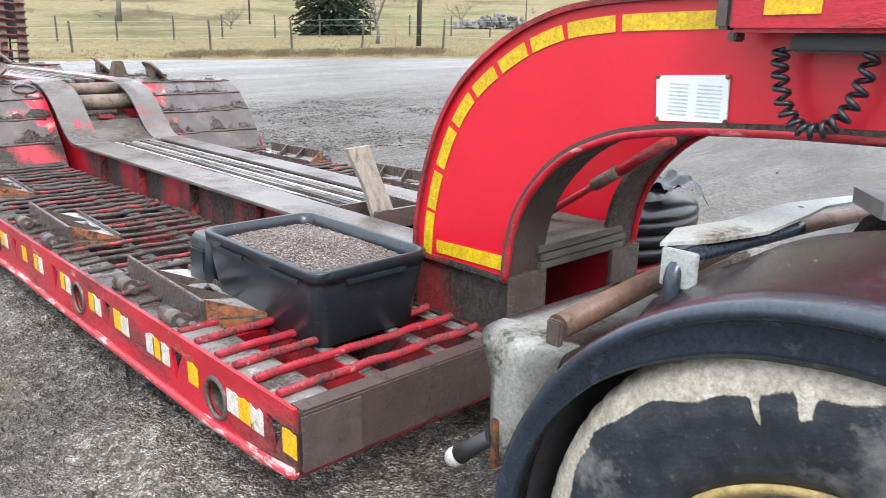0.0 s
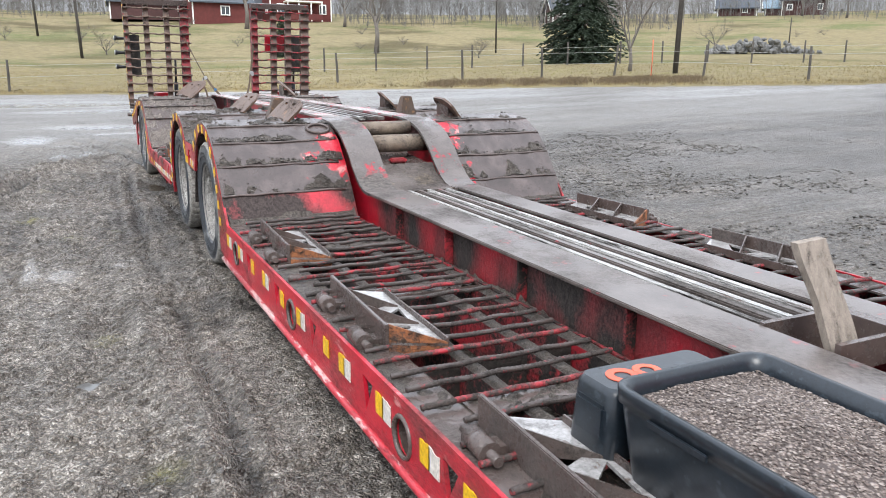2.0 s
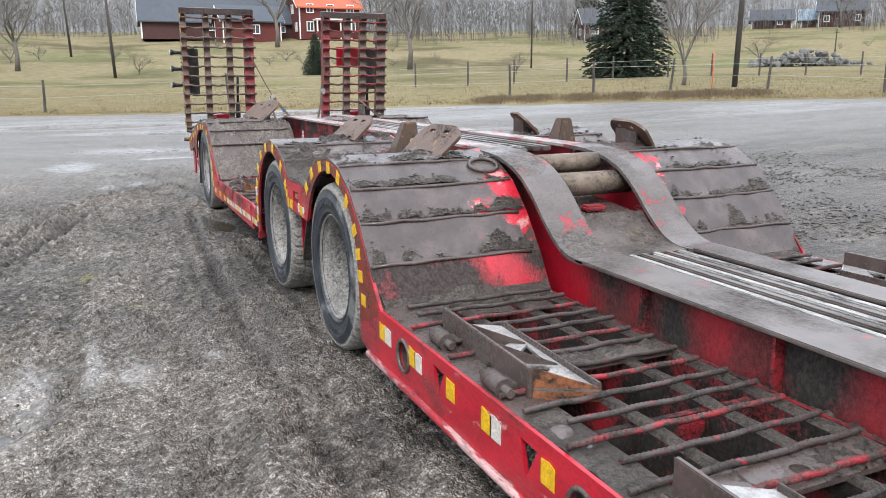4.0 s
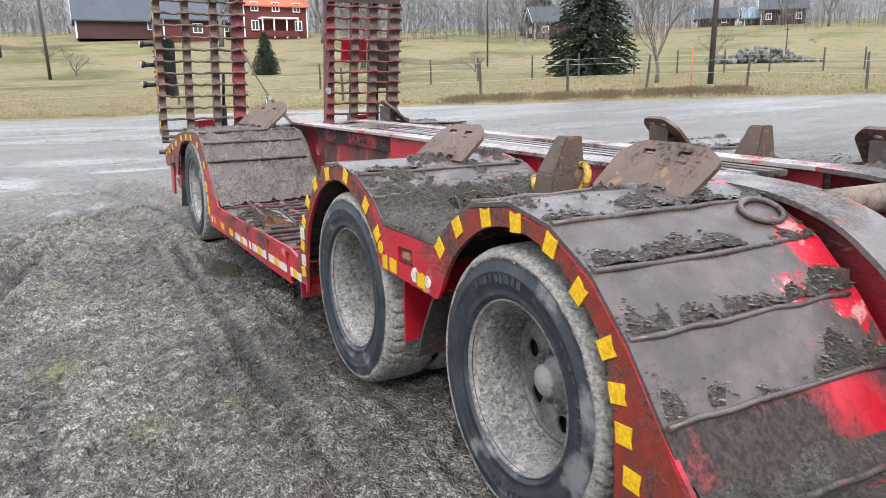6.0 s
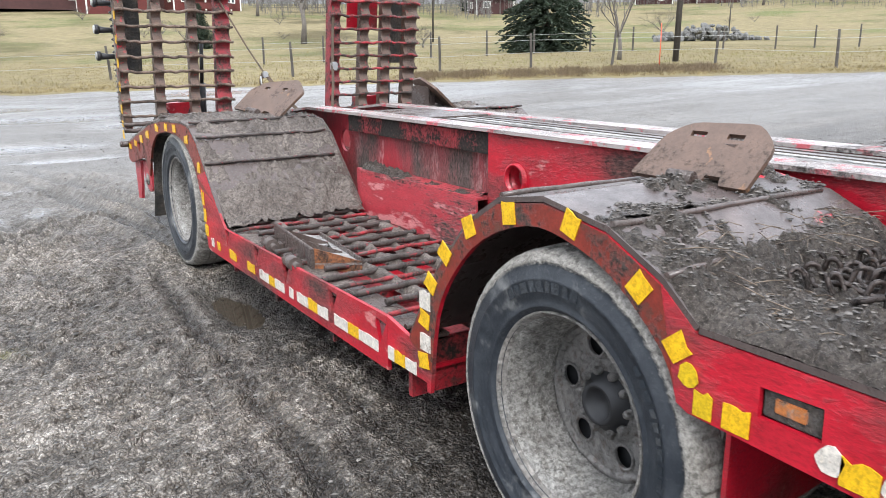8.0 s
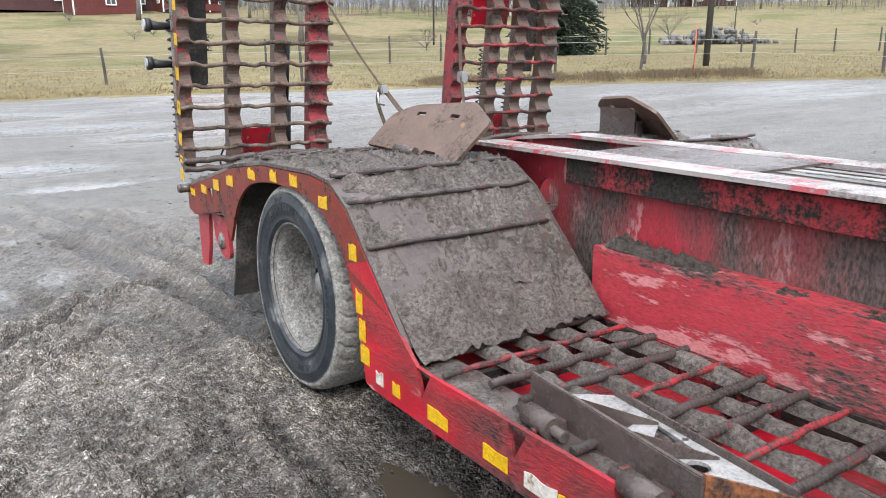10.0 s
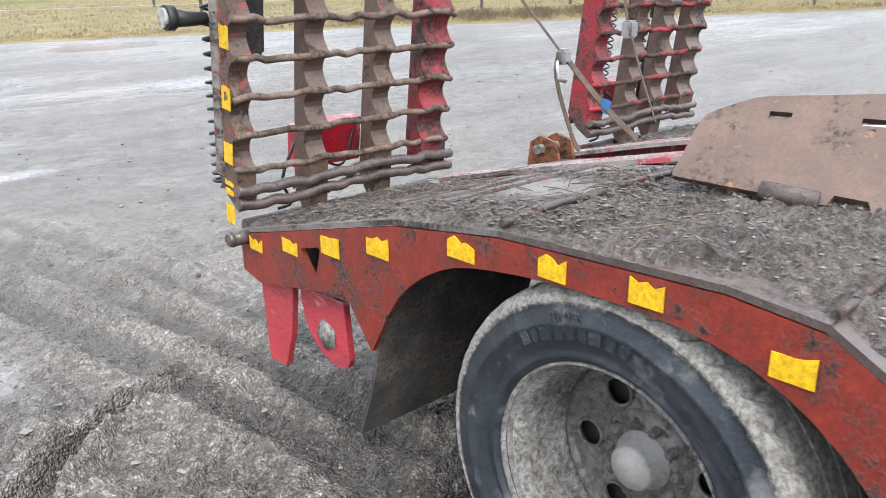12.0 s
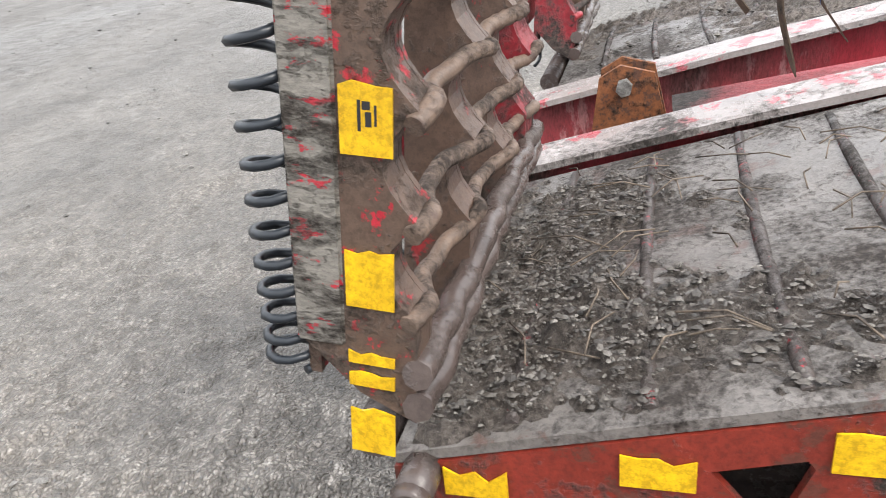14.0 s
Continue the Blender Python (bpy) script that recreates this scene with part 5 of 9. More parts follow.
    for a0, a1, r0, r1 in ((0.95, 1.75, 0.325, 0.355), (4.2, 5.0, 0.325, 0.35), (2.4, 3.3, 0.335, 0.348)):
        bm = bmesh.new()
        a, k = a0, 0
        while a < a1:
            d = (0.065, 0.05, 0.08, 0.06)[k % 4]
            quad = [(c + r * math.cos(t), 0.43 + r * math.sin(t)) for r, t in ((r0, a), (r1, a), (r1, a + d), (r0, a + d))]
            plate(bm, quad, [], ox + 0.007 * s, ox + 0.0012 * s)
            a += d * 1.45
            k += 1
        ob = part("sidewall_print", bm, M_TYRE, rim)
        ob["kind"] = "stuff"


for far in (False, True):
    X = on_side(far)
    heap = mud_patch("mud", [(4.42, 0.90), (4.58, 0.80), (5.02, 0.80), (5.16, 0.90)], X(0.0), X(0.86), 0.86, 71.0 + far, 0.045)
    heap["kind"] = "stuff"
    for k, prof in enumerate(([(8.07, 0.415), (8.14, 0.450), (8.21, 0.520), (8.32, 0.625)], [(6.0, 0.67), (6.09, 0.54), (6.18, 0.44), (6.32, 0.41)], [(3.18, 0.40), (3.32, 0.41), (3.42, 0.49)])):
        heap = mud_patch("mud", prof, X(0.02), X(0.86), (0.64, 0.6, 0.24)[k], 40.0 + 3 * k + far, 0.05, mat=M_CLAY if k == 0 else M_MUD)
        heap["kind"] = "stuff"

for c in (4.11, 5.43, 9.08):
    for far in (False, True):
        wheel(c, far)
words = bpy.data.curves.new("sidewall_lettering", "FONT")
words.body, words.size, words.extrude, words.align_x = "R19.5", 0.036, 0.0008, "CENTER"
words.materials.append(M_TYRE)
lettering = new("sidewall_lettering", words)
lettering.parent = trailer
lettering.matrix_basis = Matrix.Translation((0.0015, 9.165, 0.775)) @ Matrix.Rotation(radians(-13), 4, "X") @ Matrix.Rotation(radians(-90), 4, "Z") @ Matrix.Rotation(radians(90), 4, "X")


# gratings of wavy ribbed bars over long members
def bar_mesh(name, x0, x1, mat, seed, humps):
    rnd = random.Random(seed)
    bm = bmesh.new()
    knots = []
    for t in np.linspace(x0, x1, 13):
        z = 0.0012 * rnd.uniform(-1, 1) - 0.004 + 0.005 * max(math.exp(-((t - h) / 0.06) ** 2) for h in humps)
        knots.append((t, 0.0016 * rnd.uniform(-1, 1), z))
    pts = smooth_line(knots, 7)
    thick = 0.0092 if name == "bar" else 0.0132
    tube(bm, pts, [thick * (1.22 if i % 2 else 0.96) for i in range(len(pts))], 7)
    me = bpy.data.meshes.new(name)
    bm.to_mesh(me)
    bm.free()
    me.materials.append(mat)
    return me


def grating(y0, y1, step, far, rear):
    X = on_side(far)
    rnd = random.Random(5 + far + 10 * rear)
    zt = 0.43
    humps = (0.15, 0.34, 0.61, 0.80) if not rear else (0.14, 0.29, 0.45, 0.60, 0.75)
    bm = bmesh.new()
    box(bm, X(0.84), X(0.856), y0, y1, 0.22, zt - 0.03)
    grid = part("grating", bm, M_RED_DARK, trailer, "open grating of muddy ribbed bars on red members")
    for h in humps[1:]:
        bm = bmesh.new()
        w = 0.026
        if rear:
            tube(bm, [(X(h), y0, zt - 0.026), (X(h + 0.004), (y0 + y1) / 2, zt - 0.030), (X(h), y1, zt - 0.026)], 0.014, 8)
        else:
            box(bm, X(h - w), X(h + w), y0, y1, 0.24, zt - 0.035)
        member = part("long_member", bm, M_RED_DARK, grid)
        if not rear:
            # the front end keeps its red paint
            bm = bmesh.new()
            box(bm, X(h - w - 0.003), X(h + w + 0.003), y0 + 0.01, -0.24, 0.245, zt - 0.034)
            part("paint", bm, M_RED_MUD, member)
    # caked earth along the top of each member
    ys = np.arange(y0 + 0.01, y1 - 0.01, 0.02)
    for h, ys in [(h, q) for h in humps[1:] for q in ((ys,) if rear else (ys[ys < -0.22], ys[ys > -0.245]))]:
        half = 0.033 if rear else 0.026
        us = np.linspace(-half, half, 9)
        U, V = np.meshgrid(us, ys)
        lump = grain(U * 3 + h * 9, V, 9, 3, 0.6, 3.0 * h)
        Z = zt - 0.036 + (0.048 if rear else 0.024) * np.sqrt(np.clip(1 - (U / half) ** 2, 0, 1)) * (0.25 + 1.05 * lump) * (0.45 if ys[0] < -0.5 else 1)
        m = sheet("mud_crust", X(0) + (U + h) * (-1 if far else 1), V + 0.01 * (lump - 0.5), Z, M_CLAY if rear else (M_GREY_SILT if ys[0] < -0.5 else M_MUD), grid, smooth=False)
        m["kind"] = "stuff"
    if rear:
        bm = bmesh.new()
        box(bm, X(0.016), X(0.84), y0, y1, 0.290, 0.300)
        part("pan", bm, M_RED, grid, "red pan under the rear grating")
    # edge plate with sockets
    bm = bmesh.new()
    plate(bm, [(X(0.014), y0), (X(0.15), y0), (X(0.15), y1), (X(0.014), y1)], [circle(X(0.10), y, 0.03, 12) for y in np.arange(y0 + 0.33, y1 - 0.2, 0.62)], zt - 0.03, zt - 0.018, "z")
    part("edge_plate", bm, M_BROWN, grid)
    for a, b in ((y0, y1),) if rear else ((y0, -0.22), (-0.24, y1)):
        U, V = np.meshgrid(np.arange(0.016, 0.165, 0.016), np.arange(a, b, 0.02))
        lump = grain(U, V, 5, 4, 0.6, 8.0)
        front = b < 0
        Z = zt - 0.022 + ((0.004 + 0.015 * lump) if front else 0.055 * np.clip(lump - 0.42, -0.1, 1)) * np.clip((0.168 - U) / 0.03, 0, 1)
        m = sheet("mud_crust", X(0) + U * (-1 if far else 1), V, Z, M_CLAY if rear else (M_GREY_SILT if front else M_MUD), grid, smooth=front)
        m["kind"] = "stuff"
    meshes = [bar_mesh("muddy_bar" if rear else "bar", X(0.03 if k % 2 else 0.10), X(0.80), M_REBAR_MUD, k + 7 * rear, [X(h) for h in humps]) for k in range(6)]
    red = [bar_mesh("bar", X(0.02), X(0.79), M_REBAR, 20 + k, [X(h) for h in humps]) for k in range(3)]
    clean = [bar_mesh("red_bar", X(0.02), X(0.79), M_REBAR_RED, 30 + k, [X(h) for h in humps]) for k in range(2)]
    y, k = y0 + 0.09, 0
    while y < y1 - 0.03:
        me = clean[k % 2] if y < -0.2 else red[k % 3] if (not rear and k % 3 == 0) or (rear and k % 3 == 1) else rnd.choice(meshes)
        share("bar", me, grid, (0, y + rnd.uniform(-0.008, 0.008), zt + rnd.uniform(-0.003, 0.004)))
        y += step
        k += 1
    # cross members and cross plates
    for y in (np.arange(y0 + 0.03, y1, 0.62)):
        bm = bmesh.new()
        box(bm, X(0.014), X(0.84), y - 0.012, y + 0.012, 0.20, zt - 0.045)
        part("cross_member", bm, M_RED if y < -0.2 else M_RED_DARK, grid)
    if not rear:
        for y in (1.62, 2.50, 0.45):
            bm = bmesh.new()
            plate(bm, [(X(0.16), y - 0.07), (X(0.80), y - 0.07), (X(0.80), y + 0.07), (X(0.16), y + 0.07)], [circle(X(0.5), y, 0.028, 10), circle(X(0.6), y + 0.01, 0.028, 10)], zt - 0.030, zt - 0.016, "z")
            part("cross_plate", bm, M_BROWN, grid)
            m = mud_patch("mud_crust", [(y - 0.09, zt - 0.016), (y + 0.09, zt - 0.016)], X(0.16), X(0.80), 0.62, 2.0 * y, 0.02)
            m["kind"] = "stuff"
    return grid


for far in (False, True):
    grating(-1.08, 3.38, 0.122, far, False)
    grating(6.14, 8.40, 0.135, far, True)

# front beam
bm = bmesh.new()
box(bm, 0.014, 2.486, -1.120, -1.05, 0.245, 0.428, 0.006)
front_beam = part("front_beam", bm, M_BROWN_RED, trailer, "brown worn box beam across the front of the deck")
bm = bmesh.new()
box(bm, 0.01, 0.20, -1.127, -1.121, 0.255, 0.415, 0.0)
part("end_cap", bm, M_BROWN, front_beam)
bm = bmesh.new()
box(bm, 2.30, 2.49, -1.127, -1.121, 0.255, 0.415, 0.0)
part("end_cap", bm, M_BROWN, front_beam)


# front spine
def spine():
    for x0, x1 in ((1.565, 1.585), (0.915, 0.935)):
        bm = bmesh.new()
        box(bm, x0, x1, -0.62, 3.3, 0.22, 0.575)
        web = part("spine_web", bm, M_RED_MUD, trailer, "red spine web smeared with mud")
    for y in (-0.1, 0.62, 1.34, 2.06, 2.72):
        for u0, u1 in ((0.868, 0.914), (1.586, 1.632)):
            bm = bmesh.new()
            box(bm, u0, u1, y - 0.006, y + 0.006, 0.36, 0.57)
            part("stiffener", bm, M_RED_DARK, web)
    bm = bmesh.new()
    box(bm, 0.855, 0.914, -0.62, 3.3, 0.34, 0.362)
    box(bm, 1.586, 1.645, -0.62, 3.3, 0.34, 0.362)
    part("lower_flange", bm, M_BROWN, web)
    for x0, x1, m in ((0.85, 1.10, M_TREAD_STEEL), (1.47, 1.65, M_TREAD_STEEL)):
        bm = bmesh.new()
        box(bm, x0, x1, -0.65, 3.16, 0.575, 0.592, 0.004)
        part("spine_flange", bm, m, trailer, "wet worn steel flange of the spine")
    bm = bmesh.new()
    box(bm, 1.10, 1.47, 0.26, 3.16, 0.50, 0.515)
    part("spine_floor", bm, M_BROWN, trailer)
    for k in range(5):
        x = 1.135 + 0.068 * k
        bm = bmesh.new()
        box(bm, x - 0.019, x + 0.019, 0.26, 3.14, 0.555, 0.588, 0.006)
        part("spine_rail", bm, M_BRIGHT if k % 2 == 0 else M_TREAD_STEEL, trailer, "long bright worn rail in the spine")
    # open trough at the front end, with its frame
    bm = bmesh.new()
    box(bm, 1.10, 1.47, 0.235, 0.255, 0.46, 0.60)
    box(bm, 1.10, 1.47, -0.64, 0.25, 0.34, 0.36)
    part("trough", bm, M_BROWN, trailer, "open brown steel trough in the spine")
    bm = bmesh.new()
    box(bm, 1.40, 1.46, -0.3, 0.24, 0.50, 0.61, 0.004)
    box(bm, 1.12, 1.40, -0.02, 0.0, 0.52, 0.61)
    part("trough_frame", bm, M_BROWN, trailer)


spine()

# hump and rear spine
HUMP = smooth_line([(3.10, 0.592), (3.20, 0.595), (3.30, 0.63), (3.42, 0.72), (3.54, 0.83), (3.70, 0.93), (3.92, 0.985), (4.2, 1.0)], 4)
for x0, x1 in ((0.85, 1.07), (1.45, 1.65)):
    bm = bmesh.new()
    strip(bm, HUMP, x0, x1, 0.018)
    part("hump_flange", bm, M_HUMP, trailer, "curved steel flange rising over the axles")
for x0, x1 in ((0.93, 0.95), (1.55, 1.57)):
    bm = bmesh.new()
    plate(bm, [(y, z - 0.018) for y, z in HUMP] + [(4.2, 0.3), (3.10, 0.3)], [], x0, x1)
    part("hump_web", bm, M_RED, trailer, "red web below the hump")
bm = bmesh.new()
strip(bm, [(3.12, 0.585), (3.26, 0.60), (3.40, 0.665), (3.46, 0.72)], 1.07, 1.45, 0.012)
part("hump_plate", bm, M_HUMP_PLATE, trailer, "bent muddy plate between the flanges")
bm = bmesh.new()
strip(bm, [(3.46, 0.70), (3.9, 0.74), (4.0, 0.95)], 1.07, 1.45, 0.012)
part("hump_pocket", bm, M_BROWN, trailer)
bm = bmesh.new()
tube(bm, [(0.95, 3.72, 0.835), (1.55, 3.72, 0.835)], 0.062, 20)
tube(bm, [(1.05, 3.88, 0.93), (1.45, 3.88, 0.93)], 0.05, 16)
part("cross_tube", bm, M_TAN, trailer, "thick tan steel tube across the hump")
bm = bmesh.new()
box(bm, 1.18, 1.30, 3.55, 3.62, 0.715, 0.745, 0.01)
part("catch", bm, M_RED, trailer)

TOPZ = [(4.2, 1.0), (5.2, 1.0), (9.02, 0.985), (9.4, 0.945), (10.0, 0.815), (10.54, 0.685)]
for x0, x1 in ((0.90, 1.05), (1.45, 1.60)):
    bm = bmesh.new()
    strip(bm, TOPZ, x0, x1, 0.016)
    part("spine_flange", bm, M_PALE_FLANGE, trailer, "wet pale steel flange of the rear spine")
for x0, x1 in ((0.985, 1.0), (1.50, 1.515)):
    bm = bmesh.new()
    low = [(10.50, 0.52), (9.0, 0.36), (4.2, 0.36)]
    plate(bm, [(y, z - 0.016) for y, z in TOPZ] + low, [circle(8.62, 0.79, 0.07, 20)], x0, x1)
    web = part("spine_web", bm, M_WEB_MUD, trailer, "red web of the rear spine with round holes, mud-splashed")
for near_x, far_x, way in ((0.926, 0.938, -1), (1.562, 1.574, 1)):
    bm = bmesh.new()
    plate(bm, [(4.3, 0.40), (6.98, 0.40), (6.98, 0.975), (4.3, 0.983)], [circle(6.76, 0.783, 0.060, 24)], near_x, far_x)
    flush = part("spine_side", bm, M_RED, trailer, "red flush side plate of the rear spine with a pipe stub")
    bm = bmesh.new()
    lathe(bm, [(0.060, -0.10 * way), (0.060, 0.028 * way), (0.070, 0.028 * way), (0.070, -0.01 * way)], (near_x + far_x) / 2, 6.76, 0.783, 24, None, False)
    part("pipe_stub", bm, M_RED, flush)
    bm = bmesh.new()
    u0, u1 = (0.930, 0.984) if way < 0 else (1.516, 1.570)
    box(bm, u0, u1, 6.984, 8.46, 0.868, 0.966, 0.003)
    part("upper_box", bm, M_RED_DARK, trailer, "mud-stained box below the flange, shade in its colour")
for x0, x1 in ((0.858, 0.99), (1.51, 1.642)):
    ledge = mud_patch("mud", [(6.99, 0.666), (7.2, 0.668), (7.6, 0.667), (8.2, 0.669)], x0, x1, 0.62, 90.0 + x0, 0.05)
    ledge["kind"] = "stuff"
for x0, x1 in ((0.850, 0.925), (1.575, 1.65)):
    ledge = mud_patch("mud", [(-0.6, 0.360), (1.2, 0.362), (3.25, 0.361)], x0, x1, 0.66, 95.0 + x0, 0.05)
    ledge["kind"] = "stuff"
for x0, x1 in ((0.86, 0.985), (1.515, 1.64)):
    bm = bmesh.new()
    box(bm, x0, x1, 6.986, 8.22, 0.655, 0.668)
    plate(bm, [(6.986, 0.40), (8.22, 0.40), (8.22, 0.655), (6.986, 0.655)], [], x0 if x0 < 1.2 else x1 - 0.012, x0 + 0.012 if x0 < 1.2 else x1)
    part("lower_box", bm, M_FADED_RED, trailer, "red lower box along the rear spine")
for k in range(5):
    x = 1.095 + 0.077 * k
    bm = bmesh.new()
    box(bm, x - 0.026, x + 0.026, 4.3, 7.7, 0.955, 0.983, 0.005)
    part("spine_rail", bm, M_TREAD_STEEL if k != 2 else M_BRIGHT, trailer, "long worn rail in the spine")
bm = bmesh.new()
strip(bm, [(7.7, 0.99), (8.45, 0.985)], 1.05, 1.45, 0.014)
part("cover_plate", bm, M_BROWN, trailer, "brown cover plate on the spine")
bm = bmesh.new()
box(bm, 1.0, 1.50, 4.2, 10.0, 0.60, 0.615)
part("spine_floor", bm, M_BROWN, trailer)
bm = bmesh.new()
strip(bm, [(9.05, 0.955), (10.15, 0.775)], 1.05, 1.2, 0.012)
part("tail_strip", bm, M_RED_MUD, trailer)
# lug with bolt at the spine's tail
bm = bmesh.new()
for x in (1.20, 1.29):
    plate(bm, [(10.16, 0.70), (10.34, 0.68), (10.32, 0.82), (10.27, 0.85), (10.19, 0.83)], [], x, x + 0.014)
lug = part("ramp_lug", bm, M_RUST, trailer, "rusty lug with a bolt")
bm = bmesh.new()
tube(bm, [(1.17, 10.26, 0.80), (1.33, 10.26, 0.80)], 0.020, 6)
part("bolt", bm, M_RIM, lug)


# gooseneck
G_OUT = smooth_line([(-0.62, 0.60), (-0.63, 0.74), (-0.67, 0.91), (-0.74, 1.08), (-0.84, 1.22), (-0.98, 1.33), (-1.15, 1.415), (-1.36, 1.46), (-1.8, 1.475), (-3.4, 1.50)], 4)
G_IN = smooth_line([(-1.06, 0.60), (-1.085, 0.78), (-1.155, 0.92), (-1.27, 1.035), (-1.41, 1.105), (-1.55, 1.14), (-1.78, 1.165), (-2.2, 1.18), (-3.4, 1.20)], 4)


def outward(line, d):
    """A line of (y, z) moved sideways by d."""
    out = []
    for i, p in enumerate(line):
        a, b = Vector(line[max(0, i - 1)]), Vector(line[min(len(line) - 1, i + 1)])
        t = (b - a).normalized()
        out.append((p[0] + t.y * d, p[1] - t.x * d))
    return out


G_RIM = outward(G_OUT, 0.018)


def gooseneck(far):
    X = (lambda x: 2.42 - x) if far else (lambda x: x)
    x0, x1 = X(0.85), X(0.864)
    bm = bmesh.new()
    plate(bm, G_RIM + G_IN[::-1], [], x0, x1)
    web = part("gooseneck_web", bm, M_RED_CLEAN, trailer, "glossy red curved gooseneck plate")
    for loop, w0, w1, m in ((G_RIM, 0.832, 1.02, M_RED_MUD), (G_IN, 0.832, 1.03, M_BROWN_RED)):
        bm = bmesh.new()
        strip(bm, loop, X(w0), X(w1), 0.016 if loop is G_IN else -0.016)
        part("gooseneck_flange", bm, m, web)
    bm = bmesh.new()
    tube(bm, [(X(0.842), y, z - 0.004) for y, z in G_IN], 0.014, 6)
    part("flange_edge", bm, M_RED, web)
    # lower block
    bm = bmesh.new()
    box(bm, X(0.855), X(0.985), -1.07, -0.60, 0.21, 0.60, 0.006)
    box(bm, X(0.835), X(0.995), -1.085, -0.59, 0.592, 0.612, 0.004)
    part("gooseneck_foot", bm, M_RED_MUD, web, "mud-smeared red foot of the gooseneck")
    bm = bmesh.new()
    box(bm, X(0.838), X(1.02), -1.092, -1.074, 0.24, 0.615, 0.003)
    part("gooseneck_foot_face", bm, M_BROWN, web)
    out = X(0.849)
    # yellow stripe in dashes along the curve
    def band(a, b, lo=0.045, hi=0.115):
        pts, inner = [], []
        for t in np.linspace(a, b, 5):
            i = t * (len(G_OUT) - 1)
            k = min(int(i), len(G_OUT) - 2)
            p = Vector(G_OUT[k]).lerp(Vector(G_OUT[k + 1]), i - k)
            d = (Vector(G_OUT[k + 1]) - Vector(G_OUT[k])).normalized()
            nrm = Vector((-d.y, d.x))
            pts.append(tuple(p + nrm * lo))
            inner.append(tuple(p + nrm * hi))
        return pts + inner[::-1]
    for a, b in ((0.012, 0.135), (0.145, 0.235), (0.25, 0.345), (0.36, 0.445), (0.46, 0.535), (0.55, 0.625), (0.64, 0.715), (0.728, 0.80), (0.81, 0.93)):
        sticker(web, out, band(a, b, 0.028, 0.072), M_YEL_DULL, "reflective_stripe")
    sticker(web, out, [(-0.72, 0.625), (-1.035, 0.63), (-1.04, 0.68), (-0.72, 0.67)], M_YEL_DULL, "reflective_stripe")
    return web


webs = [gooseneck(False), gooseneck(True)]
bm = bmesh.new()
plate(bm, [(-1.56, 1.285), (-1.76, 1.295), (-1.765, 1.18), (-1.57, 1.17)], [], 0.849, 0.843)
sign = part("type_plate", bm, M_PAPER, webs[0], "white printed type plate")
bm = bmesh.new()
for r in range(9):
    z = 1.268 - 0.0095 * r
    for u0, u1 in ((-1.60, -1.655), (-1.68, -1.745)):
        plate(bm, [(u0, z), (u1, z), (u1, z - 0.004), (u0, z - 0.004)], [], 0.8425, 0.8422)
fine_print = part("fine_print", bm, M_BARS, sign)
fine_print["kind"] = "stuff"
for y, z in ((-1.565, 1.283), (-1.757, 1.29), (-1.762, 1.182), (-1.572, 1.174)):
    bm = bmesh.new()
    lathe(bm, [(0, -0.005), (0.006, -0.004), (0.007, 0)], 0.843, y, z, 8)
    part("rivet", bm, M_RUST, sign)
# inside of the gooseneck: cross floor, planks, hydraulic strut
bm = bmesh.new()
box(bm, 1.02, 1.40, -0.70, -0.66, 0.22, 0.60)
part("gooseneck_bulkhead", bm, M_RED_MUD, trailer)
bm = bmesh.new()
tube(bm, [(1.33, -0.80, 0.70), (1.33, -1.10, 0.90)], 0.014, 10)
tube(bm, [(1.33, -1.08, 0.887), (1.33, -1.34, 1.06)], 0.021, 12)
part("strut", bm, M_RED, trailer, "red hydraulic strut with a yellowed sleeve")
bm = bmesh.new()
tube(bm, [(1.33, -1.04, 0.862), (1.33, -1.14, 0.928)], 0.024, 12)
part("strut_sleeve", bm, M_TAN, trailer)
# lifting head at the front of the gooseneck
bm = bmesh.new()
box(bm, 0.72, 0.845, -2.62, -1.805, 1.392, 1.60, 0.01)
head = part("coupling_head", bm, M_RED, trailer, "red block at the gooseneck's front")
bm = bmesh.new()
plate(bm, [(-1.885, 1.428), (-2.005, 1.430), (-2.005, 1.60), (-1.885, 1.60)], [], 0.719, 0.716)
part("reflective_stripe", bm, M_YEL, head)
bm = bmesh.new()
box(bm, 0.76, 0.845, -2.60, -1.93, 1.352, 1.391, 0.006)
part("head_bracket", bm, M_DARK, head)
bm = bmesh.new()
box(bm, 0.735, 0.80, -1.80, -1.762, 1.398, 1.56, 0.008)
box(bm, 0.74, 0.79, -1.815, -1.795, 1.372, 1.395, 0.004)
part("head_lug", bm, M_BROWN, head)


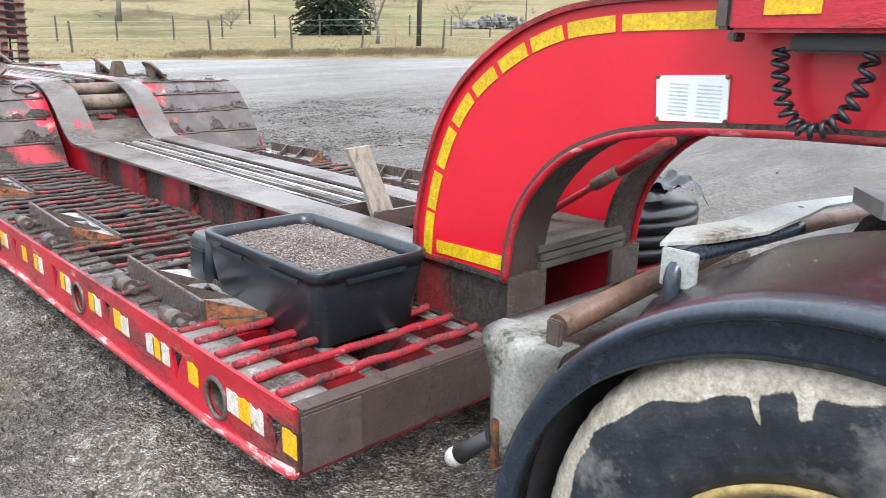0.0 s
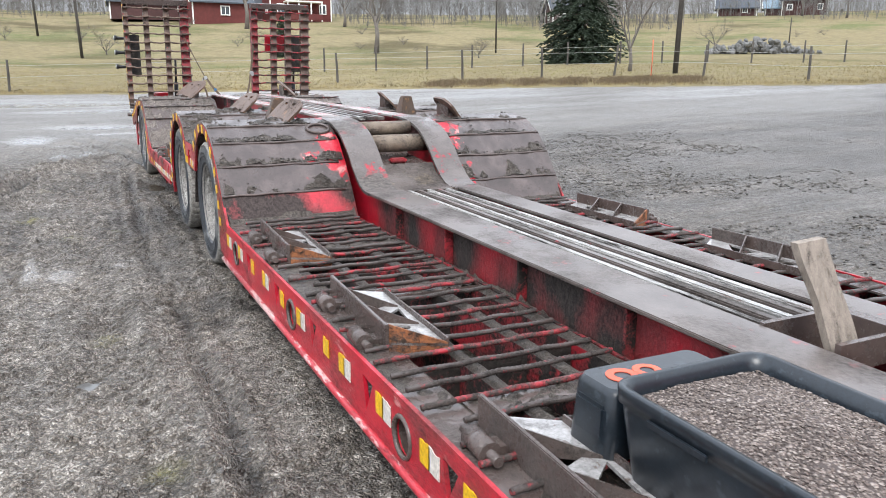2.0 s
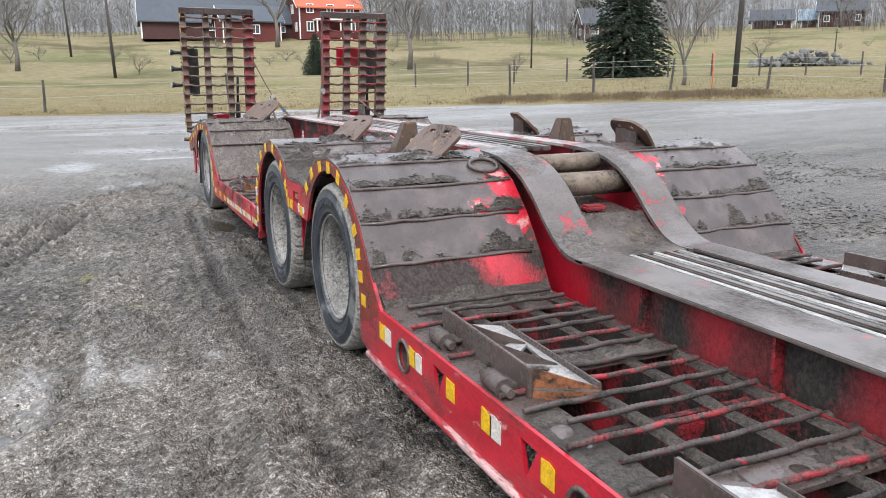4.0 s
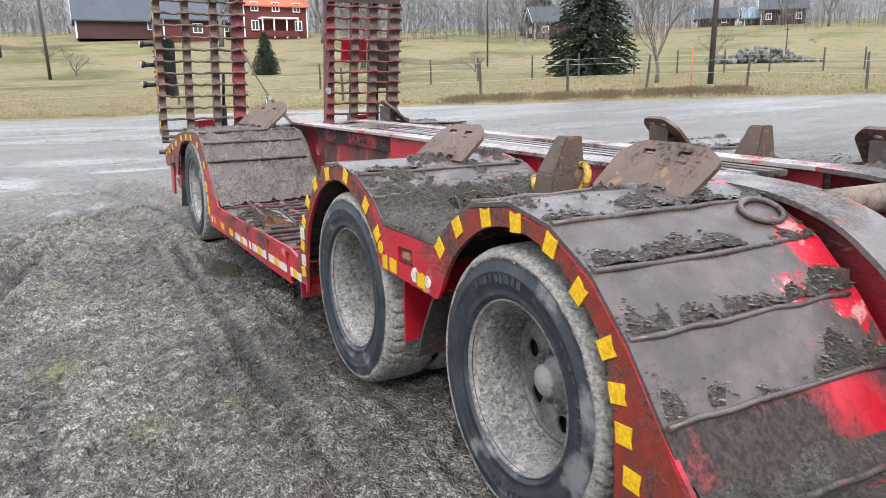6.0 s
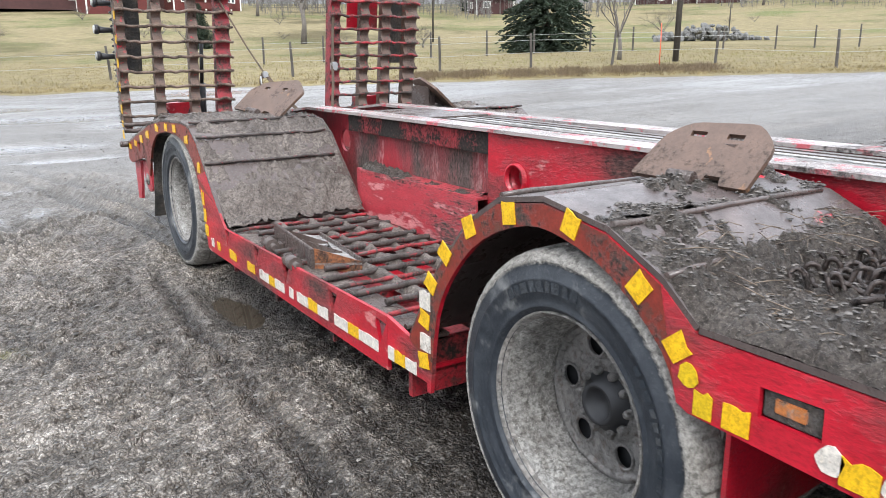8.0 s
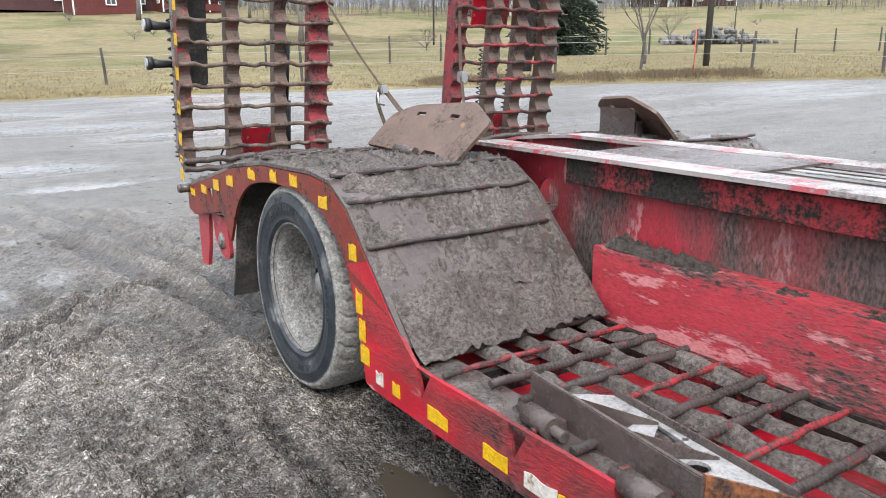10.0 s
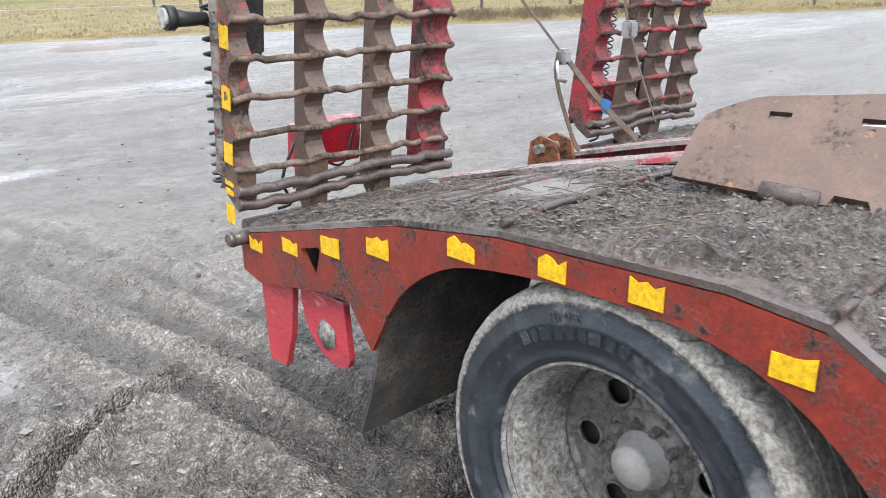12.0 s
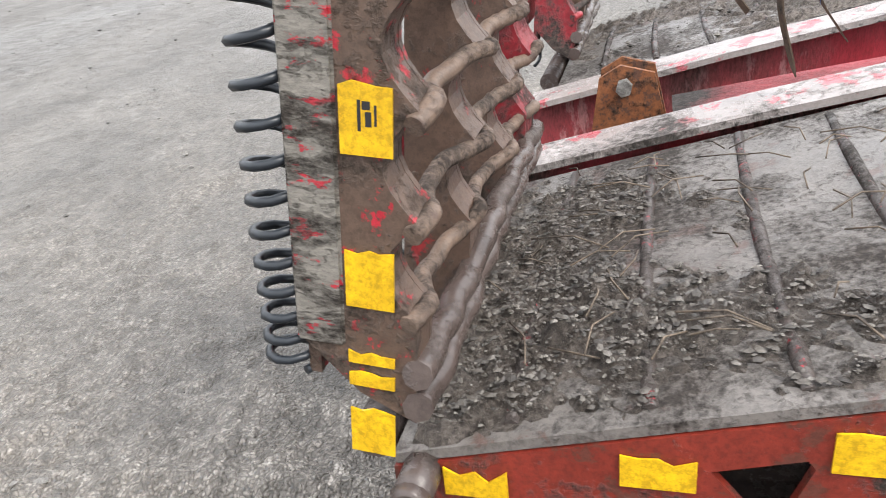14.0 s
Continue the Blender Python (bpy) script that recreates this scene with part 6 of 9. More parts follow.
# ---- fittings of the trailer ----
def outrigger(x, y, far, tilt, rnd, length=0.70, parts=2):
    """A hinged side bracket folded in on the deck: an open trough with end plates and gussets."""
    s = -1 if far else 1
    m = Matrix.Translation((x, y, 0.425)) @ Matrix.Rotation(radians(tilt), 4, "Z")
    L, d, h = length, 0.185, 0.085

    def put(bm):
        bmesh.ops.transform(bm, matrix=m @ Matrix.Diagonal((s, 1, 1, 1)), verts=bm.verts)
        return bm

    bm = bmesh.new()
    box(bm, -0.016, 0.0, -L, 0.0, -0.02, h, 0.003)
    body = part("outrigger", put(bm), M_BROWN, trailer, "folded brown steel outrigger bracket with rusty edges")
    bm = bmesh.new()
    plate(bm, [(0, -L), (d, -L - 0.09), (d, -0.12), (0, 0)], [circle(0.10, -L * 0.82, 0.028, 12), [(0.020, -L * 0.20), (0.155, -L * 0.42), (0.020, -L * 0.50)], [(0.165, -L * 0.50), (0.040, -L * 0.66), (0.150, -L * 0.74)]], 0.010, 0.020, "z")
    part("bracket_floor", put(bm), M_SHEEN_FLOOR, body)
    bm = bmesh.new()
    box(bm, d - 0.004, d + 0.006, -L - 0.085, -0.12, 0.0, 0.040, 0.002)
    part("bracket_wall", put(bm), M_BROWN, body)
    bm = bmesh.new()
    vs = [bm.verts.new(p) for p in ((0, -L, h), (0, -L, -0.02), (d, -L - 0.09, 0.024), (d, -L - 0.09, -0.02), (0, -L + 0.012, h), (0, -L + 0.012, -0.02), (d, -L - 0.078, 0.024), (d, -L - 0.078, -0.02))]
    for q in ((0, 1, 3, 2), (4, 6, 7, 5), (0, 2, 6, 4), (1, 5, 7, 3), (0, 4, 5, 1), (2, 3, 7, 6)):
        bm.faces.new([vs[i] for i in q])
    part("bracket_end", put(bm), M_RUST, body, "orange rusted end plate")
    for t in (0.34, 0.66):
        bm = bmesh.new()
        vs = [bm.verts.new((u, -L * t + v - u * 0.6, w)) for v in (0, 0.008) for u, w in ((0, h), (0, 0.012), (d * 0.9, 0.012), (d * 0.9, 0.026))]
        for q in ((0, 1, 2, 3), (7, 6, 5, 4), (0, 4, 5, 1), (1, 5, 6, 2), (2, 6, 7, 3), (3, 7, 4, 0)):
            bm.faces.new([vs[i] for i in q])
        part("gusset", put(bm), M_BROWN, body)
    for v in (-0.14, -L + 0.10):
        bm = bmesh.new()
        tube(bm, [(-0.075, v - 0.055, 0.012), (-0.075, v + 0.055, 0.012)], 0.032, 12)
        tube(bm, [(-0.075, v - 0.10, 0.012), (-0.075, v + 0.10, 0.012)], 0.015, 8)
        box(bm, -0.075, -0.01, v - 0.03, v + 0.03, -0.02, 0.012)
        part("hinge", put(bm), M_BROWN, body)
    return body


rnd = random.Random(3)
for y in (0.33, 1.66, 2.98):
    outrigger(0.145, y, False, -2, rnd)
outrigger(0.15, 7.72, False, -6, rnd, 0.62)
for y in (1.72, 3.0, 0.45, 7.72):
    outrigger(2.36, y, True, 3, rnd)

# hinged wheel pads: rear low, rear top, mid top, front top, front, low tip
PADS = (
    ((0.50, 4.36, 0.985), (0.60, 4.345, 1.10), (0.66, 4.28, 1.13), (0.69, 4.03, 1.13), (0.655, 3.94, 1.095), (0.56, 3.98, 0.98)),
    ((0.47, 5.66, 0.988), (0.585, 5.635, 1.10), (0.635, 5.58, 1.13), (0.685, 5.39, 1.132), (0.645, 5.318, 1.085), (0.53, 5.318, 0.98)),
    ((0.46, 9.24, 0.985), (0.60, 9.25, 1.11), (0.68, 9.16, 1.145), (0.80, 8.87, 1.155), (0.735, 8.71, 1.12), (0.574, 8.72, 0.945)),
)


def wheel_pad(pts, far):
    """A flat tilted plate with rounded upper corners, two slots and a notch for its hinge."""
    X = on_side(far)
    P = [Vector(p) for p in pts]
    foot, head = (P[0] + P[5]) / 2, (P[1] + P[2] + P[3] + P[4]) / 4
    along = ((P[0] - P[5]) + (P[1] - P[4]) + (P[2] - P[3])).normalized()
    up = (head - foot) - along * (head - foot).dot(along)
    up.normalize()
    nrm = along.cross(up).normalized()
    if nrm.z < 0:
        nrm = -nrm
    flat = [((p - foot).dot(along), (p - foot).dot(up)) for p in P]
    # corner by corner, the sharp ones cut round
    loop = []
    for i in range(6):
        p, q, r = (Vector(flat[k % 6]) for k in (i + 5, i, i + 1))
        cut = 0.028 if i in (1, 2, 3, 4) else 0.008
        a, b = q + (p - q).normalized() * cut, q + (r - q).normalized() * cut
        loop += [tuple(a), tuple(q * 0.5 + (a + b) * 0.25), tuple(b)]
    u5, v5 = flat[5]
    u0, v0 = flat[0]
    at = lambda t, h: (u5 + (u0 - u5) * t, v5 + (v0 - v5) * t + h)
    loop += [at(0.22, 0.0), at(0.24, 0.028), at(0.36, 0.028), at(0.38, 0.0)]
    slots = []
    for t in (0.30, 0.64):
        c = Vector(flat[1]).lerp(Vector(flat[4]), t)
        c.y = (flat[1][1] + flat[4][1]) / 2 + 0.012
        slots.append([(c.x - 0.024, c.y - 0.010), (c.x + 0.024, c.y - 0.010), (c.x + 0.024, c.y + 0.010), (c.x - 0.024, c.y + 0.010)])
    m = Matrix((along, up, nrm)).transposed().to_4x4()
    m.translation = foot
    if far:
        m = Matrix.Translation((W, 0, 0)) @ Matrix.Diagonal((-1, 1, 1, 1)) @ m
    bm = bmesh.new()
    plate(bm, loop, slots, -0.016, 0.0, "z", 0, m)
    pad = part("wheel_pad", bm, M_PAD, trailer, "tilted brown steel pad with two slots")
    bm = bmesh.new()
    a, b = P[5].lerp(P[0], 0.40), P[5].lerp(P[0], 0.62)
    tube(bm, [(X(v.x - 0.012), v.y, v.z + 0.008) for v in (a, b)], 0.022, 10)
    part("hinge", bm, M_BROWN, pad)
    bm = bmesh.new()
    y0, y1, xm, zt = P[3].y + 0.03, P[2].y - 0.02, (P[2].x + P[3].x) / 2 - 0.05, (P[2].z + P[3].z) / 2
    box(bm, X(xm), X(xm + 0.014), y0, y1, 0.93, zt - 0.05)
    for y in (y0, y1):
        box(bm, X(xm - 0.04), X(xm), y - 0.006, y + 0.006, 0.92, zt - 0.11)
    part("prop", bm, M_BROWN, pad, "upright steel prop under the pad")


for pts in PADS:
    for far in (False, True):
        wheel_pad(pts, far)


def stake(far):
    X = on_side(far)
    bm = bmesh.new()
    rows = (((0.60, 4.735), (0.60, 4.875), (0.76, 4.885), (0.76, 4.72)), ((0.612, 4.73), (0.612, 4.85), (0.755, 4.86), (0.755, 4.715)), ((0.66, 4.715), (0.66, 4.785), (0.735, 4.79), (0.735, 4.71)))
    ring = [[bm.verts.new((X(x), y, z)) for x, y in row] for row, z in zip(rows, (0.81, 0.97, 1.12))]
    for a, b in zip(ring, ring[1:]):
        for i in range(4):
            bm.faces.new((a[i], a[(i + 1) % 4], b[(i + 1) % 4], b[i]))
    bm.faces.new(ring[-1])
    bm.faces.new(ring[0][::-1])
    bmesh.ops.bevel(bm, geom=bm.edges[:], offset=0.006, segments=2, affect="EDGES")
    part("wedge_stake", bm, M_WEDGE, trailer, "rust-stained tapered steel wedge on the deck")


stake(False)
stake(True)


# ---- loading ramps ----
def scallop(y0, y1, z0, zbar, z1, step, depth):
    """An upright bar's outline, with rounded bites between the rungs on its front edge."""
    pts = [((y0 + y1) / 2, z0 + 0.03), (y1, z0 + 0.09), (y1, z1), (y0, z1), (y0, zbar)]
    z = zbar
    while z - step > max(z0, 0.15):
        for t in np.linspace(0, 1, 8)[1:]:
            pts.append((y0 + depth * math.sin(math.pi * t), z - step * t))
        z -= step
    return pts + [(y0, z0)]


def ramp_unit(far):
    rnd = random.Random(40 + far)
    x0 = 1.72 if far else -0.02
    hinge = Matrix.Translation((x0, 10.535, 0.70)) @ Matrix.Rotation(radians(7.2), 4, "X")
    H, Wd = 1.545, 0.86
    bm = bmesh.new()
    box(bm, 0, Wd, -0.06, 0.08, H - 0.075, H, 0.005)
    ramp = part("loading_ramp", bm, M_BROWN_RED, trailer, "upright ladder-like loading ramp, brown with red paint")
    ramp.matrix_basis = hinge
    spans = ((0.0, 0.062), (0.258, 0.328), (0.528, 0.598), (0.738, 0.855)) if not far else ((0.0, 0.09), (0.285, 0.37), (0.50, 0.59), (0.735, 0.86))
    for k, (u0, u1) in enumerate(spans):
        red = (k == 3) if not far else k == 0
        mat = M_RED_OLD if red else M_RAMP_BROWN
        bm = bmesh.new()
        for x in (u0, u1 - 0.010):
            plate(bm, scallop(-0.092, 0.036 if k == 0 else 0.0, 0.06 if k in (0, 3) else -0.02, 1.44, H - 0.06, 0.1135, 0.036), [], x, x + 0.010)
        box(bm, u0 + 0.010, u1 - 0.010, 0.022 if k == 0 else -0.014, 0.036 if k == 0 else 0.0, 0.10, H - 0.06)
        edge = scallop(-0.0915, 0.05, 0.06 if k in (0, 3) else -0.02, 1.44, H - 0.06, 0.1135, 0.036)[4:]
        rows = [[bm.verts.new((x, y, z)) for x in (u0 + 0.010, u1 - 0.010)] for y, z in edge]
        for a, b in zip(rows, rows[1:]):
            bm.faces.new((a[0], a[1], b[1], b[0]))
        part("beam", bm, M_RAMP_SIDE if k == 0 and not far else mat, ramp)
        if k == 0 and not far:
            for z, h in ((0.040, 0.032), (0.112, 0.010), (0.14, 0.008), (0.238, 0.034), (0.408, 0.036), (0.585, 0.034), (0.76, 0.03), (0.935, 0.03), (1.11, 0.03), (1.285, 0.03), (1.45, 0.03)):
                bm = bmesh.new()
                plate(bm, torn(-0.068, -0.016, z - h, z + h, 0.006, rnd), [], -0.0008, -0.0035)
                tape = part("reflector", bm, M_YEL, ramp)
                if 0.4 < z < 0.42:
                    bm = bmesh.new()
                    for y0, z0, w, hh in ((-0.043, 0.421, 0.004, 0.004), (-0.045, 0.408, 0.003, 0.007), (-0.036, 0.411, 0.0016, 0.015), (-0.052, 0.412, 0.0012, 0.010)):
                        plate(bm, [(y0 - w, z0 - hh), (y0 + w, z0 - hh), (y0 + w, z0 + hh), (y0 - w, z0 + hh)], [], -0.0036, -0.0040)
                    stamp = part("tape_print", bm, M_DARK, ramp)
                    stamp["kind"] = "stuff"
            bm = bmesh.new()
            box(bm, -0.0035, 0.06, -0.012, 0.043, 0.150, H - 0.1, 0.003)
            part("edge_strip", bm, M_SCUFFED, ramp, "scuffed grey edge strip")
    mids = [(a + b) / 2 for a, b in spans]
    for k, z in enumerate((0.085, 0.13, 0.19, 0.302, 0.415, 0.53, 0.642, 0.756, 0.87, 0.983, 1.10, 1.21, 1.325, 1.44)):
        bm = bmesh.new()
        pts = []
        thick = 0.018 if k < 2 else 0.0112
        for t in np.linspace(-0.004, Wd + 0.02, 22):
            near = max(math.exp(-((t - m) / 0.055) ** 2) for m in mids)
            y = (-0.064 - 0.034 * near) if k > 1 else -0.095
            pts.append((t, y + 0.004 * rnd.uniform(-1, 1), z + 0.006 * rnd.uniform(-1, 1) - (0.012 * (1 - near) if k > 1 else 0.008 * math.sin(9 * t))))
        fine_pts = smooth_line(pts, 4)
        tube(bm, fine_pts, [thick * (1.0 if k < 2 or i < 46 else (1.14 if i % 2 else 0.96)) for i in range(len(fine_pts))], 8)
        part("bar", bm, M_BROWN if k < 2 else (M_REBAR if far else M_RUNG), ramp)
    bm = bmesh.new()
    tube(bm, [(0.06, -0.02, -0.03), (Wd - 0.02, -0.02, -0.03)], 0.030, 12)
    tube(bm, [(-0.03, -0.095, -0.025), (0.03, -0.095, -0.025)], 0.024, 14)
    tube(bm, [(-0.044, -0.095, -0.025), (-0.03, -0.095, -0.025)], [0.019, 0.026], 14)
    part("hinge_tube", bm, M_BROWN, ramp)
    bm = bmesh.new()
    plate(bm, [(0.33, 0.09), (0.60, 0.09), (0.60, 0.25), (0.33, 0.24)], [], 0.10, 0.16, "y")
    part("lower_box", bm, M_RED, ramp, "small red box with loose wires")
    bm = bmesh.new()
    tube(bm, smooth_line([(0.36, 0.095, 0.20), (0.42, 0.05, 0.12), (0.50, 0.06, 0.10), (0.56, 0.09, 0.21)], 4), 0.005, 5)
    tube(bm, smooth_line([(0.30, 0.07, 0.20), (0.24, 0.05, 0.08), (0.27, 0.04, 0.0), (0.22, 0.05, -0.02)], 4), 0.006, 5)
    part("wire", bm, M_CABLE, ramp)
    bm = bmesh.new()
    tube(bm, [(0.66, 0.09, 0.02), (0.66, 0.09, 0.40)], 0.030, 12)
    tube(bm, [(0.66, 0.09, 0.40), (0.67, 0.09, 0.72)], 0.016, 10)
    part("cylinder", bm, M_DARK, ramp, "black hydraulic cylinder")
    if not far:
        bm = bmesh.new()
        box(bm, 0.05, 0.20, 0.075, 0.10, 0.50, 1.06, 0.008)
        part("panel", bm, M_FLAP, ramp, "grey-brown lamp panel")
        for z in (0.62, 0.815, 1.01):
            bm = bmesh.new()
            tube(bm, [(0.0, 0.065, z), (-0.06, 0.065, z), (-0.10, 0.065, z + 0.004)], [0.018, 0.022, 0.027], 12)
            tube(bm, [(-0.10, 0.065, z + 0.004), (-0.125, 0.065, z + 0.005)], 0.036, 14)
            lamp = part("marker_lamp", bm, M_DARK, ramp, "black marker lamp on a rubber stalk")
            bm = bmesh.new()
            tube(bm, [(-0.125, 0.065, z + 0.005), (-0.135, 0.065, z + 0.005)], 0.028, 14)
            part("lens", bm, M_GREYPLATE, ramp)
        part("coiled_cable", coil((0.02, 0.088, 1.0), (0.03, 0.062, 0.10), 0.030, 22, 0.0056, pull=1.25), M_CABLE, ramp, "black coiled cable")
        bm = coil((0.30, 0.06, 0.02), (0.44, 0.06, 0.02), 0.020, 8, 0.005)
        part("coiled_cable", bm, M_CABLE, ramp)
    else:
        bm = bmesh.new()
        box(bm, 0.22, 0.52, 0.065, 0.085, 0.86, 1.10, 0.004)
        part("panel", bm, M_RED, ramp, "red square plate")
        bm = bmesh.new()
        box(bm, 0.60, 0.78, 0.065, 0.085, 0.55, 1.10, 0.004)
        part("panel", bm, M_FLAP, ramp)
        part("coiled_cable", coil((0.62, 0.12, 0.56), (0.60, 0.12, 0.10), 0.026, 14, 0.005), M_CABLE, ramp)
        part("coiled_cable", coil((0.36, 0.12, 0.70), (0.36, 0.12, 0.12), 0.014, 18, 0.004), M_CABLE, ramp)


ramp_unit(False)
ramp_unit(True)

# rubble on the tail and the middle deck
def clods(name, count, place, parent, mat, label, lo=0.004, hi=0.016, seed=1):
    """Many small lumps as one object of stuff."""
    rnd = np.random.RandomState(seed)
    ico = [(0, 0, 1), (0.89, 0, 0.45), (0.28, 0.85, 0.45), (-0.72, 0.53, 0.45), (-0.72, -0.53, 0.45), (0.28, -0.85, 0.45), (0, 0, -0.4)]
    tri = [(0, 1, 2), (0, 2, 3), (0, 3, 4), (0, 4, 5), (0, 5, 1), (6, 2, 1), (6, 3, 2), (6, 4, 3), (6, 5, 4), (6, 1, 5)]
    base = np.array(ico)
    pts = place(rnd, count)
    size = lo + (hi - lo) * rnd.rand(count) ** 4
    ang = rnd.rand(count) * 6.28
    sc = 0.6 + 0.8 * rnd.rand(count, 1, 3)
    jit = base[None] * np.array((1.2, 0.85, 0.8)) * sc * (0.8 + 0.4 * rnd.rand(count, 7, 1))
    c, s = np.cos(ang)[:, None], np.sin(ang)[:, None]
    rot = np.stack([jit[..., 0] * c - jit[..., 1] * s, jit[..., 0] * s + jit[..., 1] * c, jit[..., 2] * 0.8], -1)
    v = rot * size[:, None, None] + pts[:, None, :]
    f = (np.array(tri)[None] + 7 * np.arange(count)[:, None, None]).reshape(-1, 3)
    me = bpy.data.meshes.new(name)
    me.from_pydata(v.reshape(-1, 3).tolist(), [], f.tolist())
    me.materials.append(mat)
    ob = new(name, me)
    ob.parent = parent
    return tagged(ob, label, "" if parent else "gravel", kind="stuff")


def on_mud(prof, cover, seed, thick, y0, y1, patch=2.2):
    """Lumps that lie on the loose earth of a near-side deck."""
    def f(rnd, n):
        x, y = 0.03 + 0.79 * rnd.rand(9 * n), y0 + (y1 - y0) * rnd.rand(9 * n)
        top = mud_top(x, y, prof, 0.0, 0.86, cover, seed, thick, patch)
        steel = np.interp(y, [p[0] for p in prof], [p[1] for p in prof])
        pick = np.argsort(top < steel + 0.002, kind="stable")[:n]
        return np.stack([x, y, np.maximum(top, steel) + 0.001], -1)[pick]
    return f


def on_deck(prof, x0, x1, y0, y1):
    def f(rnd, n):
        x, y = x0 + (x1 - x0) * rnd.rand(n), y0 + (y1 - y0) * rnd.rand(n)
        z = np.interp(y, [p[0] for p in prof], [p[1] for p in prof]) + 0.006
        return np.stack([x, y, z], -1)
    return f


M_CLOD = speckle("earth_clod", (0.045, 0.038, 0.033), (0.110, 0.095, 0.082), (0.20, 0.18, 0.158), 0.5)
M_CLAY_CLOD = speckle("clay_clod", (0.050, 0.043, 0.038), (0.150, 0.132, 0.118), (0.26, 0.236, 0.212), 0.55)
clods("earth", 11000, on_mud(DECK3, 0.63, 13.0, 0.03, 8.28, 10.45), trailer, M_CLAY_CLOD, "clay crumbs on the rear arch", lo=0.0015, hi=0.006, seed=4)
clods("earth", 11000, on_mud(DECK3, 0.63, 13.0, 0.03, 9.15, 10.46), trailer, M_CLOD, "dark earth clods on the tail", 0.0018, 0.0075, seed=14)
clods("earth", 1500, on_mud(ARCH1[4:] + MID[1:], 0.34, 3.0, 0.03, 3.95, 4.6, 6.0), trailer, M_CLOD, "earth clods on the front arch", 0.002, 0.007, seed=5)
clods("earth", 2200, on_mud(ARCH2, 0.42, 8.0, 0.03, 5.1, 5.95, 5.0), trailer, M_CLOD, "earth clods on the middle arch", 0.002, 0.007, seed=25)


bm = bmesh.new()
ring = [(0.76 + 0.075 * math.cos(a) * (1.15 if math.cos(a) < 0 else 0.9), 3.862 + 0.050 * math.sin(a)) for a in np.linspace(0, 2 * math.pi, 24, endpoint=False)]
tube(bm, [(x, y, float(np.interp(y, [p[0] for p in ARCH1], [p[1] for p in ARCH1])) + 0.010) for x, y in ring + ring[:1]], 0.010, 8)
part("lashing_ring", bm, M_BROWN, trailer, "worn lashing ring lying in the mud")


def on_berms(rnd, n):
    """Crumbs on the earth above the ribs."""
    at = np.concatenate(BERMS)
    return at[rnd.randint(0, len(at), n)] + np.array((0.006, 0.006, 0.003)) * rnd.randn(n, 3)


clods("earth", 12000, on_berms, trailer, M_CLOD, "dark crumbs caught above the ribs", 0.002, 0.0085, seed=26)
clods("earth", 900, on_deck(ARCH1 + ARCH2 + ARCH3, 1.66, 2.47, 3.8, 10.4), trailer, M_CLOD, "earth clods on the arches", seed=6)


clods("earth", 4500, on_mud([(4.42, 0.90), (4.58, 0.80), (5.02, 0.80), (5.16, 0.90)], 0.86, 71.0, 0.045, 4.46, 5.14), trailer, M_CLOD, "earth clods and bark on the low middle deck", 0.002, 0.008, seed=15)


def twigs(name, n, x0, x1, y0, y1, prof, seed):
    rnd = random.Random(seed)
    bm = bmesh.new()
    for _ in range(n):
        x, y, a, L = rnd.uniform(x0, x1), rnd.uniform(y0, y1), rnd.uniform(0, 6.28), rnd.uniform(0.04, 0.13)
        z = float(np.interp(y, [p[0] for p in prof], [p[1] for p in prof])) + 0.02
        tube(bm, [(x, y, z), (x + L * 0.5 * math.cos(a), y + L * 0.5 * math.sin(a), z + 0.008), (x + L * math.cos(a + 0.2), y + L * math.sin(a + 0.2), z)], 0.0014, 4)
    ob = part(name, bm, M_TAN, trailer, "dry twigs and straw in the mud")
    ob["kind"] = "stuff"


twigs("straw_litter", 130, 0.06, 0.8, 9.0, 10.4, ARCH3, 2)
twigs("straw_litter", 300, 0.06, 0.8, 4.5, 5.2, ARCH1 + ARCH2, 3)


# ---- loose things on the trailer ----
def rounded(x0, x1, y0, y1, r, n=6):
    out = []
    for cx, cy, a in ((x1 - r, y1 - r, 0), (x0 + r, y1 - r, 90), (x0 + r, y0 + r, 180), (x1 - r, y0 + r, 270)):
        out += [(cx + r * math.cos(radians(a + 90 * k / n)), cy + r * math.sin(radians(a + 90 * k / n))) for k in range(n + 1)]
    return out


def rings(bm, loops, mat=0):
    """Joins closed loops of equal length, one above the other."""
    vs = [[bm.verts.new(p) for p in lo] for lo in loops]
    for a, b in zip(vs, vs[1:]):
        for i in range(len(a)):
            f = bm.faces.new((a[i], a[(i + 1) % len(a)], b[(i + 1) % len(a)], b[i]))
            f.smooth, f.material_index = True, mat
    return vs


tub = root("plastic_tub", (0.505, -0.43, 0.437), "black plastic mortar tub filled with gravel on the deck", "tub")
bm = bmesh.new()
spec = [(-0.03, 0.20, 0.33, 0.05), (-0.025, 0.205, 0.335, 0.05), (0.18, 0.228, 0.366, 0.05), (0.196, 0.228, 0.366, 0.05), (0.198, 0.236, 0.376, 0.05), (0.232, 0.240, 0.380, 0.055), (0.238, 0.236, 0.376, 0.055), (0.236, 0.222, 0.362, 0.05), (0.20, 0.216, 0.356, 0.05), (0.16, 0.21, 0.35, 0.05)]
vs = rings(bm, [[(x, y, z) for x, y in rounded(-a, a, -b, b, r)] for z, a, b, r in spec])
bm.faces.new(vs[0][::-1])
part("tub_body", bm, M_PLASTIC, tub)
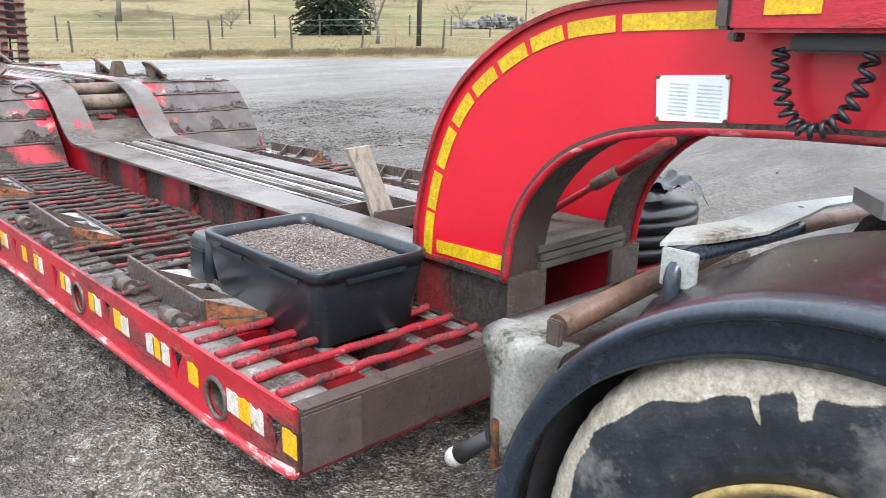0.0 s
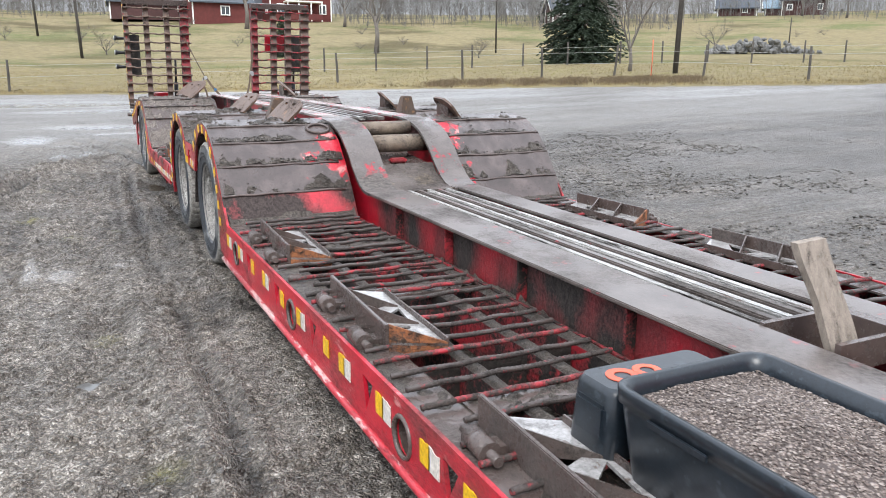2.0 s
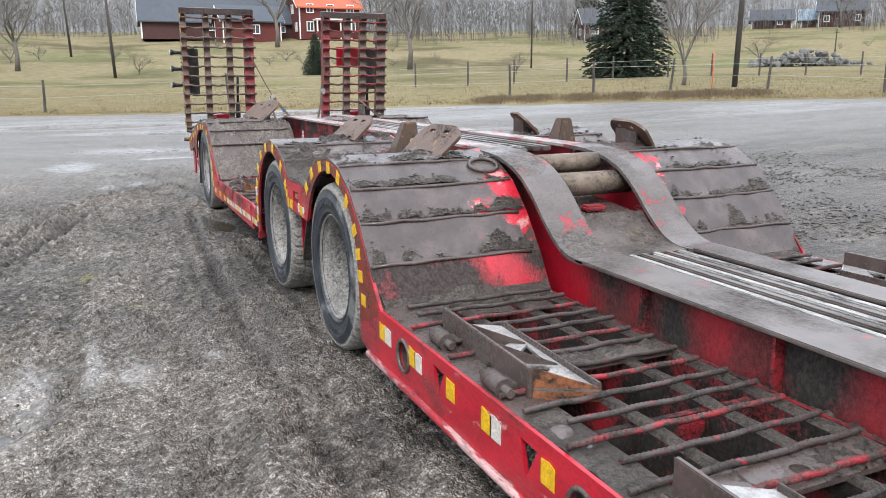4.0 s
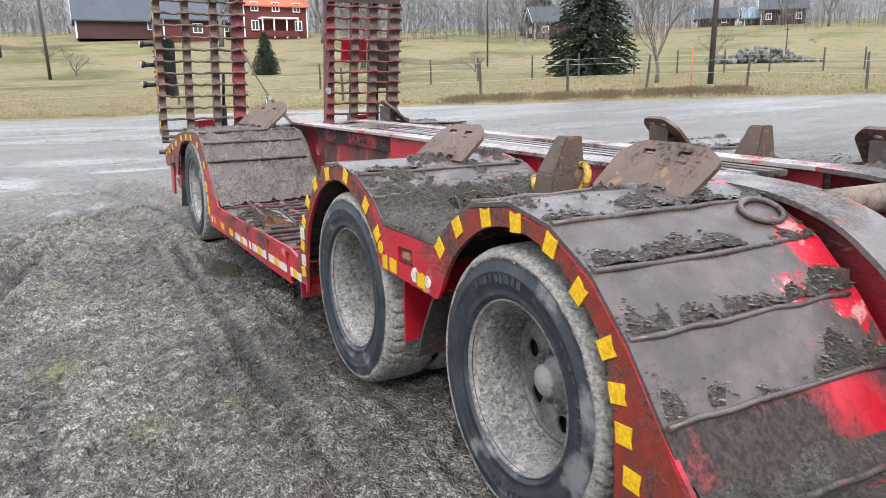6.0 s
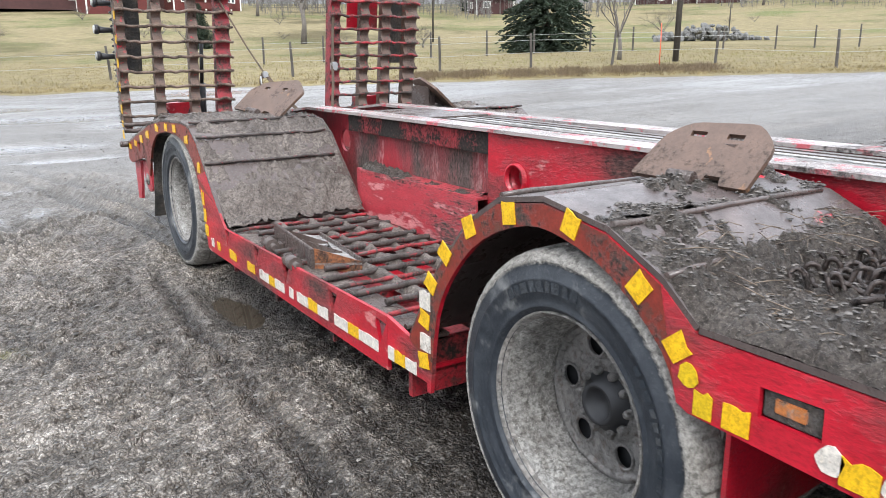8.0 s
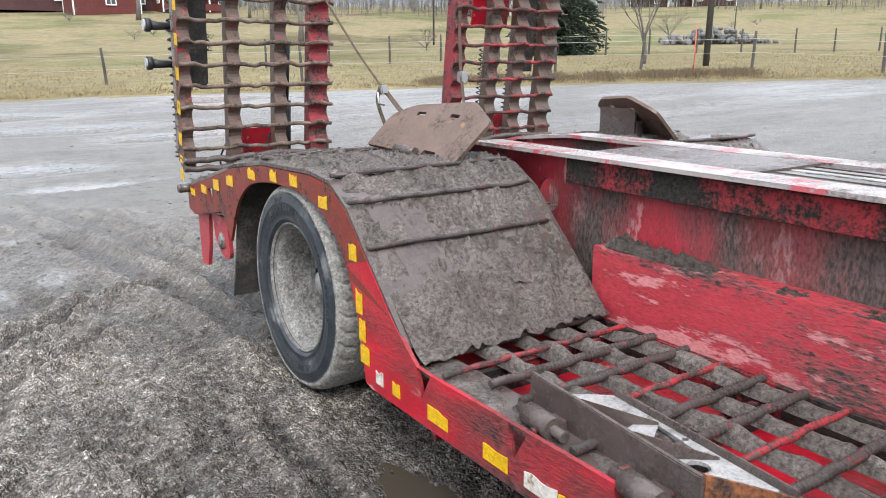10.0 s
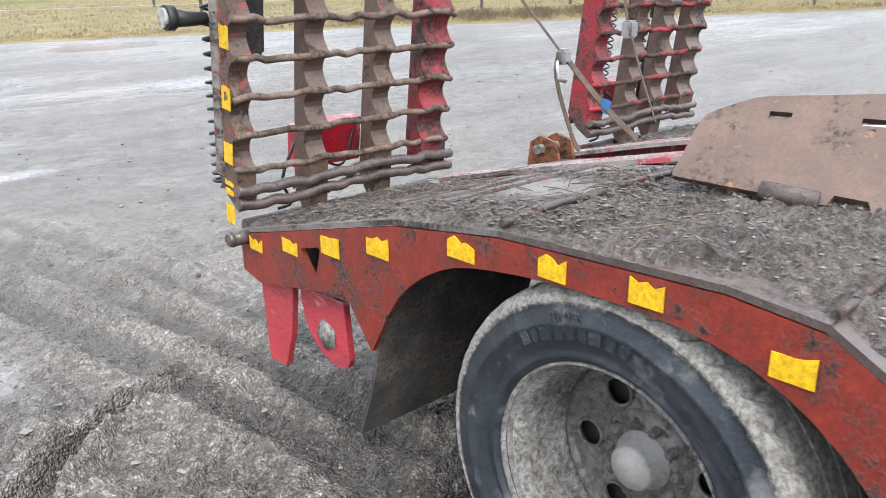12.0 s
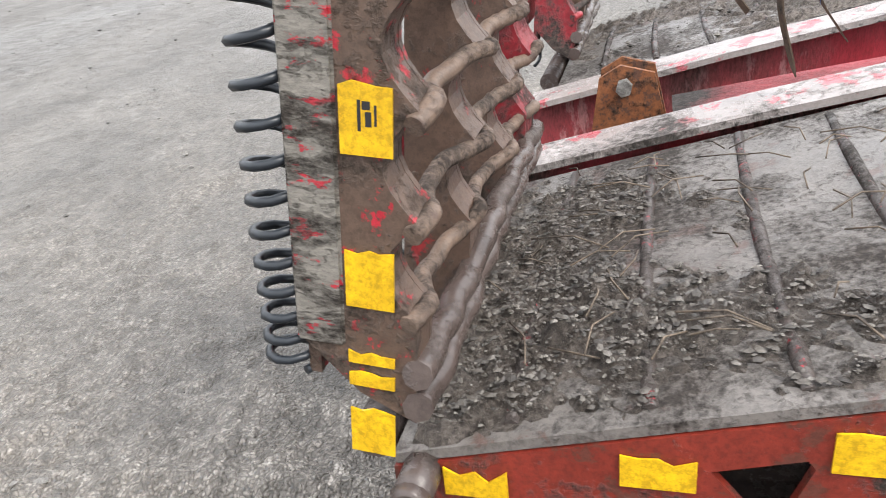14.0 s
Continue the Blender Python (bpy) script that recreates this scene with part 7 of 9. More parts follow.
for x0, x1, y0, y1 in ((-0.243, -0.236, -0.29, -0.11), (-0.243, -0.236, 0.06, 0.24), (-0.12, 0.12, -0.386, -0.374)):
    bm = bmesh.new()
    box(bm, x0, x1, y0, y1, 0.184, 0.20, 0.002)
    part("rim_rib", bm, M_PLASTIC, tub)
gr = np.linspace(-1, 1, 90)
gu, gv = np.meshgrid(gr * 0.212, gr * 0.352)
heap = 0.196 + 0.035 * np.exp(-((gu / 0.16) ** 2 + ((gv - 0.05) / 0.24) ** 2)) + 0.010 * (grain(gu, gv, 22, 2, 0.6) - 0.5)


def gravel_material():
    m, n, l, p = nodes_of("brown_pea_gravel")
    tc, vor = n.new("ShaderNodeTexCoord"), n.new("ShaderNodeTexVoronoi")
    vor.inputs["Scale"].default_value = 95
    l.new(tc.outputs["Object"], vor.inputs["Vector"])
    sep = n.new("ShaderNodeSeparateColor")
    l.new(vor.outputs["Color"], sep.inputs[0])
    col = blend(n, l, sep.outputs[0], (0.23, 0.180, 0.155), (0.38, 0.325, 0.29))
    col = blend(n, l, ramp(n, l, vor.outputs["Distance"], 0.25, 0.55), col, (0.06, 0.045, 0.04))
    l.new(col, p.inputs["Base Color"])
    p.inputs["Roughness"].default_value = 0.75
    bump(n, l, p, ramp(n, l, vor.outputs["Distance"], 0.0, 0.6, (1, 1, 1, 1), (0, 0, 0, 1)), 0.9, 0.006)
    return m


M_GRAVEL = gravel_material()
gravel = sheet("gravel", gu, gv, heap - 0.004, M_GRAVEL, tub, "brown gravel heaped in the tub")
gravel["kind"] = "stuff"


def in_tub(rnd, n):
    x, y = (rnd.rand(n) * 2 - 1) * 0.205, (rnd.rand(n) * 2 - 1) * 0.345
    z = 0.194 + 0.035 * np.exp(-((x / 0.16) ** 2 + ((y - 0.05) / 0.24) ** 2))
    return np.stack([x, y, z], -1)


M_PEB = speckle("pebble", (0.070, 0.052, 0.044), (0.17, 0.132, 0.112), (0.36, 0.31, 0.275), 0.6)
clods("pebble_layer", 9000, in_tub, tub, M_PEB, "brown pebbles", 0.0026, 0.0058, seed=8)

can = root("plastic_box", (0.50, 0.055, 0.437), "black moulded plastic box with a sprayed orange mark", "box")
bm = bmesh.new()
spec = [(0.0, 0.20, 0.085, 0.03), (0.01, 0.205, 0.09, 0.03), (0.165, 0.195, 0.08, 0.03), (0.185, 0.185, 0.07, 0.03)]
vs = rings(bm, [[(x, y, z) for x, y in rounded(-a, a, -b, b, r)] for z, a, b, r in spec])
bm.faces.new(vs[0][::-1])
bm.faces.new(vs[-1])
part("box_body", bm, M_PLASTIC, can)
bm = bmesh.new()
box(bm, -0.206, -0.19, -0.06, 0.06, 0.04, 0.14, 0.01)
part("box_rib", bm, M_PLASTIC, can)
bm = bmesh.new()
for cx, cy, rr in ((-0.105, -0.002, 0.044), (-0.025, 0.0, 0.038)):
    plate(bm, circle(cx, cy, rr, 18), [circle(cx, cy, rr * 0.5, 14)], 0.1855, 0.1875, "z")
part("paint_mark", bm, M_SPRAY, can, "orange sprayed figure")

plank = root("wooden_plank", (1.20, 0.03, 0.60), "weathered grey-brown plank leaning on the spine trough", "plank")
bm = bmesh.new()
vs = []
for t in np.linspace(0, 1, 9):
    w = 0.058 + 0.003 * math.sin(t * 9)
    for a, b in ((-w, -0.014), (w, -0.014), (w, 0.014), (-w, 0.014)):
        vs.append(bm.verts.new((a + 0.006 * math.sin(t * 5) - 0.05 * t, b + 0.12 * t, -0.04 + 0.32 * t + (0.006 if (a > 0) else 0) * (t > 0.9))))
for i in range(8):
    for k in range(4):
        bm.faces.new((vs[4 * i + k], vs[4 * i + (k + 1) % 4], vs[4 * i + 4 + (k + 1) % 4], vs[4 * i + 4 + k]))
bm.faces.new(vs[0:4])
bm.faces.new(vs[-4:])
part("board", bm, M_WOOD, plank)


# chain and hook on the middle deck
def chain_link(bm, m, L=0.040, w=0.016, r=0.0065):
    pts = []
    for k in range(14):
        a = 2 * math.pi * k / 14
        pts.append(m @ Vector((math.cos(a) * w + 0, math.sin(a) * w + (L - w) * (1 if math.sin(a) > 0 else -1) * 0.6, 0)))
    tube(bm, pts + [pts[0]], r, 5, caps=False)


chain = root("steel_chain", (0.5, 4.8, 0.82), "rusty steel chain heaped on the muddy deck", "chain")
rnd = random.Random(9)
link_bm = bmesh.new()
chain_link(link_bm, Matrix.Identity(4))
link_me = bpy.data.meshes.new("chain_link")
link_bm.to_mesh(link_me)
link_bm.free()
link_me.materials.append(worn("dark_rusty_chain_steel", (0.055, 0.04, 0.034), (0.10, 0.06, 0.04), (0.03, 0.025, 0.022), 0.4, 30, 0.45, 0.3))
for k in range(90):
    t = k / 89
    a = t * 15
    rad = 0.05 + 0.17 * t + 0.03 * math.sin(k * 1.7)
    ob = share("chain_link", link_me, chain, (rad * math.cos(a) * 1.2 + 0.03, rad * math.sin(a) + 0.06, 0.014 + 0.008 * (1 - t) + 0.008 * rnd.random()))
    ob.rotation_euler = (rnd.uniform(-0.4, 0.4) + (1.57 if k % 2 else 0), rnd.uniform(-0.3, 0.3), a + rnd.uniform(-0.3, 0.3))
hook = root("lifting_hook", (0.62, 4.60, 0.84), "yellow painted grab hook beside the steel wedge", "hook")
bm = bmesh.new()
pts = smooth_line([(0.05, 0.14, 0.055), (0.035, 0.09, 0.055), (0.02, 0.03, 0.06), (0.01, -0.03, 0.095), (0.015, -0.05, 0.14), (0.03, -0.025, 0.175), (0.05, 0.03, 0.18), (0.07, 0.06, 0.165)], 4)
tube(bm, pts, [0.009 + 0.006 * math.sin(3.1 * i / len(pts)) for i in range(len(pts))], 10)
part("hook_body", bm, M_HOOK, hook)
bm = bmesh.new()
tube(bm, [(0.06, 0.34, 0.045), (0.09, 0.39, 0.06), (0.12, 0.44, 0.075)], 0.02, 8)
part("hook_tail", bm, M_HOOK, hook)


# lashing strap
def webbing(bm, pts, width, thick=0.003):
    pts = [Vector(p) for p in pts]
    prev = None
    for i, p in enumerate(pts):
        d = (pts[min(i + 1, len(pts) - 1)] - pts[max(i - 1, 0)]).normalized()
        sidev = d.cross(Vector((0.3, -1, 0.1))).normalized() * width / 2
        nrm = d.cross(sidev).normalized() * thick / 2
        ring = [bm.verts.new(q) for q in (p - sidev - nrm, p + sidev - nrm, p + sidev + nrm, p - sidev + nrm)]
        if prev:
            for k in range(4):
                bm.faces.new((prev[k], prev[(k + 1) % 4], ring[(k + 1) % 4], ring[k]))
        else:
            bm.faces.new(ring)
        prev = ring
    bm.faces.new(prev)


strap = root("lashing_strap", (0, 0, 0), "brown dirty lashing strap holding up the loading ramp", "strap")
bm = bmesh.new()
webbing(bm, [(0.72, 10.40, 1.86), (0.80, 10.27, 1.63), (0.89, 10.12, 1.38), (0.96, 9.99, 1.20)], 0.014)
part("webbing", bm, M_STRAP, strap)
bm = bmesh.new()
webbing(bm, [(0.965, 9.99, 1.20), (1.03, 9.92, 1.08), (1.10, 9.86, 0.98), (1.16, 9.80, 0.90)], 0.032)
part("webbing", bm, M_STRAP, strap)
bm = bmesh.new()
webbing(bm, smooth_line([(0.955, 9.99, 1.19), (0.93, 9.98, 1.14), (0.935, 9.97, 1.08), (0.96, 9.96, 1.0), (0.98, 9.93, 0.90), (1.0, 9.92, 0.87)], 3), 0.026)
part("webbing", bm, M_STRAP, strap)
bm = bmesh.new()
box(bm, 0.945, 0.99, 9.96, 10.0, 1.155, 1.205, 0.008)
tube(bm, [(0.93, 9.975, 1.17), (0.93, 9.975, 1.11), (0.965, 9.965, 1.10)], 0.007, 6)
part("ratchet", bm, M_CHROME, strap, "steel ratchet buckle")
bm = bmesh.new()
vs = [bm.verts.new(p) for p in ((1.06, 9.885, 1.045), (1.10, 9.87, 1.03), (1.075, 9.87, 0.985), (1.055, 9.875, 1.0))]
f = bm.faces.new(vs)
bmesh.ops.solidify(bm, geom=[f], thickness=0.006)
part("tag", bm, M_BLUE, strap, "blue strap tag")
strap2 = root("lashing_strap", (0, 0, 0), "brown lashing strap with a ratchet on the far ramp", "strap")
bm = bmesh.new()
webbing(bm, [(1.76, 10.36, 1.80), (1.72, 10.32, 1.55), (1.66, 10.22, 1.28), (1.60, 10.10, 1.08), (1.52, 9.96, 0.90)], 0.03)
part("webbing", bm, M_STRAP, strap2)
bm = bmesh.new()
box(bm, 1.635, 1.69, 10.18, 10.23, 1.20, 1.27, 0.008)
part("ratchet", bm, M_CHROME, strap2)

# stones on the yard
def on_yard(x0, x1, y0, y1):
    def f(rnd, n):
        x, y = x0 + (x1 - x0) * rnd.rand(n), y0 + (y1 - y0) * rnd.rand(n)
        return np.stack([x, y, yard(x, y) - 0.001], -1)
    return f


M_STONE = speckle("yard_stone", (0.040, 0.035, 0.030), (0.135, 0.124, 0.110), (0.26, 0.243, 0.222), 0.5)
clods("gravel_stones", 26000, on_yard(-2.4, 0.5, 0.3, 12.6), None, M_STONE, "small grey stones and clods pressed into the mud", 0.0030, 0.012, seed=11)


def on_torn(spots):
    """Places in patches of torn earth."""
    def f(rnd, n):
        k = rnd.randint(0, len(spots), n)
        a = np.array(spots)[k]
        x, y = a[:, 0] + a[:, 2] * rnd.randn(n), a[:, 1] + a[:, 3] * rnd.randn(n)
        x = np.where(x < 2.55, 2.55 + 0.4 * rnd.rand(n), x)
        pick = np.argsort(-grain(x, y, 0.9, 5, 0.7, 17.0) - 0.10 * rnd.rand(n), kind="stable")[:n // 2]
        x, y = np.tile(x[pick], 2)[:n], np.tile(y[pick], 2)[:n]
        x, y = x + 0.07 * rnd.randn(len(x)), y + 0.04 * rnd.randn(len(x))
        return np.stack([x, y, yard(x, y) - 0.002], -1)
    return f


M_TORN = speckle("torn_brown_earth", (0.040, 0.034, 0.028), (0.085, 0.073, 0.060), (0.15, 0.132, 0.112), 0.6)
clods("gravel_stones", 26000, on_torn(((4.3, 5.2, 1.0, 0.7), (3.4, 6.6, 0.7, 1.2), (5.6, 4.4, 1.2, 0.8), (7.0, 7.4, 1.3, 0.5), (4.0, 2.6, 1.0, 1.0), (5.6, 9.2, 1.6, 0.5))), None, M_TORN, "dark brown clods of torn earth on the yard", 0.003, 0.026, seed=13)
clods("gravel_stones", 5000, on_yard(-8, 10, 8, 24), None, M_STONE, "small grey stones scattered over the yard", 0.005, 0.022, seed=12)


# ---- the tractor truck in front ----
M_FENDER = worn("black_plastic_fender", (0.028, 0.040, 0.058), (0.04, 0.055, 0.075), (0.12, 0.12, 0.12), 0.15, 4, 0.25, relief=0.06)
M_FENDTOP = worn("brown_black_fender_top", (0.085, 0.068, 0.072), (0.115, 0.095, 0.10), (0.15, 0.135, 0.13), 0.2, 3, 0.18, relief=0.08)
M_GOLD = worn("brass_coloured_wheel_ring", (0.45, 0.33, 0.13), (0.35, 0.25, 0.10), (0.3, 0.26, 0.2), 0.3, 12, 0.5)
truck = root("tractor_truck", (0, -2.42, 0), "rear end of a tractor truck with a black fender", "truck")
TC, WZ = 0.475, 0.490


def t_arc(r, a0, a1, n=28):
    return [(r * math.cos(radians(a)), TC + r * math.sin(radians(a))) for a in np.linspace(a0, a1, n)]


for far in (False, True):
    X = on_side(far)
    s = -1 if far else 1
    for yc in (0.0,):
        bm = bmesh.new()
        prof = [(0.300, 0.055), (0.312, 0.03)] + [(r, float(np.interp(r, (0.33, 0.36, 0.42, 0.45, 0.485, 0.506), (0.02, 0.012, 0.003, 0.005, 0.016, 0.036)))) for r in np.linspace(0.330, 0.506, 26)] + [(0.514, 0.055), (0.517, 0.09), (0.517, 0.14), (0.503, 0.145), (0.503, 0.155), (0.517, 0.16), (0.517, 0.30), (0.49, 0.33), (0.42, 0.345), (0.300, 0.32)]
        lathe(bm, [(r, x * s) for r, x in prof], X(0.0), yc, WZ, 260, None, True, (27, 28, 29))
        tyre = part("tyre", bm, M_TRUCKTYRE, truck, "black truck tyre with tan mud on its tread")
        caked = []
        for v in tyre.data.vertices:
            r, a = math.hypot(v.co.y - yc, v.co.z - WZ), math.atan2(v.co.z - WZ, v.co.y - yc) % 6.2832
            edge = 0.455 + 0.012 * math.sin(a * 5 + 5) + 0.02 * noise.noise((v.co.y * 14, v.co.z * 14, 5))
            for a0, a1, depth in ((1.36, 1.41, 0.035), (1.21, 1.25, 0.045), (1.62, 1.66, 0.015)):
                if a0 < a < a1:
                    edge -= depth * math.sin(math.pi * (a - a0) / (a1 - a0)) ** 0.4
            caked.append(min(1.0, max(0.0, 0.5 + (r - edge) / 0.025)))
        tyre.data.attributes.new("mud", "FLOAT", "POINT").data.foreach_set("value", caked)
        bm = bmesh.new()
        lathe(bm, [(0.304, 0.05 * s), (0.313, 0.024 * s), (0.300, 0.022 * s), (0.285, 0.055 * s), (0.27, 0.09 * s)], X(0.0), yc, WZ, 64)
        part("rim_ring", bm, M_GOLD, tyre)
        bm = bmesh.new()
        lathe(bm, [(0.27, 0.09 * s), (0.25, 0.11 * s), (0.12, 0.10 * s), (0.10, 0.03 * s), (0.0, 0.02 * s)], X(0.0), yc, WZ, 36)
        part("rim", bm, M_RIM, tyre)
    bm = bmesh.new()
    rows = []
    for a in np.linspace(-12, 170, 40):
        far_r = float(np.interp(a, (-12, 8, 24, 35, 46, 54, 71, 95, 170), (0.64, 0.71, 0.73, 0.67, 0.633, 0.624, 0.596, 0.585, 0.58)))
        row = []
        for t in np.linspace(0, 1, 7):
            r = 0.590 + (max(far_r, 0.597) - 0.590) * t ** 1.3
            row.append(bm.verts.new((X(-0.004 + 0.584 * t), r * math.cos(radians(a)), TC + r * math.sin(radians(a)))))
        rows.append(row)
    for p, q in zip(rows, rows[1:]):
        for i in range(6):
            bm.faces.new((p[i], p[i + 1], q[i + 1], q[i])).smooth = True
    bmesh.ops.solidify(bm, geom=bm.faces[:], thickness=0.008)
    fend = part("fender", bm, M_FENDTOP, truck, "black-brown plastic fender")
    bm = bmesh.new()
    vs = []
    for a in np.linspace(-12, 170, 60):
        inner = float(np.interp(a, (5, 25, 43, 60, 80), (0.566, 0.553, 0.538, 0.518, 0.506)))
        pr = [(inner + 0.012, 0.030), (inner, -0.002), (inner + 0.3 * (0.560 - inner), -0.008), (0.562, -0.010), (0.567, -0.018), (0.575, -0.030), (0.587, -0.028), (0.594, -0.010), (0.596, 0.03)]
        vs.append([bm.verts.new((X(x), r * math.cos(radians(a)), TC + r * math.sin(radians(a)))) for r, x in pr])
    for p, q in zip(vs, vs[1:]):
        for i in range(len(pr) - 1):
            bm.faces.new((p[i], p[i + 1], q[i + 1], q[i])).smooth = True
    part("fender_lip", bm, M_FENDER, fend)
    bm = bmesh.new()
    strip(bm, t_arc(0.562, -12, 170)[::-1], X(0.035), X(0.56), 0.008)
    part("fender_liner", bm, M_DARK, fend)
    # bent pale mudguard sheet behind the fender
    bm = bmesh.new()
    line = smooth_line([(0.84, 0.705), (0.55, 0.708), (0.34, 0.712), (0.285, 0.695), (0.27, 0.63), (0.27, 0.50), (0.275, 0.40)], 4)
    rows = []
    for x, z in line:
        end = 0.925 if z > 0.69 else 0.925 - 0.05 * min(1, (0.69 - z) / 0.08)
        rows.append([bm.verts.new((X(x), y, z)) for y in (0.69, 0.80, 0.86, end)])
    for p, q in zip(rows, rows[1:]):
        for i in range(3):
            bm.faces.new((p[i], p[i + 1], q[i + 1], q[i])).smooth = True
    bmesh.ops.solidify(bm, geom=bm.faces[:], thickness=0.006)
    part("rear_mudguard", bm, worn("pale_mudguard_sheet", (0.58, 0.58, 0.53), (0.48, 0.48, 0.43), (0.30, 0.27, 0.20), 0.28, 6, 0.45), truck, "pale grey plastic sheet, bent down")
    bm = bmesh.new()
    tube(bm, [(X(0.33), 0.735, 0.752), (X(0.70), 0.745, 0.775), (X(1.30), 0.765, 0.80)], 0.030, 12)
    part("mudguard_tube", bm, worn("rusty_brown_tube", (0.16, 0.085, 0.055), (0.09, 0.055, 0.042), (0.22, 0.17, 0.12), 0.3, 7, 0.5), truck, "rusty brown tube")
    bm = bmesh.new()
    box(bm, X(0.312), X(0.328), 0.715, 0.755, 0.712, 0.772, 0.004)
    part("tube_clamp", bm, M_BROWN, truck)
    # position lamp on a stalk
    bm = bmesh.new()
    tube(bm, [(X(0.27), 0.87, 0.445), (X(0.26), 0.92, 0.40), (X(0.25), 0.955, 0.368)], [0.020, 0.022, 0.026], 12)
    part("lamp_stalk", bm, M_DARK, truck)
    bm = bmesh.new()
    tube(bm, [(X(0.25), 0.955, 0.368), (X(0.247), 0.975, 0.352), (X(0.246), 0.985, 0.345)], [0.025, 0.025, 0.019], 16)
    part("lamp_lens", bm, M_GREYPLATE, truck, "clear white lamp lens")
    bm = bmesh.new()
    box(bm, X(0.262), X(0.285), 0.845, 0.865, 0.37, 0.50, 0.003)
    part("lamp_bracket", bm, M_RUST, truck)
bm = bmesh.new()
box(bm, 0.80, 0.90, -1.2, 0.45, 0.62, 0.86, 0.008)
box(bm, 1.60, 1.70, -1.2, 0.45, 0.62, 0.86, 0.008)
box(bm, 0.90, 1.60, 0.10, 0.20, 0.62, 0.84, 0.008)
part("chassis", bm, M_DARK, truck, "dark chassis rails")
bm = bmesh.new()
plate(bm, [(0.476, 0.587), (0.62, 0.638), (0.80, 0.600), (1.13, 0.597), (1.28, 0.556), (1.52, 0.487), (1.52, 0.44), (1.17, 0.513), (1.016, 0.497), (0.764, 0.483), (0.59, 0.524)], [circle(1.10, 0.55, 0.010, 10), circle(0.75, 0.55, 0.010, 10)], 0.945, 0.953, "z")
box(bm, 0.48, 0.492, 0.50, 0.585, 0.86, 0.944, 0.003)
part("catwalk", bm, worn("grey_catwalk_metal", (0.42, 0.44, 0.42), (0.34, 0.30, 0.24), (0.26, 0.22, 0.17), 0.22, 3, 0.28, tone=0.9, ragged=0.2), truck, "pale worn catwalk plate")
bm = bmesh.new()
tube(bm, smooth_line([(0.47, 0.54, 0.80), (0.475, 0.55, 0.88), (0.52, 0.55, 0.918), (0.64, 0.535, 0.922), (0.85, 0.51, 0.925), (0.98, 0.50, 0.925)], 3), 0.019, 10)
part("hose", bm, M_FENDER, truck, "blue-black hose")
bm = bmesh.new()
plate(bm, [(0.95, -0.35), (1.55, -0.35), (1.58, 0.30), (1.42, 0.42), (1.33, 0.0), (1.17, 0.0), (1.08, 0.42), (0.92, 0.30)], [], 0.99, 1.03, "z")
part("fifth_wheel", bm, M_CHROME, truck, "greasy steel fifth wheel")

# coiled air line from the gooseneck
cable = root("coiled_air_line", (0.78, -1.965, 1.36), "dark coiled air line hanging under the gooseneck", "cable")
pts = []
path = smooth_line([(-0.0, 0.06, 0.0), (0.0, 0.055, -0.06), (0.0, 0.03, -0.135), (0.0, -0.02, -0.175), (0.0, -0.08, -0.15), (0.0, -0.115, -0.08), (0.0, -0.13, 0.0)], 30)
for i, p in enumerate(path):
    a = i * 2 * math.pi / 11
    q = Vector(path[min(i + 1, len(path) - 1)]) - Vector(path[max(i - 1, 0)])
    u = q.normalized().cross(Vector((1, 0, 0))).normalized()
    pts.append(Vector(p) + u * 0.015 * math.cos(a) + Vector((1, 0, 0)) * 0.015 * math.sin(a))
bm = bmesh.new()
tube(bm, pts, 0.0062, 6)
part("coil", bm, M_CABLE, cable)

# spare wheel beyond the gooseneck, and boards below it
spare = root("spare_tyre", (2.00, -0.64, 0.44), "black spare tyre lying flat with torn plastic on it", "tyre")
bm = bmesh.new()
lathe(bm, [(0.22, 0.02), (0.28, 0.0), (0.37, 0.01), (0.41, 0.04), (0.41, 0.07), (0.395, 0.075), (0.395, 0.085), (0.41, 0.09), (0.41, 0.13), (0.395, 0.135), (0.395, 0.145), (0.41, 0.15), (0.41, 0.19), (0.395, 0.195), (0.41, 0.205), (0.40, 0.23), (0.36, 0.25), (0.28, 0.26), (0.22, 0.24)], 0, 0, 0, 48, None, True)
bmesh.ops.transform(bm, matrix=Matrix.Rotation(radians(-90), 4, "Y"), verts=bm.verts)
part("tyre", bm, M_BAG, spare)
bm = bmesh.new()
su, sv = np.meshgrid(np.linspace(-0.12, 0.30, 22), np.linspace(-0.36, 0.02, 20))
sw = 0.25 + 0.16 * grain(su, sv, 8, 3, 0.6) - 1.3 * np.clip(np.hypot(su, sv) - 0.36, 0, 1)
bm.free()
scrap = sheet("plastic_scrap", su, sv, sw, M_BAG, spare, "crumpled black plastic", smooth=True)
M_OLD_BOARD = worn("old_dark_board", (0.14, 0.12, 0.10), (0.09, 0.075, 0.06), (0.20, 0.18, 0.155), 0.35, 4.0, 0.85, stretch=(1, 6, 6), relief=0.7)
boards = root("stacked_boards", (1.25, -0.88, 0.61), "old grey boards lying inside the gooseneck", "boards")
for k, (z, dx) in enumerate(((0.0, 0.0), (0.03, 0.01), (0.06, -0.01))):
    bm = bmesh.new()
    box(bm, -0.25 + dx, 0.24 + dx, -0.20, 0.18, z, z + 0.026, 0.003)
    part("board", bm, M_OLD_BOARD, boards)


# ---- beyond the yard ----
def land(x, y):
    return float(yard(np.array([float(x)]), np.array([float(y)]))[0])


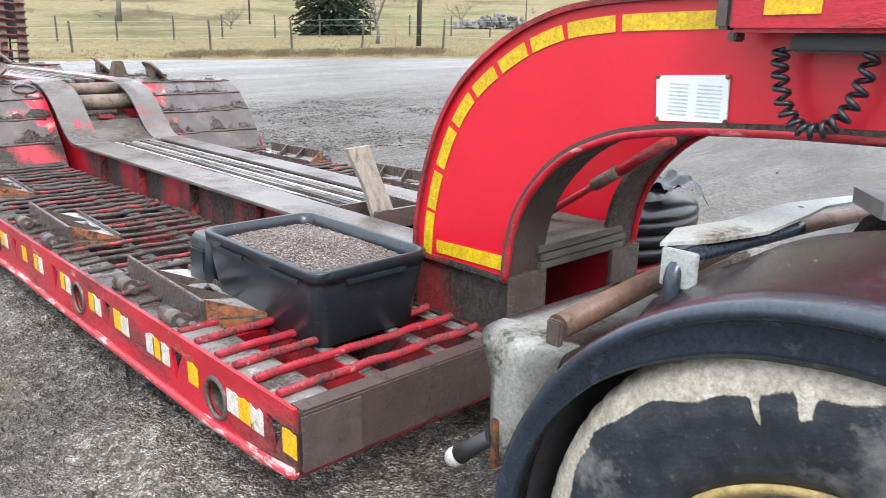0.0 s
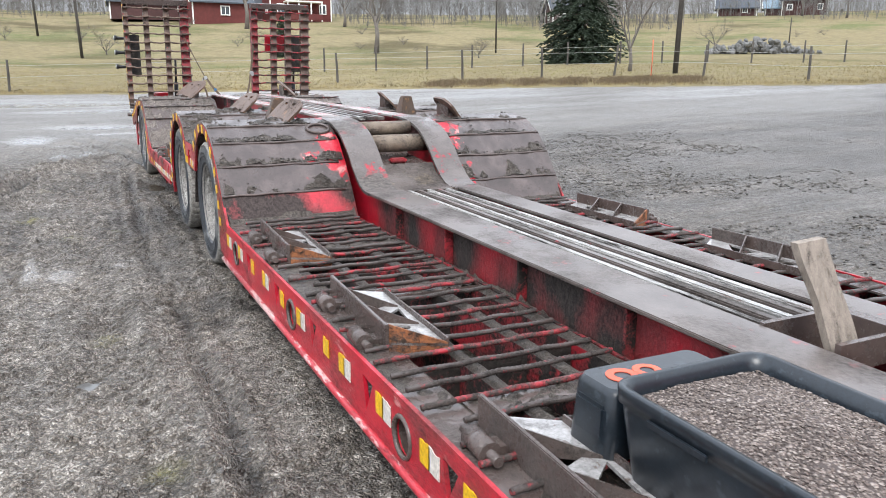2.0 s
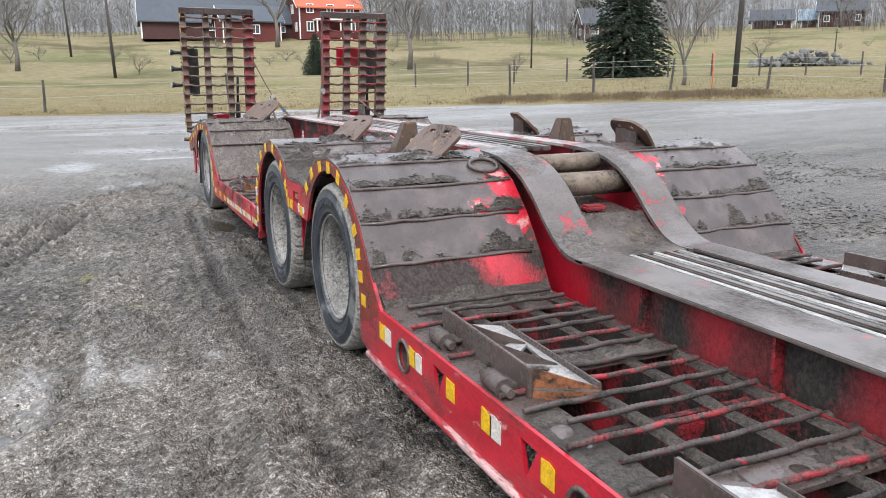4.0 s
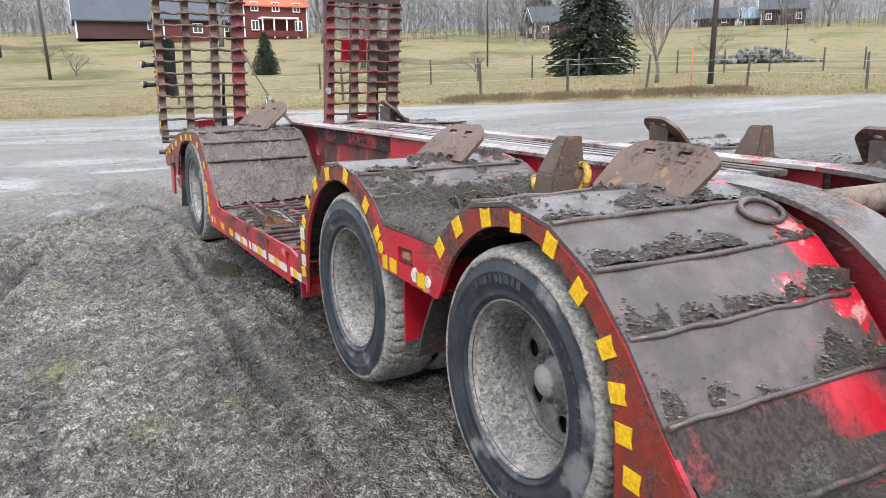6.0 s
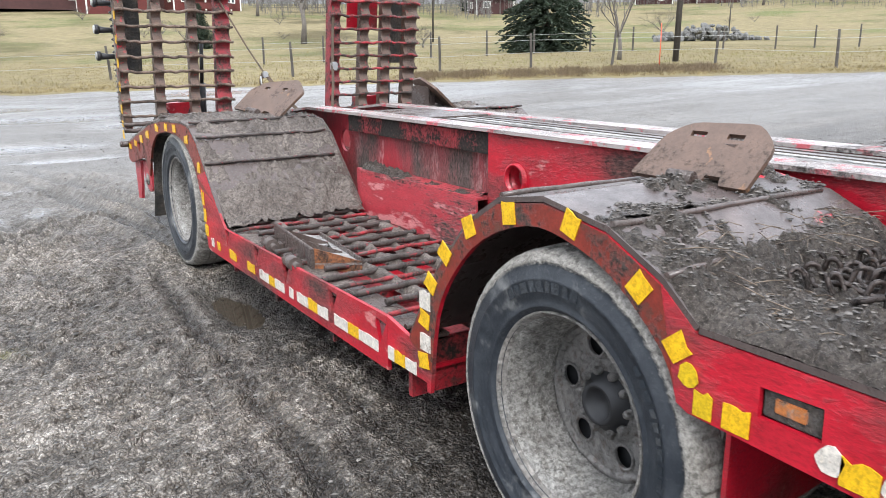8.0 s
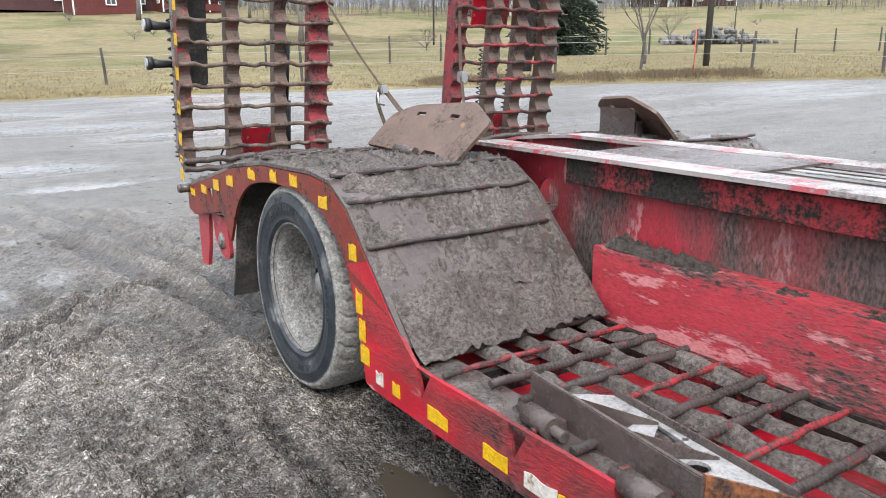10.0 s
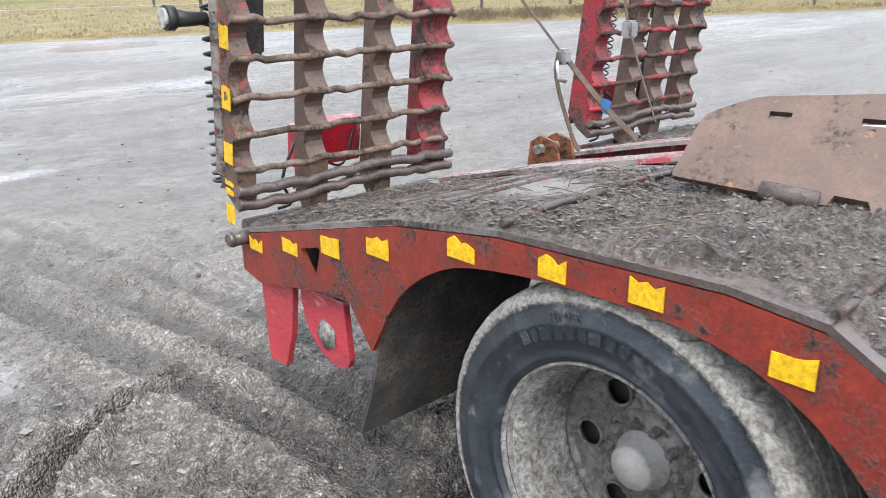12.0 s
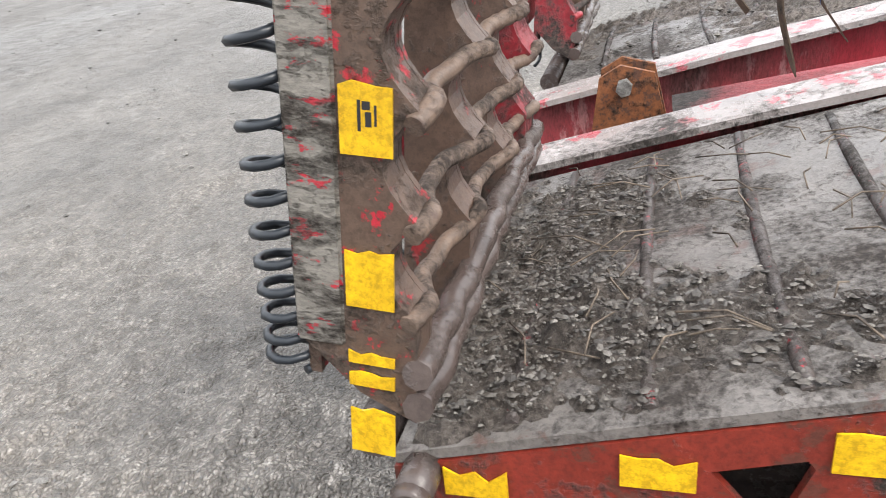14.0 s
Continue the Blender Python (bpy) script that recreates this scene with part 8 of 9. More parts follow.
M_BARK = plain("grey_bark", (0.16, 0.14, 0.12), 0.9, 0, 0.4, 12)
M_TWIG = plain("bare_twigs", (0.12, 0.10, 0.085), 0.9, 0, 0.3, 3)
M_NEEDLE = plain("spruce_needles", (0.034, 0.054, 0.030), 0.8, 0, 0.5, 4)
M_POST = plain("fence_post_wood", (0.070, 0.060, 0.050), 0.85, 0, 0.4, 20)
M_WIRE = plain("fence_tape", (0.42, 0.42, 0.39), 0.5)
M_STRAW = worn("dry_grass_blades", (0.36, 0.28, 0.125), (0.22, 0.17, 0.08), (0.12, 0.09, 0.045), 0.4, 1.5, 0.9)
M_FALU = plain("red_board_wall", (0.13, 0.026, 0.022), 0.8, 0, 0.3, 2)
M_FALU_DARK = plain("dark_board_wall", (0.075, 0.030, 0.028), 0.8, 0, 0.3, 2)
M_ROOF_DARK = plain("dark_blue_grey_roof", (0.055, 0.066, 0.082), 0.55, 0, 0.25, 1.5)
M_ROOF_TILE = plain("orange_tile_roof", (0.50, 0.115, 0.055), 0.7, 0, 0.3, 3)
M_ROOF_BLUE = plain("pale_blue_metal_roof", (0.20, 0.29, 0.36), 0.45, 0, 0.2, 1)
M_TRIM = plain("white_trim", (0.75, 0.74, 0.71), 0.6, 0, 0.1)
M_PANE = plain("window_pane", (0.06, 0.07, 0.08), 0.08)
M_ROCK = worn("field_stone", (0.19, 0.188, 0.18), (0.09, 0.088, 0.084), (0.27, 0.265, 0.25), 0.4, 1.2, 0.85)


def limbs(bm, p, d, length, r, depth, rnd, spreadout, mat_twig=1):
    """A limb that forks into thinner ones."""
    q = p + d * length
    mid = p.lerp(q, 0.5) + Vector((rnd.uniform(-1, 1), rnd.uniform(-1, 1), rnd.uniform(-0.5, 0.5))) * length * 0.10
    tube(bm, [p, mid, q], [r, r * 0.8, r * 0.6], 5 if depth > 3 else 3, 0 if depth > 2 else mat_twig, caps=False)
    if depth == 0:
        return
    for k in range(3 if depth > 1 else 4):
        nd = (d + Vector((rnd.uniform(-1, 1), rnd.uniform(-1, 1), rnd.uniform(-0.45, 0.6))) * spreadout).normalized()
        start = p.lerp(q, rnd.uniform(0.35, 1.0)) if k else q
        limbs(bm, start, nd, length * rnd.uniform(0.52, 0.82), r * 0.52, depth - 1, rnd, spreadout)


def bare_tree(name, x, y, height, seed, spreadout=0.65, depth=5, label="bare leafless tree on the field", stem=0.28, thick=0.018):
    rnd = random.Random(seed)
    t = root(name, (x, y, land(x, y) - 0.1), label, "tree", "bare trees on the field")
    bm = bmesh.new()
    h = height * stem
    tube(bm, [(0, 0, 0), (0.04 * h, 0, h * 0.5), (0, 0.03 * h, h)], [height * thick * 1.4, height * thick, height * thick * 0.85], 8)
    part("trunk", bm, M_BARK, t)
    bm = bmesh.new()
    for k in range(5):
        a = 1.26 * k + rnd.uniform(-0.5, 0.5)
        limbs(bm, Vector((0, 0.03 * h, h * rnd.uniform(0.7, 1.0))), Vector((math.cos(a) * spreadout, math.sin(a) * spreadout, rnd.uniform(0.7, 1.3))).normalized(), height * rnd.uniform(0.2, 0.3), height * thick * 0.5, depth - 1, rnd, spreadout)
    part("crown", bm, [M_BARK, M_TWIG], t)
    return t


def spruce(x, y, height, width, seed, label):
    rnd = random.Random(seed)
    t = root("spruce", (x, y, land(x, y) - 0.1), label, "tree", "spruces")
    bm = bmesh.new()
    tube(bm, [(0, 0, 0), (0, 0, height)], [0.02 * height, 0.01], 8)
    part("trunk", bm, M_BARK, t)
    verts, faces = [], []
    z = 0.02 * height
    while z < height * 0.99:
        f = 1 - z / height
        R = width / 2 * min(1, 1.25 * f ** 0.8) + 0.06
        for k in range(int(10 + 26 * f)):
            a = rnd.uniform(0, 6.28)
            L = R * rnd.uniform(0.65, 1.12)
            droop = -0.28 * L
            for j in range(int(6 + 22 * L / (width / 2))):
                u = rnd.uniform(0.12, 1.0)
                c = Vector((math.cos(a) * L * u, math.sin(a) * L * u, z + droop * u * u + rnd.uniform(-0.06, 0.06)))
                s = 0.05 * height / 9 * rnd.uniform(1.5, 3.4)
                b = a + rnd.uniform(-1.1, 1.1)
                e = Vector((math.cos(b), math.sin(b), rnd.uniform(-0.55, 0.1))) * s * 1.8
                w = Vector((-math.sin(b), math.cos(b), rnd.uniform(-0.5, 0.5))) * s * 0.45
                i = len(verts)
                verts += [c - w, c + w, c + e, c + e * 0.5 + Vector((0, 0, -s * 0.6))]
                faces += [(i, i + 1, i + 2), (i, i + 2, i + 3), (i + 1, i + 3, i + 2)]
        z += height * 0.028
    me = bpy.data.meshes.new("crown")
    me.from_pydata([tuple(v) for v in verts], [], faces)
    me.materials.append(M_NEEDLE)
    ob = new("crown", me)
    ob.parent = t
    return t


spruce(27.3, 37.6, 8.6, 4.7, 1, "dark green spruce standing on the field")
spruce(15.6, 63.0, 3.4, 2.2, 2, "small young spruce on the slope")
spruce(65.9, 98.0, 11.0, 5.0, 3, "tall dark spruce at the wood's edge")
bare_tree("bare_tree", -6.9, 76.0, 9.5, 11, 0.75, 6, "large bare broad-crowned tree on the meadow")
bare_tree("bare_tree", 22.8, 27.6, 5.6, 12, 0.40, 6, "tall pale bare tree beside the spruce", 0.2, 0.014)
bare_tree("bare_tree", 47.0, 46.8, 3.4, 13, 0.8, 6, "small bare tree beside a stone heap")
bare_tree("bare_bush", 26.6, 49.4, 2.7, 14, 0.9, 6, "bare rounded bush on the field", 0.12, 0.02)
bare_tree("bare_tree", 24.0, 63.5, 6.5, 15, 0.5, 5, "bare pollarded tree on the slope", 0.5, 0.03)
bare_tree("bare_bush", 2.6, 73.0, 3.2, 16, 0.9, 6, "bare bush on the slope", 0.12, 0.02)
bare_tree("bare_bush", 17.0, 72.0, 2.6, 17, 0.9, 5, "bare bush on the slope", 0.12, 0.02)
bare_tree("bare_tree", 20.5, 100.0, 13.0, 18, 0.6, 6, "large bare tree in front of the barn")
bare_tree("bare_tree", 33.5, 100.0, 10.0, 19, 0.6, 5, "bare tree beside the farmhouse")
bare_tree("bare_bush", -8.0, 84.0, 4.0, 20, 0.9, 5, "bare bush on the slope", 0.12, 0.02)
for k, (x, y, h) in enumerate(((1.0, 86.8, 3.0), (14.7, 77.0, 2.0), (17.0, 79.8, 2.4), (24.6, 69.2, 1.4), (29.8, 71.1, 1.6), (28.4, 64.9, 1.0), (-5.8, 87.4, 2.6), (13.4, 100.5, 3.0), (30.6, 85.3, 2.2), (66.8, 55.7, 1.2), (70.7, 55.6, 1.4), (20.5, 74.5, 1.2))):
    bare_tree("bare_bush", x, y, h, 80 + k, 1.0, 5, "low brown scrub bush on the slope", 0.10, 0.022)
for k, (x, y, h) in enumerate(((72, 92, 6), (80, 90, 7), (98, 74, 8), (108, 70, 7), (101, 84, 8), (118, 66, 8))):
    bare_tree("bare_tree", x, y, h, 60 + k, 0.6, 5, "bare tree by the far houses")


# far woods: many slender bare stems and some conifers in one object
def woods():
    rnd = np.random.RandomState(21)
    verts, faces = [], []
    for k in range(5200):
        az = radians(rnd.uniform(-34, 76))
        low = k % 5 == 0
        r = 104 + rnd.gamma(1.6, 22) + 26 * (abs(az) < 0.33) + 12 * (az > 0.75) - 5 * low + 7 * math.sin(az * 17) + 4 * math.sin(az * 41)
        x, y = r * math.sin(az), r * math.cos(az)
        z = float(far_ground(np.array([x]), np.array([y]))[0])
        h = rnd.uniform(1.2, 3.2) if low else rnd.uniform(5.0, 12.5)
        w, lean = rnd.uniform(0.014, 0.038), rnd.uniform(-0.08, 0.08) * h
        i = len(verts)
        verts += [(x + w * math.cos(2.094 * q), y + w * math.sin(2.094 * q), z - 0.5) for q in range(3)] + [(x + lean, y, z + h)]
        faces += [(i, i + 1, i + 3), (i + 1, i + 2, i + 3), (i + 2, i, i + 3)]
        reach = rnd.uniform(0.16, 0.30) * h
        for b in range(46):
            t = rnd.uniform(0.03 if low else 0.10, 0.99)
            a = rnd.uniform(0, 6.28)
            out = reach * (1.15 - t) * rnd.uniform(0.1, 1.0)
            px, py, pz = x + lean * t + math.cos(a) * out, y + math.sin(a) * out, z + h * t + out * 0.7
            L = rnd.uniform(0.25, 1.0) * (0.5 + 0.09 * h)
            c, e = rnd.uniform(0, 6.28), rnd.uniform(0.02, 0.05)
            i = len(verts)
            verts += [(px - e, py, pz), (px + e, py, pz + 0.03), (px + math.cos(c) * L * 0.5, py + math.sin(c) * L * 0.5, pz + L * rnd.uniform(0.2, 1.0))]
            faces.append((i, i + 1, i + 2))
    me = bpy.data.meshes.new("far_woods")
    me.from_pydata(verts, [], faces)
    me.materials.append(plain("grey_winter_wood", (0.185, 0.172, 0.160), 0.95, 0, 0.45, 0.2))
    ob = new("far_woods", me)
    tagged(ob, "grey leafless winter wood along the hill", "woods", kind="stuff")


woods()


# wooded hill behind, closing the view
ha, hr = np.meshgrid(np.radians(np.linspace(-60, 100, 200)), np.linspace(175, 520, 40))
hx, hy = hr * np.sin(ha), hr * np.cos(ha)
hz = far_ground(hx, hy) + 1 + 7 * grain(hx, hy, 0.02, 4) + 5 * grain(hx, hy, 0.12, 2, 0.7, 4.0)
hz[0] = far_ground(hx[0], hy[0]) - 3
# the pale bluish grey has the distance haze painted into it
backdrop = tagged(sheet("wooded_hill", hx, hy, hz, plain("haze_tinted_wood", (0.255, 0.262, 0.268), 1.0, 0, 0.35, 0.09)), "grey wooded hill on the skyline, haze painted into its colour", "hill", kind="structure")


# houses
def window(parent, x, y, z, w, h, nx, ny):
    """A window on a wall that faces (nx, ny)."""
    m = Matrix.Translation((x, y, z)) @ Matrix.Rotation(math.atan2(ny, nx) + math.pi / 2, 4, "Z")
    bm = bmesh.new()
    t = 0.12
    for a in ((-w / 2, w / 2, -t, 0.02, h / 2 - 0.13, h / 2), (-w / 2, w / 2, -t, 0.02, -h / 2, -h / 2 + 0.13), (-w / 2, -w / 2 + 0.13, -t, 0.02, -h / 2 + 0.13, h / 2 - 0.13), (w / 2 - 0.13, w / 2, -t, 0.02, -h / 2 + 0.13, h / 2 - 0.13), (-0.04, 0.04, -t + 0.03, 0.02, -h / 2 + 0.13, h / 2 - 0.13)):
        box(bm, *a)
    bmesh.ops.transform(bm, matrix=m, verts=bm.verts)
    win = part("window", bm, M_TRIM, parent)
    bm = bmesh.new()
    box(bm, -w / 2 + 0.13, w / 2 - 0.13, -0.05, 0.0, -h / 2 + 0.13, h / 2 - 0.13)
    bmesh.ops.transform(bm, matrix=m, verts=bm.verts)
    part("pane", bm, M_PANE, win)


def house(name, x, y, turn, L, D, H, R, wall, roof, label, wins=(), gable_wins=(), chimney=False, porch=False):
    """A gabled house; its long front faces -y before the turn."""
    g = root(name, (x, y, land(x, y) - 0.4), label, "house", "farm buildings")
    g.rotation_euler = (0, 0, radians(turn))
    bm = bmesh.new()
    plate(bm, [(-D / 2, 0), (D / 2, 0), (D / 2, H), (0, H + R), (-D / 2, H)], [], -L / 2, L / 2, "x")
    part("wall", bm, wall, g)
    bm = bmesh.new()
    o, t = 0.5, 0.18
    k = R / (D / 2)
    plate(bm, [(-D / 2 - o, H - o * k), (0, H + R), (D / 2 + o, H - o * k), (D / 2 + o, H - o * k + t), (0, H + R + t), (-D / 2 - o, H - o * k + t)], [], -L / 2 - o, L / 2 + o, "x")
    part("roof", bm, roof, g)
    for sx in (-1, 1):
        for sy in (-1, 1):
            bm = bmesh.new()
            box(bm, sx * L / 2 - 0.08, sx * L / 2 + 0.08, sy * D / 2 - 0.08, sy * D / 2 + 0.08, 0, H)
            part("corner_board", bm, M_TRIM, g)
            bm = bmesh.new()
            tube(bm, [(sx * (L / 2 + o), sy * (D / 2 + o), H - o * k), (sx * (L / 2 + o), 0, H + R)], 0.09, 4)
            part("barge_board", bm, M_TRIM, g)
    for u, z, w, h in wins:
        window(g, u, -D / 2 - 0.02, z, w, h, 0, -1)
    for v, z, w, h in gable_wins:
        for sx in (-1, 1):
            window(g, sx * (L / 2 + 0.02), v, z, w, h, sx, 0)
    if chimney:
        bm = bmesh.new()
        box(bm, -0.4, 0.4, -0.4, 0.4, H + R - 0.6, H + R + 1.2, 0.03)
        part("chimney", bm, M_ROOF_TILE, g)
    if porch:
        bm = bmesh.new()
        box(bm, -2.6, 2.6, -D / 2 - 2.2, -D / 2, 2.6, 2.8)
        part("porch_roof", bm, M_TRIM, g)
        for u in (-2.5, -0.9, 0.9, 2.5):
            bm = bmesh.new()
            box(bm, u - 0.09, u + 0.09, -D / 2 - 2.15, -D / 2 - 1.97, 0, 2.6)
            part("post", bm, M_TRIM, g)
        bm = bmesh.new()
        box(bm, -2.6, 2.6, -D / 2 - 2.18, -D / 2 - 2.1, 0.2, 1.0)
        part("rail", bm, M_FALU, g)
    return g


house("barn", 16.4, 122.5, -3, 21.0, 10.0, 2.9, 6.6, M_FALU_DARK, M_ROOF_DARK, "long dark red barn with a blue-grey roof", [(-1.0, 1.8, 1.2, 1.2), (8.6, 1.6, 1.6, 1.0)])
house("farmhouse", 31.0, 116.0, 0, 9.0, 8.0, 4.6, 2.6, M_FALU, M_ROOF_TILE, "red two-storey farmhouse with white trim and orange tile roof", [(-3.0, 1.8, 1.1, 1.4), (3.2, 1.8, 1.1, 1.4), (-3.0, 4.3, 1.1, 1.3), (0, 4.3, 1.1, 1.3), (3.0, 4.3, 1.1, 1.3)], [(0, 4.4, 1.1, 1.3), (-2, 1.8, 1.1, 1.3), (2, 1.8, 1.1, 1.3)], True, True)
house("farm_shed", 19.5, 114.0, 4, 8.0, 5.0, 3.2, 1.9, M_FALU, M_ROOF_DARK, "small red shed with a white window", [(0.4, 1.9, 1.3, 1.3)])
house("far_house", 64.0, 92.5, -20, 5.2, 4.5, 2.6, 1.8, M_FALU_DARK, M_ROOF_DARK, "small dark house behind the spruce", [(-1.2, 1.4, 1.0, 0.9)], [(0, 1.4, 1.0, 0.9)])
house("far_house", 108.0, 89.6, -48, 6.6, 4.6, 2.8, 1.6, M_FALU_DARK, M_ROOF_DARK, "dark house with a white veranda on the hill", [(-2.2, 1.5, 0.9, 1.0), (2.2, 1.5, 0.9, 1.0)], (), True)
house("far_barn", 107.0, 92.5, -46, 6.0, 4.5, 1.6, 1.5, M_FALU_DARK, M_ROOF_BLUE, "dark barn with a pale blue roof on the hill")
house("far_barn", 102.0, 98.0, -44, 6.0, 4.5, 1.7, 1.5, M_FALU_DARK, M_ROOF_DARK, "dark low barn on the hill", [(1.2, 1.2, 0.9, 0.9)])


# poles and fence
def utility_pole(x, y, h, r, label, leanx=0.0):
    t = root("utility_pole", (x, y, land(x, y) - 0.2), label, "pole", "utility poles")
    bm = bmesh.new()
    tube(bm, [(0, 0, 0), (leanx * h, 0, h)], [r, r * 0.75], 10)
    part("mast", bm, M_POST, t)
    bm = bmesh.new()
    tube(bm, [(leanx * h - 0.3, 0, h - 0.3), (leanx * h + 0.3, 0, h - 0.3)], 0.03, 6)
    part("crossarm", bm, M_POST, t)


utility_pole(23.0, 24.8, 8.0, 0.12, "dark weathered utility pole at the yard's edge", 0.02)
utility_pole(0.6, 70.0, 7.6, 0.13, "leaning wooden utility pole on the meadow", -0.03)
utility_pole(-3.0, 92.5, 8.0, 0.13, "wooden utility pole on the slope", -0.03)
utility_pole(33.6, 59.2, 8.0, 0.08, "thin pole on the field")
utility_pole(58.0, 49.0, 2.7, 0.06, "short pole on the field")

FENCE = [(-26, 36.6), (-14.5, 35.6), (-2.9, 34.6), (4.3, 35.4), (9.9, 31.4), (14.7, 28.8), (17.6, 27.0), (20.2, 25.4), (22.3, 22.4), (24.2, 19.0), (27.5, 16.2), (31, 13.6), (36, 10), (42, 5.6)]
fence = root("wire_fence", (0, 0, 0), "wooden fence posts with white electric tapes", "fence")
post_bm = bmesh.new()
tube(post_bm, [(0, 0, -0.2), (0.01, 0, 0.6), (0, 0, 1.25)], [0.055, 0.05, 0.045], 7)
post_me = bpy.data.meshes.new("post")
post_bm.to_mesh(post_me)
post_bm.free()
post_me.materials.append(M_POST)
rr = random.Random(17)
for x, y in FENCE:
    ob = share("post", post_me, fence, (x, y, land(x, y)))
    ob.rotation_euler = (rr.uniform(-0.06, 0.06), rr.uniform(-0.08, 0.08), 0)
for h in (0.55, 1.0):
    bm = bmesh.new()
    tube(bm, [(x, y, land(x, y) + h - (0.04 if k % 2 else 0)) for k, (x, y) in enumerate(FENCE)], 0.008, 4)
    part("tape", bm, M_WIRE, fence, "white electric fence tape")
fence2 = root("wire_fence", (0, 0, 0), "second line of thin fence posts on the field", "fence")
for k in range(16):
    x, y = 12 + 2.6 * k, 40.0 - 0.9 * k + rr.uniform(-0.3, 0.3)
    share("post", post_me, fence2, (x, y, land(x, y)))
bm = bmesh.new()
tube(bm, [(12 + 2.6 * k, 40.0 - 0.9 * k, land(12 + 2.6 * k, 40.0 - 0.9 * k) + 0.95) for k in range(16)], 0.009, 4)
part("tape", bm, M_WIRE, fence2)

# red marker stake
mark = root("marker_stake", (20.3, 23.2, land(20.3, 23.2)), "thin orange-red marker stake at the yard's edge", "stake")
bm = bmesh.new()
tube(bm, [(0, 0, -0.1), (0.02, 0, 0.8), (0.0, 0, 1.5)], 0.018, 6)
part("stake", bm, plain("orange_marker_paint", (0.75, 0.12, 0.05), 0.5), mark)

# stone heap
heapo = root("stone_heap", (49.5, 44.6, land(49.5, 44.6)), "heap of grey field stones on the meadow", "stones")
rr = random.Random(23)
stone_bm = bmesh.new()
bmesh.ops.create_icosphere(stone_bm, subdivisions=2, radius=1.0)
for v in stone_bm.verts:
    v.co *= 0.8 + 0.4 * noise.noise(v.co * 1.3)
stone_me = bpy.data.meshes.new("stone")
stone_bm.to_mesh(stone_me)
stone_bm.free()
stone_me.materials.append(M_ROCK)
for k in range(150):
    u = rr.gauss(0, 0.42)
    s = rr.uniform(0.12, 0.36)
    ob = share("stone", stone_me, heapo, (u * 3.4, rr.gauss(0, 0.6) - u * 2, max(0.1, 1.15 * math.exp(-(u * 1.5) ** 2) * rr.random())))
    ob.scale = (s * 1.3, s, s * 0.8)
    ob.rotation_euler = (rr.uniform(0, 6), rr.uniform(0, 6), rr.uniform(0, 6))


# dry grass along the bank and over the field
def tufts(name, count, area, seed, hmin, hmax, mat, label, width=0.012):
    rnd = np.random.RandomState(seed)
    x, y = area(rnd, count)
    z = yard(x, y)
    h = hmin + (hmax - hmin) * rnd.rand(count)
    a = rnd.rand(count) * 6.28
    lx, ly = rnd.randn(count) * 0.45 * h, rnd.randn(count) * 0.45 * h
    w = width * (0.6 + 0.8 * rnd.rand(count))
    dx, dy = w * np.cos(a), w * np.sin(a)
    p = np.stack([np.stack([x - dx, y - dy, z - 0.02], -1), np.stack([x + dx, y + dy, z - 0.02], -1), np.stack([x + dx * 0.6 + lx * 0.5, y + dy * 0.6 + ly * 0.5, z + h * 0.6], -1), np.stack([x + lx, y + ly, z + h * (1 - 0.25 * rnd.rand(count))], -1)], 1)
    i = 4 * np.arange(count)[:, None]
    f = np.concatenate([i + np.array([[0, 1, 2]]), i + np.array([[0, 2, 3]])], 0)
    me = bpy.data.meshes.new(name)
    me.from_pydata(p.reshape(-1, 3).tolist(), [], f.tolist())
    me.materials.append(mat)
    tagged(new(name, me), label, "grass", kind="stuff")


def bank(rnd, n):
    x = rnd.uniform(-30, 42, n)
    y = np.interp(x, EDGE_X, EDGE_Y) + 0.2 + rnd.gamma(1.3, 0.9, n)
    return x, y


def heaps(rnd, n):
    c = np.array([(13.4, 27.9), (14.8, 27.0), (16.2, 25.8), (17.5, 24.7), (18.9, 23.6), (20.0, 22.9), (21.0, 22.0)])
    k = rnd.randint(0, len(c), n)
    return c[k, 0] + rnd.randn(n) * 0.4, c[k, 1] + rnd.randn(n) * 0.35


def meadow(rnd, n):
    x = rnd.uniform(-30, 45, n)
    return x, np.interp(x, EDGE_X, EDGE_Y) + 1.5 + rnd.gamma(2.0, 7.0, n)


tufts("bank_grass", 34000, bank, 31, 0.02, 0.10, M_STRAW, "dry straw-coloured grass along the bank", 0.010)
tufts("heap_grass", 12000, heaps, 32, 0.04, 0.20, worn("brown_dead_grass", (0.20, 0.145, 0.085), (0.11, 0.080, 0.050), (0.30, 0.235, 0.13), 0.35, 2.5, 0.9), "tangled dry grass heaps at the yard's edge", 0.010)
tufts("meadow_grass", 40000, meadow, 33, 0.02, 0.085, worn("meadow_blades", (0.27, 0.25, 0.085), (0.17, 0.175, 0.055), (0.32, 0.25, 0.115), 0.5, 0.2, 0.9), "short yellow-green winter grass", 0.014)


# ---- parked pickup ----
def loft(bm, sections, mat=0):
    """Joins half-sections of equal length and their mirror image across x = 0."""
    rows = []
    for sec in sections:
        rows.append([bm.verts.new(p) for p in sec] + [bm.verts.new((-p[0], p[1], p[2])) for p in sec[::-1]])
    for a, b in zip(rows, rows[1:]):
        for i in range(len(a) - 1):
            f = bm.faces.new((a[i], a[i + 1], b[i + 1], b[i]))
            f.smooth, f.material_index = True, mat
    bm.faces.new(rows[0])
    bm.faces.new(rows[-1][::-1])


